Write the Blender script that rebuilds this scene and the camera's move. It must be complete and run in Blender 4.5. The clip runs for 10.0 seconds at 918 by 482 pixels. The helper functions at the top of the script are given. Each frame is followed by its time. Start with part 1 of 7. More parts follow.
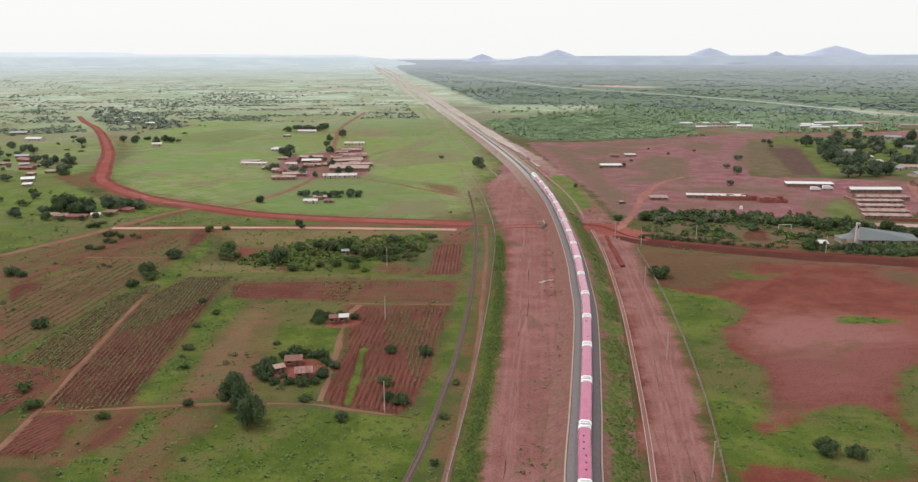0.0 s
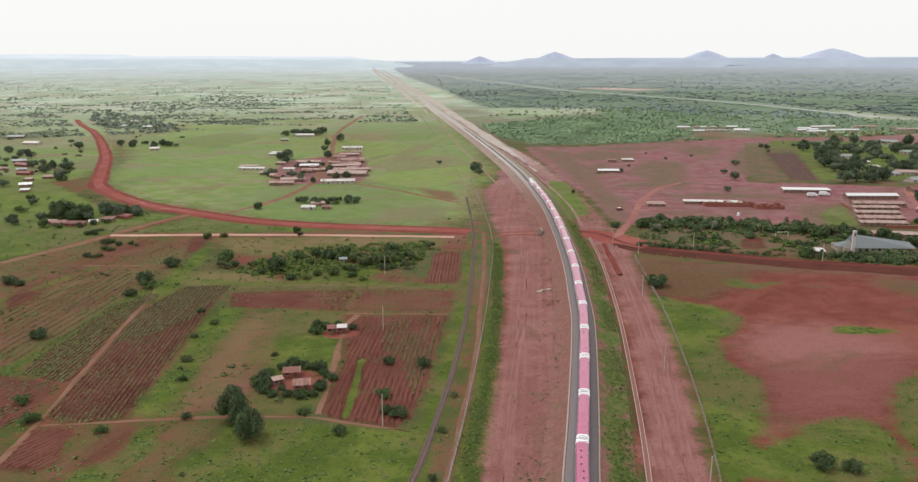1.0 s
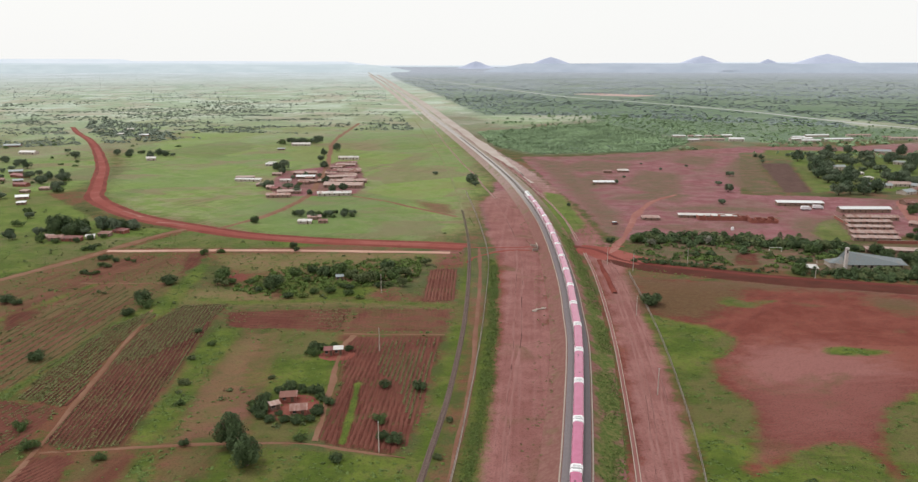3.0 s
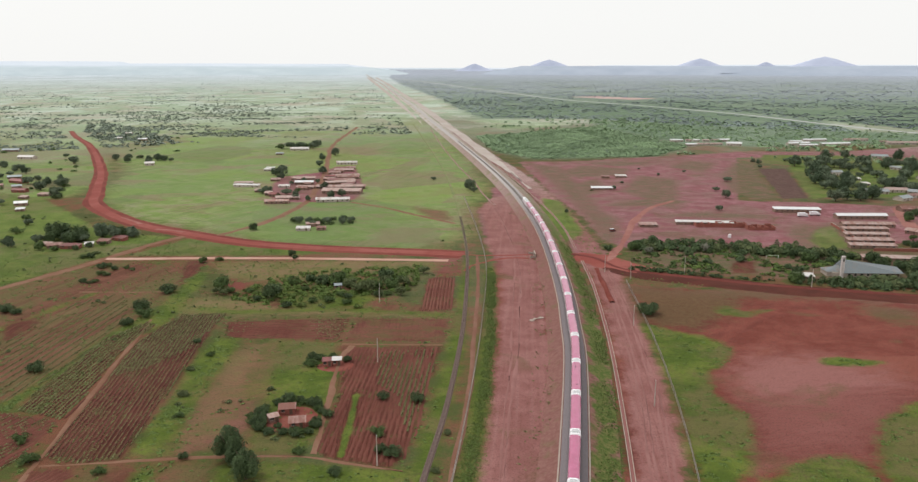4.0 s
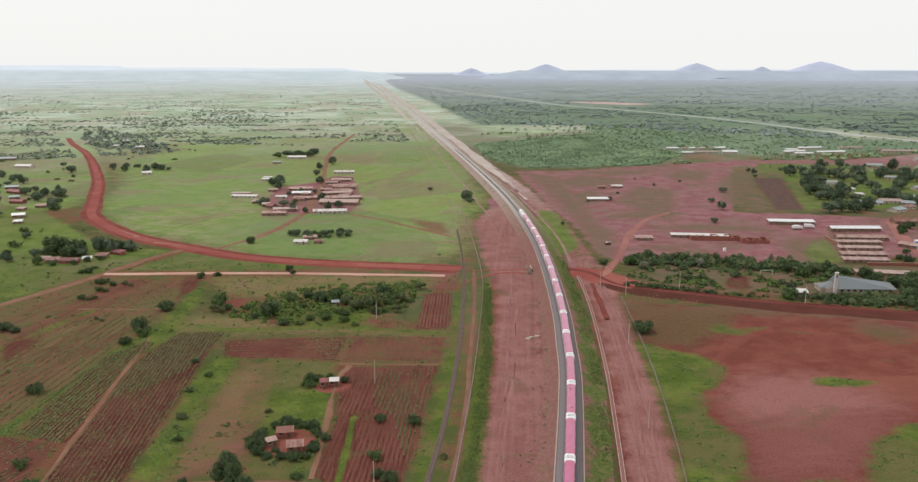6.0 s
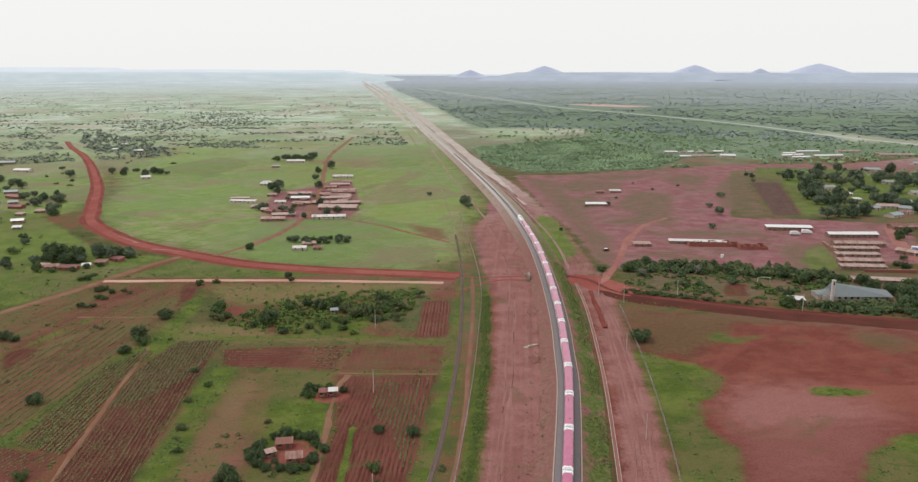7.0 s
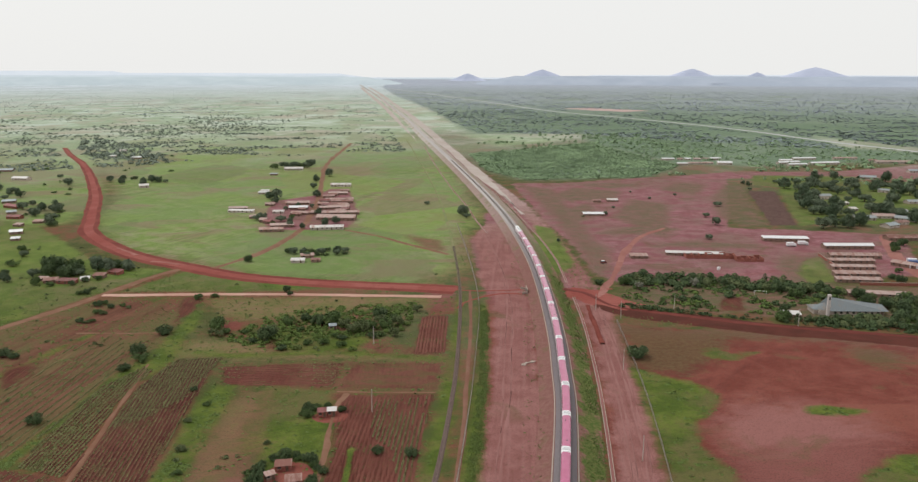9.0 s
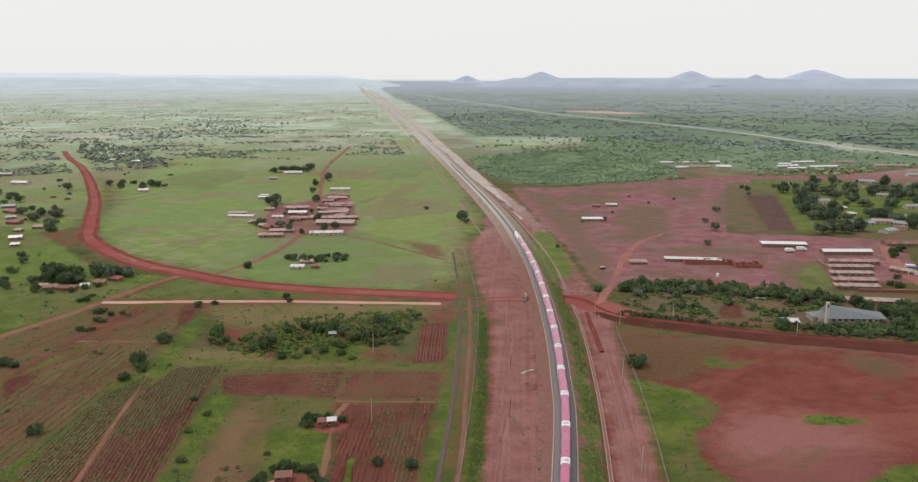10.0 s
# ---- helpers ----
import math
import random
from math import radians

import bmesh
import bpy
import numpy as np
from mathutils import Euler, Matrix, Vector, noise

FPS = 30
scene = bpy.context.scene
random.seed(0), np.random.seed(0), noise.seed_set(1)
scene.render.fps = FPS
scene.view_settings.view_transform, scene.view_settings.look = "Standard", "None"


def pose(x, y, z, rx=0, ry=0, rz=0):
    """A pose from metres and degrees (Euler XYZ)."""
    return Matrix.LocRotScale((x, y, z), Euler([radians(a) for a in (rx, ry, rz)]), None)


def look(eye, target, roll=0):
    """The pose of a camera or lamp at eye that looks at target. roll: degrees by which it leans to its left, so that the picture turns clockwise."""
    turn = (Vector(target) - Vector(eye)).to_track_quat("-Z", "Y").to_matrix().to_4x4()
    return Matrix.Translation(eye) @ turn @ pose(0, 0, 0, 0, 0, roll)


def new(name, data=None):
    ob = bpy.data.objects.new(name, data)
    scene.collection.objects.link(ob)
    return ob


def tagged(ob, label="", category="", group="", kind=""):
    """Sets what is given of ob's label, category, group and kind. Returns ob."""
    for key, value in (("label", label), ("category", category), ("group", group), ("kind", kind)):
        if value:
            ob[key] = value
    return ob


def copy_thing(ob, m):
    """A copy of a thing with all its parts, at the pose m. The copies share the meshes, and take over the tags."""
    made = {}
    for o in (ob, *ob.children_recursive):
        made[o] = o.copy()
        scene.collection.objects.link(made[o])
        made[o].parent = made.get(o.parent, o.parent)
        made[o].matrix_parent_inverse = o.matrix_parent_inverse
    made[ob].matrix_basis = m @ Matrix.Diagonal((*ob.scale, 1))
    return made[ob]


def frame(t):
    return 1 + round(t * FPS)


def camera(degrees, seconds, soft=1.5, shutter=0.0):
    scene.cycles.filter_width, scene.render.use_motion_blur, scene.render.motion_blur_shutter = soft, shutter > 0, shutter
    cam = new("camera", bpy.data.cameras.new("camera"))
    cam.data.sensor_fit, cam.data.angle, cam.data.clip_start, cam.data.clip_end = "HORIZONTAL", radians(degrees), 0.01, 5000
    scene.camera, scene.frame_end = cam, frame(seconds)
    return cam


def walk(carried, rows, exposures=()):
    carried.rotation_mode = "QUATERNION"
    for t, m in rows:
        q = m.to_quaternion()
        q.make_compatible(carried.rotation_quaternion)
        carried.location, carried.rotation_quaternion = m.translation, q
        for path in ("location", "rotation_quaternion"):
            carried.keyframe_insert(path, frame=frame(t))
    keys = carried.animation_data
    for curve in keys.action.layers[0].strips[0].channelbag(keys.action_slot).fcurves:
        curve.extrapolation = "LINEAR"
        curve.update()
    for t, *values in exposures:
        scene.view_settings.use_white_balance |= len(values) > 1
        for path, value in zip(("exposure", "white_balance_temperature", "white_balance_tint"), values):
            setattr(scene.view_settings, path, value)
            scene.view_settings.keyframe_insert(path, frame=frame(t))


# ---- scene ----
cam = camera(62.5, 10.0, soft=1.4)
PATH = [
    (0, (0.646, 11.084, 92.384), (0.833, 108.370, 69.246), -0.10),
    (0.5, (0.600, 11.244, 94.018), (0.943, 108.550, 70.967), -0.08),
    (1, (0.592, 11.276, 95.716), (1.080, 108.605, 72.766), -0.06),
    (1.5, (0.614, 11.203, 97.467), (1.237, 108.557, 74.627), -0.05),
    (2, (0.660, 11.048, 99.260), (1.411, 108.429, 76.535), -0.03),
    (2.5, (0.724, 10.831, 101.084), (1.595, 108.239, 78.478), -0.01),
    (4, (0.971, 9.986, 106.660), (2.169, 107.469, 84.399), 0.03),
    (4.5, (1.056, 9.687, 108.529), (2.355, 107.193, 86.374), 0.04),
    (5, (1.136, 9.400, 110.393), (2.531, 106.927, 88.337), 0.05),
    (5.5, (1.206, 9.132, 112.249), (2.695, 106.679, 90.285), 0.06),
    (7, (1.331, 8.508, 117.730), (3.084, 106.104, 96.006), 0.08),
    (7.5, (1.336, 8.369, 119.523), (3.172, 105.980, 97.870), 0.09),
    (8, (1.321, 8.265, 121.298), (3.235, 105.889, 99.715), 0.09),
    (8.5, (1.283, 8.192, 123.057), (3.272, 105.831, 101.546), 0.10),
    (9, (1.222, 8.146, 124.801), (3.281, 105.800, 103.365), 0.10),
    (9.5, (1.137, 8.121, 126.534), (3.262, 105.791, 105.182), 0.10),
    (10, (1.030, 8.107, 128.259), (3.213, 105.797, 107.002), 0.10),
]
walk(cam, [(t, look(eye, goal, roll)) for t, eye, goal, roll in PATH],
     exposures=[(0.0, 0.05), (2.5, 0.05), (5.0, 0.02), (7.5, -0.05), (10.0, -0.11)])

# ---- light ----
world = bpy.data.worlds.new("overcast_sky")
scene.world = world
world.use_nodes = True
wn = world.node_tree
wn.nodes.clear()
sky = wn.nodes.new("ShaderNodeTexSky")
sky.sky_type = "NISHITA"
sky.sun_disc = False
SUN_ELEVATION, SUN_AZIMUTH = radians(58), radians(300)
sky.sun_elevation, sky.sun_rotation = SUN_ELEVATION, SUN_AZIMUTH
sky.dust_density = 4.0
clouds = wn.nodes.new("ShaderNodeMix")
clouds.data_type = "RGBA"
clouds.inputs[0].default_value = 0.93
clouds.inputs[7].default_value = (9.7, 9.7, 9.55, 1)
back = wn.nodes.new("ShaderNodeBackground")
back.inputs["Strength"].default_value = 0.1
wout = wn.nodes.new("ShaderNodeOutputWorld")
wn.links.new(sky.outputs[0], clouds.inputs[6])
wn.links.new(clouds.outputs[2], back.inputs[0])
wn.links.new(back.outputs[0], wout.inputs[0])

sun = new("sun", bpy.data.lights.new("sun", "SUN"))
sun.data.energy, sun.data.angle, sun.data.color = 1.5, radians(20), (1.0, 0.97, 0.92)
sun.matrix_world = look((math.sin(SUN_AZIMUTH) * 500, math.cos(SUN_AZIMUTH) * 500, 800), (0, 0, 0))


# ---- terrain: a plain that rises slowly to the rim, so that it meets the sky at eye level ----
RIM = 4930.0
_r = np.linspace(0, RIM, 6000)
_z = np.where(_r > 2200, 110 * (np.maximum(_r - 2200, 0) / 2730) ** 2, 0)
_d = _r / np.maximum(1 - _z / 112.0, 1e-4)


def rise(r):
    return np.interp(r, _r, _z)


def warp(p, z=0.0):
    """Points of the flat plan (n x 2), with heights, set onto the terrain; far ones draw nearer and shrink as the plain rises."""
    p = np.asarray(p, float).reshape(-1, 2)
    d = np.maximum(np.hypot(p[:, 0], p[:, 1]), 1e-6)
    r = np.interp(d, _d, _r)
    s = r / d
    return np.column_stack((p[:, 0] * s, p[:, 1] * s, rise(r) + np.asarray(z) * s))


# ---- materials ----
class Paint:
    """A node material, built with few words."""

    def __init__(self, name, rough=0.9, metal=0.0, spec=0.25):
        self.m = bpy.data.materials.new(name)
        self.m.use_nodes = True
        self.t = self.m.node_tree
        self.b = self.t.nodes["Principled BSDF"]
        self.b.inputs["Roughness"].default_value = rough
        self.b.inputs["Metallic"].default_value = metal
        self.b.inputs["Specular IOR Level"].default_value = spec

    def plug(self, socket, v):
        if isinstance(v, bpy.types.NodeSocket):
            self.t.links.new(v, socket)
        elif isinstance(v, (tuple, list)) and len(v) == 3 and socket.type == "RGBA":
            socket.default_value = (*v, 1)
        else:
            socket.default_value = v

    def coord(self):
        return self.t.nodes.new("ShaderNodeTexCoord").outputs["Object"]

    def attr(self, name, out="Fac"):
        n = self.t.nodes.new("ShaderNodeAttribute")
        n.attribute_name = name
        return n.outputs[out]

    def noise(self, scale, detail=3.0, vec=None, rough=0.55, distort=0.0, squash=None):
        n = self.t.nodes.new("ShaderNodeTexNoise")
        v = vec if vec is not None else self.coord()
        if squash:
            k = self.t.nodes.new("ShaderNodeMapping")
            self.t.links.new(v, k.inputs[0])
            k.inputs["Rotation"].default_value = (0, 0, radians(squash[1]))
            q = self.t.nodes.new("ShaderNodeMapping")
            self.t.links.new(k.outputs[0], q.inputs[0])
            q.inputs["Scale"].default_value = squash[0]
            v = q.outputs[0]
        self.t.links.new(v, n.inputs["Vector"])
        n.inputs["Scale"].default_value, n.inputs["Detail"].default_value = scale, detail
        n.inputs["Roughness"].default_value, n.inputs["Distortion"].default_value = rough, distort
        return n.outputs["Fac"]

    def math(self, op, a, b=0.0, c=0.0):
        n = self.t.nodes.new("ShaderNodeMath")
        n.operation = op
        for s, v in zip(n.inputs, (a, b, c)):
            self.plug(s, v)
        return n.outputs[0]

    def step(self, v, lo, hi):
        n = self.t.nodes.new("ShaderNodeMapRange")
        n.interpolation_type = "SMOOTHSTEP"
        for s, x in zip(n.inputs, (v, lo, hi, 0.0, 1.0)):
            self.plug(s, x)
        return n.outputs[0]

    def mix(self, f, a, b, kind="MIX"):
        n = self.t.nodes.new("ShaderNodeMix")
        n.data_type, n.blend_type = "RGBA", kind
        for i, v in ((0, f), (6, a), (7, b)):
            self.plug(n.inputs[i], v)
        return n.outputs[2]

    def random(self):
        return self.t.nodes.new("ShaderNodeObjectInfo").outputs["Random"]

    def island(self):
        return self.t.nodes.new("ShaderNodeNewGeometry").outputs["Random Per Island"]

    def bump(self, height, strength=0.4, distance=0.1):
        n = self.t.nodes.new("ShaderNodeBump")
        self.plug(n.inputs["Height"], height)
        n.inputs["Strength"].default_value, n.inputs["Distance"].default_value = strength, distance
        self.t.links.new(n.outputs[0], self.b.inputs["Normal"])

    def done(self, colour):
        self.plug(self.b.inputs["Base Color"], colour)
        return self.m


def earth(name, a, b, c, big=0.05, small=0.6, streak=None):
    """Bare soil: two tones in patches, a third in specks, relief."""
    p = Paint(name, 0.95, spec=0.1)
    n1 = p.noise(big, 4, distort=0.6, squash=streak)
    n2 = p.noise(small, 4, rough=0.7)
    n3 = p.noise(big * 7, 3, squash=streak)
    col = p.mix(p.step(n1, 0.35, 0.68), a, b)
    col = p.mix(p.math("MULTIPLY", p.step(n3, 0.5, 0.75), 0.5), col, c)
    col = p.mix(p.math("MULTIPLY", p.step(n2, 0.45, 0.75), 0.3), col, b)
    p.bump(n2, 0.6, 0.25)
    return p.done(col)


def leafage(name, dark, light, brown=None, broad=0.0):
    p = Paint(name, 0.75, spec=0.15)
    col = p.mix(p.island(), dark, light)
    col = p.mix(p.math("MULTIPLY", p.random(), 0.45), col, brown or dark)
    col = p.mix(p.step(p.noise(0.7, 3), 0.4, 0.7), col, light)
    if broad:
        col = p.mix(p.math("MULTIPLY", p.step(p.noise(broad, 4, rough=0.65), 0.46, 0.58), 0.6), col, tuple(0.62 * x for x in dark))
        col = p.mix(p.math("MULTIPLY", p.step(p.noise(broad * 0.6, 3), 0.5, 0.62), 0.5), col, tuple(1.35 * x for x in light))
    return p.done(col)


def plain(name, a, b, scale=1.5, rough=0.7, metal=0.0, spec=0.3, relief=0.15, vary=0.0):
    p = Paint(name, rough, metal, spec)
    n = p.noise(scale, 4, rough=0.65)
    col = p.mix(p.step(n, 0.35, 0.7), a, b)
    if vary:
        col = p.mix(p.math("MULTIPLY", p.random(), vary), col, tuple(0.45 * x for x in a))
    p.bump(n, relief, 0.05)
    return p.done(col)


def tin(name, a, b, rust, amount=0.5, rough=0.5, metal=0.3):
    """Corrugated roofing sheet with rust in streaks."""
    p = Paint(name, rough, metal, 0.4)
    n = p.noise(0.5, 4, squash=((1, 0.25, 1), 0))
    g = p.noise(4.0, 3)
    col = p.mix(p.step(g, 0.35, 0.7), a, b)
    col = p.mix(p.step(p.math("ADD", n, p.math("MULTIPLY", p.random(), 0.2)), 0.75 - 0.45 * amount, 1.0 - 0.4 * amount), col, rust)
    w = p.t.nodes.new("ShaderNodeTexWave")
    w.inputs["Scale"].default_value = 1.6
    w.bands_direction = "X"
    p.t.links.new(p.coord(), w.inputs["Vector"])
    p.bump(w.outputs["Fac"], 0.35, 0.05)
    return p.done(col)


RED_ROAD = earth("red_road_earth", (0.215, 0.055, 0.045), (0.26, 0.085, 0.07), (0.145, 0.036, 0.028), 0.03, 0.5)
# East road and bank: dark red earth, darkened further to paint hedge shade in.
DEEP_ROAD = earth("deep_red_road_earth", (0.115, 0.03, 0.024), (0.15, 0.042, 0.034), (0.08, 0.022, 0.017), 0.04, 0.5)
SHADED_BANK = earth("shaded_bank_earth", (0.07, 0.022, 0.016), (0.1, 0.03, 0.022), (0.055, 0.028, 0.014), 0.05, 0.6)
YARD_EARTH = earth("yard_earth", (0.17, 0.05, 0.038), (0.22, 0.078, 0.06), (0.13, 0.036, 0.027), 0.1, 0.8)
RED_BANK = earth("red_bank_earth", (0.145, 0.036, 0.028), (0.19, 0.054, 0.041), (0.105, 0.026, 0.02), 0.05, 0.6)
PALE_ROAD = earth("pale_road_earth", (0.4, 0.23, 0.18), (0.46, 0.29, 0.235), (0.32, 0.155, 0.12), 0.03, 0.5)
PATH_EARTH = earth("path_earth", (0.172, 0.086, 0.05504), (0.215, 0.1187, 0.08084), (0.1376, 0.086, 0.043), 0.08, 0.7)
BROWN_PATH = earth("brown_path_earth", (0.165, 0.078, 0.054), (0.205, 0.108, 0.078), (0.11, 0.088, 0.038), 0.08, 0.7)
GRADED = earth("graded_earth", (0.22, 0.094, 0.085), (0.28, 0.134, 0.123), (0.155, 0.058, 0.048), 0.1, 0.5, ((1, 0.03, 1), 12))
PALE_RUT = earth("pale_rut_earth", (0.225, 0.106, 0.096), (0.262, 0.13, 0.12), (0.19, 0.085, 0.075), 0.1, 0.6)
ASPHALT = earth("worn_highway", (0.36, 0.36, 0.36), (0.42, 0.42, 0.42), (0.31, 0.31, 0.29), 0.03, 0.3)
QUARRY = earth("quarry_earth", (0.4, 0.27, 0.25), (0.5, 0.4, 0.37), (0.35, 0.2, 0.175), 0.008, 0.05, ((0.3, 1, 1), 0))
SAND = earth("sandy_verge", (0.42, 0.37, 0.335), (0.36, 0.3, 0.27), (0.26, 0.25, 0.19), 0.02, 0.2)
DUST_ROAD = earth("dusty_road_earth", (0.24, 0.098, 0.082), (0.295, 0.14, 0.12), (0.165, 0.062, 0.05), 0.04, 0.5)
STEEL = plain("rail_steel", (0.25, 0.23, 0.22), (0.33, 0.31, 0.3), 2.0, 0.5, 0.6)
RUSTY = plain("rusty_steel", (0.15, 0.095, 0.08), (0.21, 0.14, 0.12), 2.0, 0.8, 0.0)
RIDGE = earth("ridge_earth", (0.076, 0.027, 0.021), (0.12, 0.048, 0.036), (0.05, 0.021, 0.015), 0.05, 0.9)
RED_RIDGE = earth("red_ridge_earth", (0.115, 0.04, 0.031), (0.165, 0.068, 0.051), (0.085, 0.034, 0.024), 0.06, 0.9)
PLOT_RIDGE = earth("plot_ridge_earth", (0.105, 0.036, 0.027), (0.15, 0.056, 0.042), (0.08, 0.045, 0.025), 0.06, 0.9)
OLIVE_RIDGE = earth("olive_ridge_earth", (0.12, 0.07, 0.038), (0.15, 0.1, 0.05), (0.1, 0.1, 0.035), 0.06, 0.9)
CONCRETE = plain("concrete", (0.36, 0.3, 0.255), (0.44, 0.38, 0.33), 0.8, 0.85, spec=0.2, vary=0.2)
OLD_SLEEPER = plain("old_sleeper", (0.12, 0.085, 0.072), (0.17, 0.13, 0.112), 1.5, 0.9)
SLEEPER = plain("sleeper_concrete", (0.2, 0.17, 0.16), (0.26, 0.23, 0.21), 1.5, 0.9)
LEAF = [leafage("leaf_dark", (0.038, 0.06, 0.028), (0.08, 0.115, 0.047)),
        leafage("leaf_mid", (0.046, 0.075, 0.026), (0.095, 0.14, 0.046)),
        leafage("leaf_olive", (0.062, 0.082, 0.034), (0.12, 0.144, 0.062))]
WEED = leafage("weed_green", (0.065, 0.108, 0.024), (0.115, 0.165, 0.042), (0.1, 0.1, 0.036))
DRY_GRASS = leafage("dry_grass", (0.12, 0.11, 0.045), (0.2, 0.165, 0.085), (0.16, 0.09, 0.06))
SILVER_LEAF = leafage("silver_leaf", (0.16, 0.16, 0.12), (0.26, 0.25, 0.2))
CROP = leafage("crop_green", (0.1, 0.112, 0.042), (0.178, 0.18, 0.08), (0.14, 0.112, 0.06))
# Distant foliage: haze painted in, so farther leaves are paler and bluer.
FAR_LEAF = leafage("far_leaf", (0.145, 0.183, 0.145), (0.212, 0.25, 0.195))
HAZY_FAR_LEAF = leafage("hazy_far_leaf", (0.24, 0.285, 0.275), (0.315, 0.36, 0.345))
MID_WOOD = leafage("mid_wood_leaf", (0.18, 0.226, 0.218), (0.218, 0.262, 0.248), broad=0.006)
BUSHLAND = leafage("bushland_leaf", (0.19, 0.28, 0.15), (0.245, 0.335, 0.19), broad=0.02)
HAZY_FAR_WOOD = leafage("hazy_far_wood_leaf", (0.248, 0.28, 0.335), (0.288, 0.32, 0.375), broad=0.004)
HAZY_RIM_WOOD = leafage("hazy_rim_wood_leaf", (0.315, 0.35, 0.41), (0.355, 0.39, 0.45), broad=0.003)
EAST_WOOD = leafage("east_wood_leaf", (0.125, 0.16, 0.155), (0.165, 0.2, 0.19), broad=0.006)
BARK = plain("bark", (0.09, 0.065, 0.045), (0.16, 0.12, 0.085), 4, 0.95)


# ---- plan helpers ----
def smooth(points, step=4.0):
    """A gliding line through a few plan points, resampled."""
    p = np.asarray(points, float)
    q = np.vstack((2 * p[0] - p[1], p, 2 * p[-1] - p[-2]))
    out = []
    for i in range(1, len(q) - 2):
        n = max(2, int(np.hypot(*(q[i + 1] - q[i])) / step))
        n = min(n, 140)
        t = np.linspace(0, 1, n, endpoint=False)[:, None]
        a, b, c, d = q[i - 1], q[i], q[i + 1], q[i + 2]
        ta, tb = (c - a) / 2, (d - b) / 2
        la, lb = np.hypot(*(c - a)), np.hypot(*(d - b))
        chord = np.hypot(*(c - b))
        ta, tb = (c - a) / max(la, 1e-6) * chord, (d - b) / max(lb, 1e-6) * chord
        out.append((2 * t**3 - 3 * t**2 + 1) * b + (t**3 - 2 * t**2 + t) * ta + (-2 * t**3 + 3 * t**2) * c + (t**3 - t**2) * tb)
    return np.vstack((*out, p[-1:]))


def normals(line):
    d = np.gradient(line, axis=0)
    d /= np.maximum(np.hypot(d[:, 0], d[:, 1]), 1e-9)[:, None]
    return np.column_stack((d[:, 1], -d[:, 0]))


def mesh_of(name, verts, faces, material, soft=False):
    me = bpy.data.meshes.new(name)
    me.from_pydata([tuple(v) for v in verts], [], [tuple(f) for f in faces])
    for m in material if isinstance(material, list) else [material]:
        me.materials.append(m)
    if soft:
        me.polygons.foreach_set("use_smooth", [True] * len(me.polygons))
    me.update()
    return me


def sweep(line, profile):
    """Vertices and faces of a profile of (offset to the right, height) rows, drawn along a plan line."""
    n = normals(line)
    k = len(profile)
    off = np.array([q[0] for q in profile], float)
    hgt = np.array([q[1] for q in profile], float)
    flat = line[:, None, :] + n[:, None, :] * off[None, :, None]
    v = warp(flat.reshape(-1, 2), np.tile(hgt, len(line)))
    i = np.arange(len(line) - 1)[:, None] * k + np.arange(k - 1)[None, :]
    f = np.stack((i, i + 1, i + k + 1, i + k), -1).reshape(-1, 4)
    return v, f


def ribbon(name, points, width, z, material, label, category="road", ragged=0.6, step=4.0, seed=1, taper=0.0):
    """A dirt road or track: a strip with ragged sides, a little domed."""
    line = smooth(points, step)
    rng = np.random.default_rng(seed)
    n = normals(line)
    jit = [np.convolve(rng.normal(0, ragged, len(line) + 4), [0.2] * 5, "valid")[: len(line)] * 1.6 for _ in "lr"]
    run = np.concatenate(([0], np.cumsum(np.hypot(*np.diff(line, axis=0).T))))
    width = np.interp(run, [0, run[-1]], width if isinstance(width, tuple) else (width, width))
    width = width * (np.clip(run / taper, 0.05, 1) if taper else np.ones(len(run)))
    cols = []
    for f, h in ((-0.5, -0.02), (-0.3, z), (0, z * 1.15), (0.3, z), (0.5, -0.02)):
        side = f * width + (jit[0] if f < -0.1 else jit[1] if f > 0.1 else 0)
        cols.append((line + n * np.reshape(side, (-1, 1)) if f else line.copy(), h))
    k = 5
    flat = np.stack([c[0] for c in cols], 1).reshape(-1, 2)
    v = warp(flat, np.tile([c[1] for c in cols], len(line)))
    i = np.arange(len(line) - 1)[:, None] * k + np.arange(k - 1)[None, :]
    f = np.stack((i, i + 1, i + k + 1, i + k), -1).reshape(-1, 4)
    ob = new(name, mesh_of(name, v, f, material, True))
    return tagged(ob, label, category, kind="structure")


def part(name, data, parent, label=""):
    ob = new(name, data)
    ob.parent = parent
    if label:
        ob["label"] = label
    return ob


def inside(p, poly):
    """Signed distance in metres of points to a plan outline, positive inside."""
    p = np.asarray(p, float)
    q = np.asarray(poly, float)
    best = np.full(len(p), 1e9)
    odd = np.zeros(len(p), bool)
    for a, b in zip(q, np.roll(q, -1, 0)):
        e = b - a
        w = p - a
        t = np.clip((w @ e) / max(e @ e, 1e-9), 0, 1)
        best = np.minimum(best, np.hypot(*(w - t[:, None] * e).T))
        cross = (a[1] > p[:, 1]) != (b[1] > p[:, 1])
        with np.errstate(divide="ignore", invalid="ignore"):
            xi = a[0] + (p[:, 1] - a[1]) / (e[1] if e[1] else 1e-9) * e[0]
        odd ^= cross & (p[:, 0] < xi)
    return np.where(odd, best, -best)


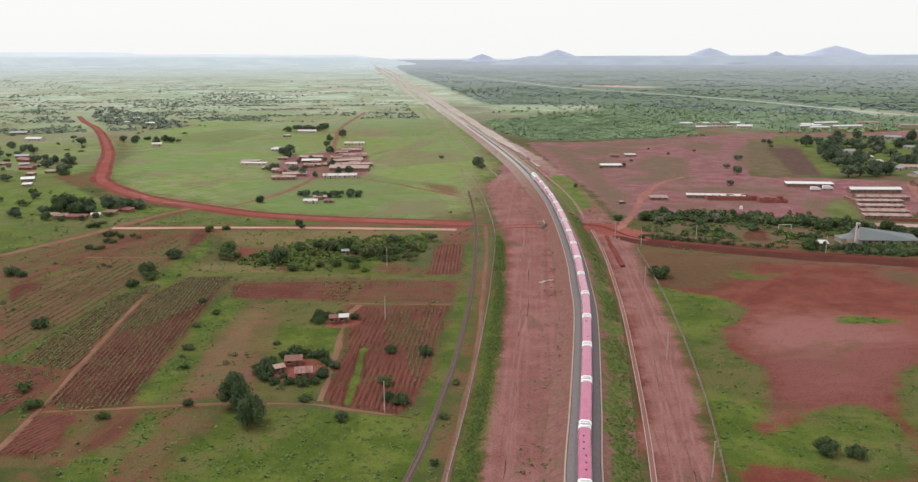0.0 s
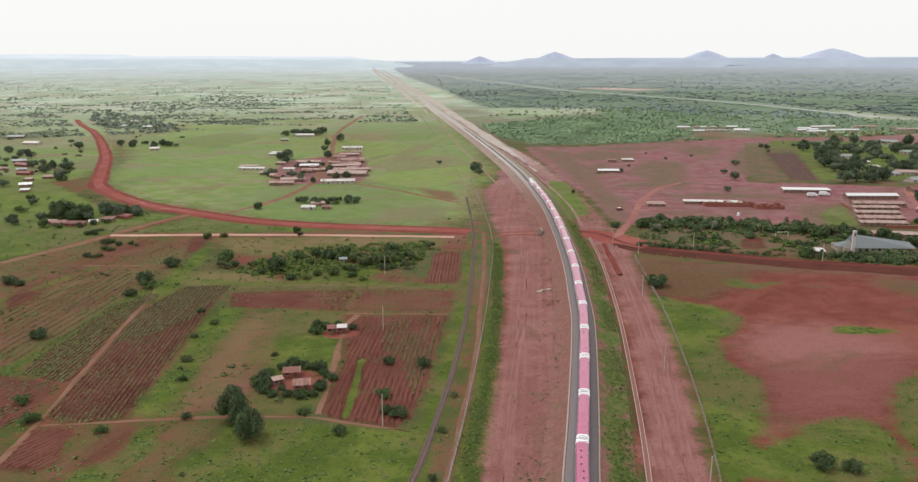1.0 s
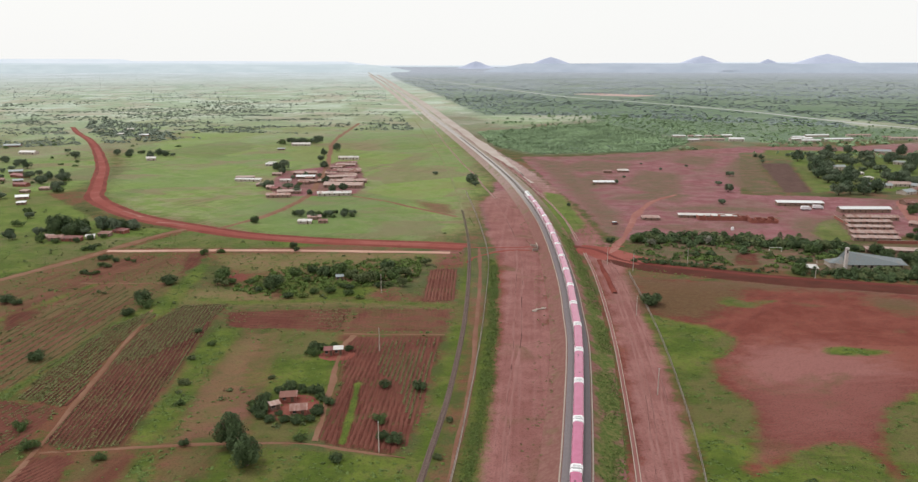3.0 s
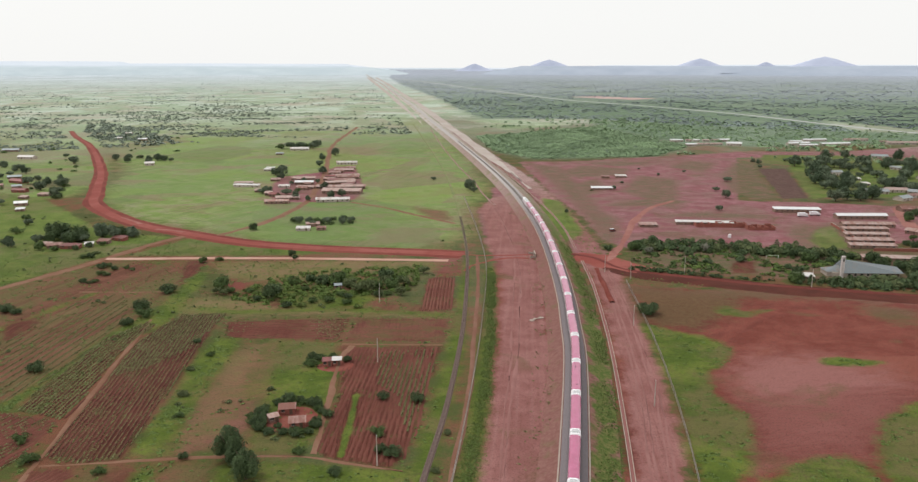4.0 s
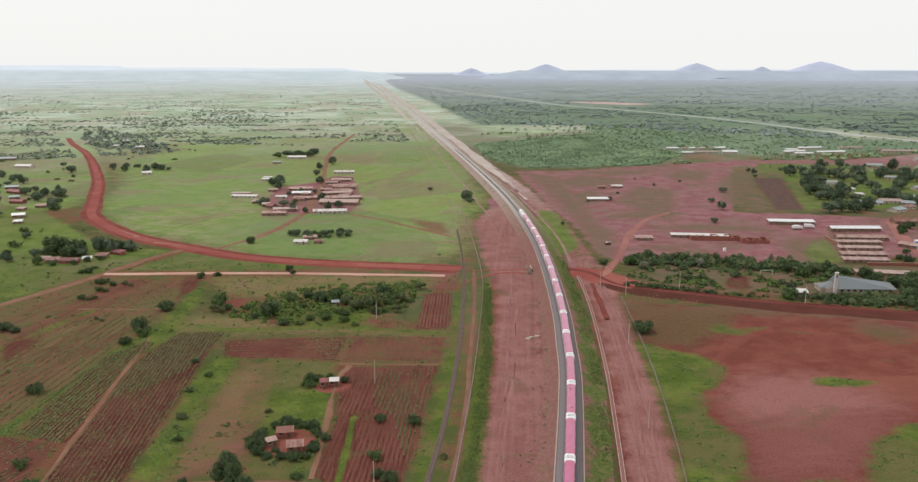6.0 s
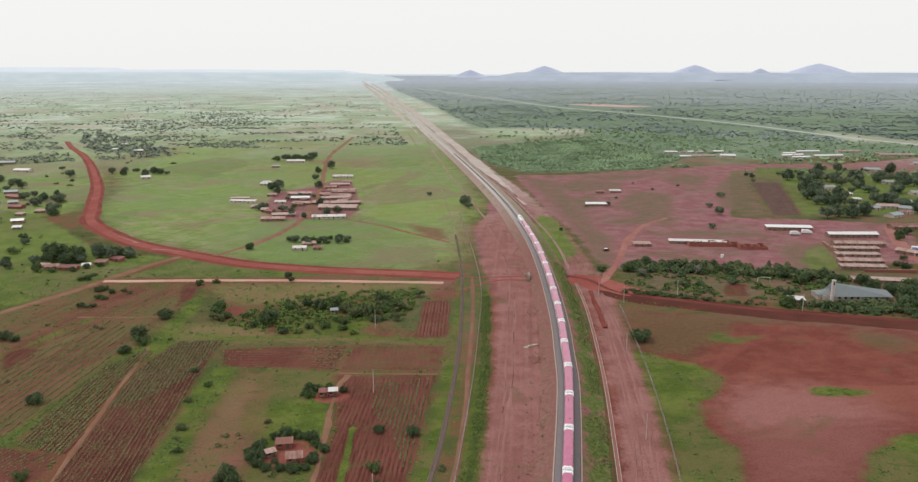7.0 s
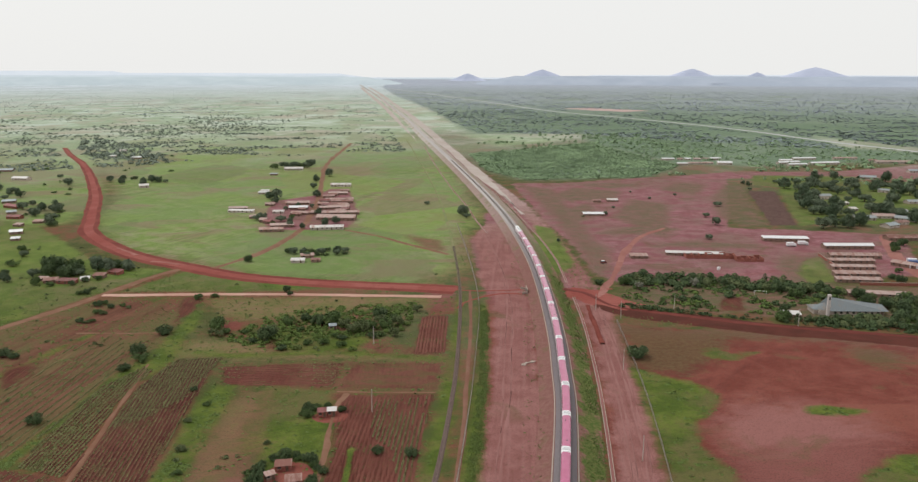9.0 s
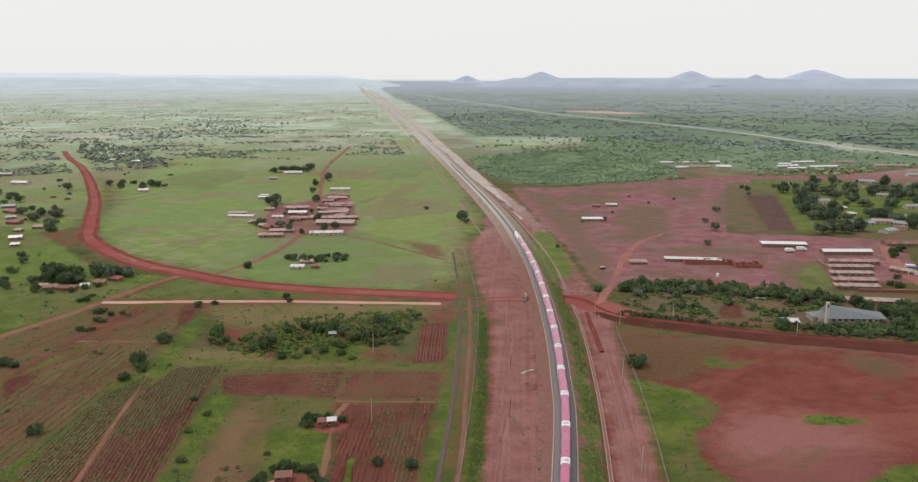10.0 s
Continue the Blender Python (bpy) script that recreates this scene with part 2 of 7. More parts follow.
def near_line(p, points, half):
    line = smooth(points, 12)
    best = np.full(len(p), 1e9)
    for a, b in zip(line[:-1], line[1:]):
        e, w = b - a, p - a
        t = np.clip((w @ e) / max(e @ e, 1e-9), 0, 1)
        best = np.minimum(best, np.hypot(*(w - t[:, None] * e).T))
    return half - best


# ---- the lines of the plan ----
RAIL = [(20, 60), (24, 125), (28, 159), (34, 193), (39, 222), (44, 252), (48, 279), (51, 308), (54, 337), (57, 378), (60, 437), (61.5, 500), (60, 580),
        (55, 680), (42, 830), (14, 1100), (-42, 1610), (-110, 2260), (-244, 3410), (-450, 5200), (-880, 8670), (-2000, 18000)]
OLD_RAIL = [(-20, 100), (-14, 150), (-11, 165), (-8, 180), (-5, 201), (-1, 230), (3, 270), (6.5, 315), (9.5, 380), (11, 440), (10, 510), (6, 624),
            (-5, 809), (-28, 1069), (-77, 1567), (-160, 2300), (-300, 3450)]
FENCE_LEFT = [(-6, 130), (-2, 165), (3, 204), (11, 278), (15, 324), (21, 415), (19, 520), (13, 640)]
FENCE_RIGHT = [(48, 110), (61, 164), (70, 208), (79, 265), (85, 315), (91, 381)]
RED = [(-656, 1340), (-590, 1222), (-519, 1107), (-438, 955), (-362, 797), (-308, 667), (-287, 617), (-258, 576), (-216, 531), (-168, 498), (-123, 472),
       (-73, 457), (-23, 448), (2, 443), (9, 441)]
PALE = [(-196, 433), (-144, 434), (-93, 433), (-43, 430), (0, 427)]
BRANCH = [(-172, 492), (-183, 472), (-195, 437), (-209, 402), (-224, 370), (-245, 330)]
RED_RIGHT = [(72, 441), (84, 432), (97, 406), (126, 391), (164, 374), (218, 358), (300, 335), (420, 300)]
RED_NORTH = [(90, 424), (110, 473), (132, 537), (158, 592), (186, 624)]
FIELD_PATH = [(-129, 325), (-125, 293), (-118, 236), (-114, 205), (-112, 181), (-112, 150)]
YARD_PATH = [(-112, 200), (-77, 204), (-62, 205), (-42, 205), (-28, 201), (-12, 196)]
HOUSE_PATH = [(-38, 292), (-40, 280), (-39, 244), (-38, 206)]
VILLAGE_PATH = [(-150, 494), (-128, 543), (-120, 585), (-116, 626), (-120, 691), (-128, 790), (-149, 948), (-165, 1104), (-171, 1432)]
SIDE_PATH = [(-79, 620), (-48, 593), (-24, 564), (5, 532)]
OLD_PATH = [(-8, 130), (-2.5, 165), (2, 201), (7, 243), (12, 324), (15, 375), (17, 440)]
EAST_ROAD = [(300, 450), (307, 472), (320, 518), (352, 590)]
FAR_ROAD = [(-575, 8064), (-16, 5028), (255, 3499), (401, 2678), (543, 2315), (695, 1817), (750, 1453), (802, 1264), (840, 1120)]

STRIP_WEST = [(14, 100), (13, 150), (18, 190), (22, 224), (29, 278), (33, 324), (39, 400), (41, 440), (42, 500), (41, 560), (37, 606)]
STRIP_EAST = [(46, 120), (52, 160), (58, 194), (66, 235), (72, 278), (76.5, 315), (81, 360), (84, 410)]
STRIP_NORTH = [(85, 440), (87, 520), (86, 590), (78, 720), (66, 850), (48, 980)]
# worn, pale and stubble ground, as outlines
WORN = [[(-40, 325), (0, 324), (-2, 296), (-41, 297)], [(-62, 322), (-44, 324), (-45, 299), (-60, 300)], [(-12, 436), (8, 436), (8, 396), (-4, 394)], [(-81, 207), (-82, 250), (-78, 290), (-67, 298), (-62, 250), (-60, 222), (-66, 207)],
        [(-30, 598), (-2, 581), (3, 541), (-12, 552)]]
PINK = [[(103, 270), (122, 280), (146, 278), (156, 266), (156, 250), (143, 224), (117, 206), (90, 200), (96, 232)]]
STRAW = [
    [(-133, 424), (-68, 427), (-1, 426), (-8, 404), (-24, 414), (-51, 397), (-71, 391), (-101, 387), (-117, 396)],
    [(-121, 332), (-122, 355), (-96, 357), (-76, 341), (-38, 339), (4, 332), (4, 326), (-42, 330)],
    [(-68, 300), (-62, 290), (-66, 250), (-70, 215), (-78, 210), (-79, 240), (-82, 280)],
]
CLEARING = [(491, 2907), (789, 2814), (620, 2484), (455, 2637)]
# bare, ploughed and lush ground, as outlines
BARE = [
    [(88, 380), (100, 374), (146, 364), (215, 351), (330, 330), (330, 150), (120, 130), (60, 130), (62, 172), (71, 224), (80, 285), (86, 330)],
    [(81, 895), (143, 895), (322, 971), (378, 1000), (519, 999), (690, 1080), (600, 930), (353, 933), (240, 625), (285, 618), (371, 595), (310, 472),
     (195, 447), (112, 450), (98, 480), (99, 560), (91, 640)],
]
BARE += [
    [(2, 150), (12, 224), (21, 324), (26, 422), (22, 500), (22, 580), (36, 640), (40, 700), (52, 690), (60, 600), (60, 440),
     (46, 324), (37, 243), (28, 190), (22, 150)],
    [(-57, 242), (-43, 242), (-41, 221), (-57, 222)],
    [(-49, 281), (-37, 282), (-30, 290), (-38, 270), (-48, 270)],
    [(-12, 436), (8, 436), (8, 394), (-6, 392)],
]
BARE += [
    [(-118, 383), (-104, 383), (-100, 370), (-116, 368)],
    [(-172, 765), (-134, 805), (-126, 850), (-104, 850), (-78, 706), (-77, 632), (-102, 620), (-142, 620), (-160, 678)],
]
PLOUGHED = [
    [(-124, 298), (-121.8, 274), (-118, 242), (-116.4, 224), (-113.8, 205), (-103, 201.3), (-91, 204), (-92.2, 225), (-94.3, 257), (-96.8, 288), (-98.8, 318), (-98.2, 333), (-118, 331), (-121, 318)],
    [(-144, 235), (-133, 231.5), (-121, 228), (-119, 206), (-124, 192), (-140, 200)],
    [(-188, 318), (-183, 325), (-174, 322), (-172, 303), (-178, 298)],
    [(-148, 428), (-137, 429), (-134, 401), (-137, 383)],
    [(-97, 321), (-43, 325), (-44, 298), (-89, 302)],
    [(-40, 325), (0, 324), (-2, 296), (-41, 297)],
]
PLOUGHED += [
    [(-41, 291), (-2, 291), (-7, 243), (-11, 206), (-15, 198), (-29, 202), (-38, 206), (-36, 244)],
    [(-11, 391), (4, 393), (2, 336), (-12, 335)],
    [(-112, 198), (-102, 198.6), (-97.6, 180.5), (-101.4, 175.7), (-110, 177.7), (-113, 182), (-113, 193)],
    [(337, 829), (368, 829), (302, 634), (281, 635)],
    [(161, 423), (173, 423), (165, 399), (151, 397)],
]
LUSH = [
    [(82, 318), (87, 314.6), (95, 306.7), (105.5, 301), (111, 290), (110, 284), (103, 271), (93.4, 263), (90.5, 243), (94.9, 230.7), (93.7, 219.6), (87, 205.7), (80, 193.5),
     (79.4, 187), (86.6, 191.8), (94.8, 198), (104.3, 203), (113.5, 203.7), (115.7, 197), (114.7, 186), (112, 176), (104.4, 164.8), (85, 164.4), (79.4, 170), (70.3, 171.3),
     (64, 164.5), (61, 164.5), (63, 172.7), (68, 200.4), (72, 224), (78, 265), (81, 290)],
]
LUSH += [
    [(150, 236), (134, 224), (123, 207), (118.5, 195), (116, 182), (128, 180), (140, 205), (165, 240)],
    [(122, 339), (129, 341), (132, 333.5), (146, 335), (131.5, 325.5), (121, 329.5)],
    [(140, 276), (149, 278), (162, 273), (155.5, 269), (139.5, 269.6)],
    [(-2, 150), (3, 200), (11, 275), (16, 330), (22, 415), (24, 415), (20, 324), (12, 224), (3, 150)],
    [(-12, 165), (-9, 205), (-3, 260), (2, 320), (9, 430), (12, 430), (8, 320), (4, 265), (-2, 215), (-8, 165)],
]
LUSH += [
    [(-67, 183), (-62, 187), (-63, 200), (-50, 203), (-12, 197), (-6, 184), (-10, 165), (-12, 120), (-70, 120), (-67, 165), (-67, 175)],
    [(-84, 199), (-80, 199), (-76, 188), (-78, 179), (-80, 171), (-82, 120), (-100, 120), (-91, 165), (-91, 176), (-84, 182)],
]
LUSH += [
    [(-84, 299), (-94, 301), (-95, 285), (-93, 253), (-91.4, 224), (-90, 206), (-78, 206), (-80, 227), (-82.4, 248), (-84, 273)],
    [(-132, 404), (-135, 390), (-130, 360), (-133, 338), (-138, 311), (-140, 281), (-143, 257), (-145, 238), (-140, 230), (-140, 248), (-137, 274), (-136, 301), (-128.5, 322), (-127, 342), (-126, 372), (-126, 392)],
]
LUSH += [
    [(-68, 300), (-42, 296), (-46, 282), (-66, 240), (-72, 262)],
    [(-62, 272), (-44, 290), (-40, 262), (-39.5, 240), (-39, 219), (-42, 206), (-56, 206), (-60, 222), (-61, 236)],
]
LUSH += [
    [(400, 900), (600, 900), (480, 640), (330, 640), (372, 820)],
    [(-262, 350), (-420, 330), (-760, 640), (-440, 700), (-340, 640), (-290, 580), (-225, 500)],
    [(62, 540), (80, 640), (92, 620), (90, 500), (72, 470)],
    [(-262, 350), (-225, 500), (-178, 492), (-199, 437), (-213, 402), (-228, 370), (-249, 330)],
]
LUSH += [
    [(-132, 344), (-133.5, 372), (-133.6, 399), (-129, 403), (-125, 383), (-124, 358), (-120.7, 332), (-119, 313), (-125, 313), (-132, 328)],
    [(-84, 367), (-71.5, 375), (-47, 368), (-34.6, 357), (-39, 343), (-54, 339), (-76.5, 344)],
    [(397, 965), (524, 951), (458, 828), (386, 854), (363, 881)],
    [(376, 839), (410, 864), (389, 792), (329, 646), (304, 632), (331, 712)],
    [(254, 515), (266, 520), (245, 455), (226, 452), (231, 479)],
]
LUSH += [
    [(-166, 488), (-123, 464), (-60, 450), (-90, 440), (-188, 440)],
]
GROWN = [
    [(100, 470), (104, 560), (118, 590), (124, 545), (112, 490)],
    [(215, 455), (225, 505), (252, 530), (258, 480), (240, 440)],
    [(145, 555), (190, 575), (240, 560), (236, 546), (180, 552)],
    [(110, 640), (118, 720), (150, 760), (140, 680)],
    [(150, 880), (200, 900), (240, 880), (190, 850)],
    [(110, 800), (150, 860), (200, 830), (180, 780), (130, 760)],
    [(240, 840), (280, 900), (310, 880), (270, 800)],
    [(250, 520), (290, 540), (300, 500), (260, 490)],
    [(118, 600), (170, 640), (200, 620), (160, 596)],
]
GROWN += [
    [(91, 880), (126, 841), (120, 599), (105, 460), (98, 478), (100, 649)],
    [(195, 778), (225, 741), (176, 576), (165, 623), (152, 677)],
    [(103, 418), (119, 472), (165, 464), (211, 458), (300, 440), (360, 420), (360, 335), (245, 370), (190, 383), (127, 402)],
    [(185, 339), (201, 343), (214, 334), (200, 311), (188, 319)],
    [(333, 892), (345, 860), (277, 632), (255, 632), (250, 678), (285, 792)],
    [(100, 372), (180, 362), (300, 338), (300, 330), (170, 352), (104, 352)],
    [(88, 380), (100, 374), (128, 368), (143, 355), (121, 323), (103, 309), (92, 314.6), (83, 320)],
]
MEADOW = [
    [(-20, 452), (-60, 463), (-120, 480), (-240, 562), (-290, 650), (-350, 830), (-640, 1400), (-1500, 2900), (-500, 3300), (-90, 1800), (-8, 1250), (22, 900), (30, 680), (14, 600), (10, 500)],
    [(-560, 1250), (-340, 760), (-330, 650), (-450, 600), (-900, 800), (-1300, 1700), (-800, 1700)],
    [(45, 1642), (260, 1641), (237, 1496), (101, 1375)],
]
BROWN = [
    [(-280, 240), (-240, 350), (-190, 428), (-139, 412), (-134, 385), (-131, 362), (-135, 338), (-141, 281), (-145, 257), (-146, 238), (-140, 180), (-200, 160)],
    [(-101, 198), (-85, 199.5), (-81, 189.5), (-84, 182), (-91, 173.5), (-98, 171), (-112, 171), (-112, 120), (-118, 120), (-118, 176), (-109.5, 177), (-100.6, 175.4), (-97, 180.5)],
]
BROWN += [
    [(-79, 200), (-64, 201), (-62.5, 188), (-67, 183), (-67.6, 173), (-69, 165), (-70, 120), (-80, 120), (-76.5, 165), (-77.5, 179), (-74.5, 188)],
    [(-59, 171), (-58, 173.5), (-52, 172), (-50.5, 167), (-57, 166)],
    [(-22.5, 178.6), (-18.8, 184), (-12.8, 182), (-15, 173), (-21.5, 170.5)],
    [(-108, 349), (-97, 335), (3, 330), (3, 337), (-12, 345), (-50, 352)],
]
HEDGE_LINES = [([(-112, 340), (-99, 335), (-47, 338), (3, 328)], 2.6), ([(-84, 206), (-83, 250), (-86, 300)], 1.8), ([(-190, 300), (-172, 365)], 1.5),
               ([(-70, 296), (-67, 250)], 1.5)]
WOODS = [
    [(43, 1225), (271, 1432), (336, 1065), (254, 944), (104, 920), (62, 1004)],
    [(85, 1660), (300, 1660), (520, 1400), (700, 1300), (800, 1700), (520, 2300), (400, 2700), (220, 3400), (20, 4600), (-600, 12000), (-1300, 18000), (-700, 9000),
     (-330, 5200), (-110, 3400), (-30, 2700), (15, 2200), (70, 1660)],
    [(275, 1420), (330, 1100), (440, 1060), (820, 1160), (770, 1300), (520, 1420), (300, 1640)],
    [(850, 1250), (1500, 1400), (2400, 3000), (30000, 42000), (-4000, 44000), (-1300, 17000), (-200, 7000), (20, 4600), (220, 3400), (400, 2700), (520, 2300), (760, 1800)],
]


def build_ground():
    front = np.radians(np.arange(-42, 42.01, 0.25))
    behind = np.radians(np.arange(46, 318, 8.0))
    ang = np.concatenate((front, behind))
    ds = [6.0]
    while ds[-1] < 45000:
        ds.append(ds[-1] * (1.06 if ds[-1] < 110 else 1.010 if ds[-1] < 1500 else 1.02))
    ds = np.array(ds)
    na, nd = len(ang), len(ds)
    flat = np.stack((np.sin(ang)[None, :] * ds[:, None], np.cos(ang)[None, :] * ds[:, None]), -1).reshape(-1, 2)
    flat = np.vstack((flat, [[0, 0]]))
    v = warp(flat)
    i = np.arange(nd - 1)[:, None] * na
    j = np.arange(na)[None, :]
    k = (j + 1) % na
    quads = np.stack((i + j, i + na + j, i + na + k, i + k), -1).reshape(-1, 4)
    hub = len(flat) - 1
    tris = [(hub, a, (a + 1) % na) for a in range(na)]
    me = bpy.data.meshes.new("ground")
    me.from_pydata(v.tolist(), [], quads.tolist() + tris)
    me.polygons.foreach_set("use_smooth", [True] * len(me.polygons))

    def union(outlines, lines=()):
        s = np.full(len(flat), -60.0)
        for o in outlines:
            o = np.asarray(o, float)
            lo, hi = o.min(0) - 60, o.max(0) + 60
            pick = np.all((flat > lo) & (flat < hi), 1)
            s[pick] = np.maximum(s[pick], inside(flat[pick], o))
        for pts, half in lines:
            o = np.asarray(pts, float)
            pick = np.all((flat > o.min(0) - 60) & (flat < o.max(0) + 60), 1)
            s[pick] = np.maximum(s[pick], near_line(flat[pick], pts, half))
        return np.clip(s, -60, 60)

    right_strip = [(52, 150), (56, 194), (64, 233), (70, 278), (75, 315), (80, 360), (84, 420), (84, 500), (82, 600), (72, 760), (36, 1070), (-20, 1640),
                   (-85, 2260), (-215, 3410), (-420, 5200)]
    fields = {
        "bare": union(BARE, [(right_strip[:7], 9.0), (right_strip[6:], 9.5)]),
        "ploughed": union(PLOUGHED),
        "lush": union(LUSH, HEDGE_LINES),
        "woods": union(WOODS),
        "meadow": union(MEADOW),
        "grown": union(GROWN),
        "verge": union([], [([(-30.5, 246), (-30, 225), (-30, 205)], 1.1)]),
        "brown": union(BROWN),
        "worn": union(WORN),
        "pink": union(PINK),
        "straw": union(STRAW),
        "graded": union([], [(STRIP_WEST, 10.5), (STRIP_EAST, 7.5), (STRIP_NORTH, 7.0), ([(39, 450), (41, 500), (41, 560), (38, 630)], 16.0)]),
    }
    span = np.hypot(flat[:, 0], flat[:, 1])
    # Painted haze factor: grows with the logarithm of distance.
    fields["dry_and_haze"] = np.clip(np.log(np.maximum(span, 1) / 1000) / 1.5, 0, 1)
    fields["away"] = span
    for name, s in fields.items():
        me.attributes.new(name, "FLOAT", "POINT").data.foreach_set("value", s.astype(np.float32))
    full = np.column_stack((flat, np.zeros(len(flat)))).astype(np.float32)
    me.attributes.new("plan", "FLOAT_VECTOR", "POINT").data.foreach_set("vector", full.ravel())
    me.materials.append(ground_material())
    me.update()
    tagged(new("ground", me), "red soil plain with green pasture and ploughed plots", "ground", kind="structure")


def ground_material():
    p = Paint("savanna_ground", 0.95, spec=0.08)
    w = p.attr("plan", "Vector")
    huge = p.noise(0.0035, 4, w, distort=0.5)
    big = p.noise(0.014, 5, w, distort=0.7)
    mid = p.noise(0.07, 5, w, rough=0.65)
    small = p.noise(0.45, 4, w, rough=0.7)
    fine = p.noise(2.2, 3, w, rough=0.7)
    cell = p.t.nodes.new("ShaderNodeTexVoronoi")
    cell.distance = "CHEBYCHEV"
    turn = p.t.nodes.new("ShaderNodeMapping")
    turn.inputs["Rotation"].default_value = (0, 0, radians(24))
    turn.inputs["Scale"].default_value = (1.0, 0.6, 1)
    p.t.links.new(w, turn.inputs[0])
    p.t.links.new(turn.outputs[0], cell.inputs["Vector"])
    cell.inputs["Scale"].default_value = 0.014
    sep = p.t.nodes.new("ShaderNodeSeparateColor")
    p.t.links.new(cell.outputs["Color"], sep.inputs[0])
    plot, plot2 = sep.outputs[0], sep.outputs[1]
    # pasture: greens with dry and earthy patches
    col = p.mix(p.step(mid, 0.35, 0.65), (0.056, 0.068, 0.019), (0.1, 0.09, 0.032))
    col = p.mix(p.step(big, 0.42, 0.62), col, (0.07, 0.096, 0.023))
    dry_and_haze = p.math("ADD", p.math("MULTIPLY", big, 0.45), p.math("ADD", p.math("MULTIPLY", mid, 0.4), p.math("MULTIPLY", small, 0.15)))
    col = p.mix(p.math("MULTIPLY", p.step(dry_and_haze, 0.455, 0.57), 0.85), col, (0.168, 0.058, 0.041))
    edge = p.math("ADD", p.math("MULTIPLY", p.math("SUBTRACT", small, 0.5), 8.0), p.math("MULTIPLY", p.math("SUBTRACT", mid, 0.5), 12.0))
    wisp = p.noise(0.16, 6, w, rough=0.75, distort=0.8, squash=((0.45, 1.0, 1), 0))
    frayed = p.math("ADD", edge, p.math("MULTIPLY", p.math("SUBTRACT", wisp, 0.5), 22.0))
    # tended meadow
    mead = p.mix(p.step(mid, 0.35, 0.65), (0.155, 0.226, 0.058), (0.225, 0.278, 0.104))
    mead = p.mix(p.math("MULTIPLY", p.step(dry_and_haze, 0.46, 0.58), 0.65), mead, (0.25, 0.215, 0.15))
    mead = p.mix(p.math("MULTIPLY", p.step(huge, 0.46, 0.58), 0.55), mead, (0.12, 0.205, 0.045))
    mead = p.mix(p.math("MULTIPLY", p.step(small, 0.5, 0.75), 0.35), mead, (0.1, 0.15, 0.045))
    streak = p.noise(0.11, 5, w, rough=0.65, squash=((0.5, 1.0, 1), 12))
    mead = p.mix(p.math("MULTIPLY", p.step(streak, 0.5, 0.68), 0.45), mead, (0.11, 0.15, 0.048))
    mead = p.mix(p.math("MULTIPLY", p.step(streak, 0.46, 0.34), 0.5), mead, (0.25, 0.2, 0.125))
    wide = p.noise(0.02, 6, w, rough=0.72, distort=0.9, squash=((0.6, 1.0, 1), 10))
    mead = p.mix(p.math("MULTIPLY", p.step(wide, 0.495, 0.6), 0.8), mead, (0.21, 0.155, 0.098))
    mead = p.mix(p.math("MULTIPLY", p.step(wide, 0.47, 0.39), 0.5), mead, (0.145, 0.215, 0.055))
    mead = p.mix(p.math("MULTIPLY", p.step(plot, 0.74, 0.78), 0.5), mead, (0.2, 0.15, 0.095))
    mead = p.mix(p.math("MULTIPLY", p.step(plot2, 0.76, 0.8), 0.3), mead, (0.105, 0.15, 0.05))
    mead = p.mix(p.math("MULTIPLY", p.step(plot2, 0.2, 0.16), 0.5), mead, (0.18, 0.26, 0.06))
    rows = p.noise(0.3, 2, w, squash=((1.0, 0.04, 1), 24))
    mead = p.mix(p.math("MULTIPLY", p.math("MULTIPLY", p.step(plot, 0.5, 0.54), p.step(rows, 0.5, 0.62)), 0.4), mead, (0.1, 0.13, 0.05))
    mead = p.mix(p.math("MULTIPLY", p.step(p.noise(0.25, 5, w, rough=0.8), 0.56, 0.68), 0.55), mead, (0.075, 0.105, 0.038))
    col = p.mix(p.step(p.math("ADD", p.attr("meadow"), p.math("MULTIPLY", edge, 3.0)), -22, 14), col, mead)
    mead = p.mix(p.math("MULTIPLY", p.step(p.math("ADD", p.attr("worn"), p.math("ADD", p.math("MULTIPLY", edge, 3.0), p.math("MULTIPLY", p.math("SUBTRACT", big, 0.5), 200))), -26, 26), 0.6), mead, (0.26, 0.16, 0.105))
    col = p.mix(p.math("MULTIPLY", p.step(p.math("ADD", p.attr("worn"), edge), -5, 5), 0.7), col, p.mix(p.step(mid, 0.4, 0.6), (0.15, 0.065, 0.048), (0.195, 0.1, 0.074)))
    # grassland far out on the plain, with haze painted pale into its colour
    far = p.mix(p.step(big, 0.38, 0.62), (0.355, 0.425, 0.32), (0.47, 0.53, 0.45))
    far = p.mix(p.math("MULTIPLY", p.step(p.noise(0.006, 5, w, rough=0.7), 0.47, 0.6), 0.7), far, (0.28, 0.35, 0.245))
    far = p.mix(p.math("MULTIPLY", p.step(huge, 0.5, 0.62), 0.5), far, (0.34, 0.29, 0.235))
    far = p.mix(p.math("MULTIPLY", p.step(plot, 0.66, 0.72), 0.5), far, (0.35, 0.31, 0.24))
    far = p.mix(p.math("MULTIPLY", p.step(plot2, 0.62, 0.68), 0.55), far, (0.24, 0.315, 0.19))
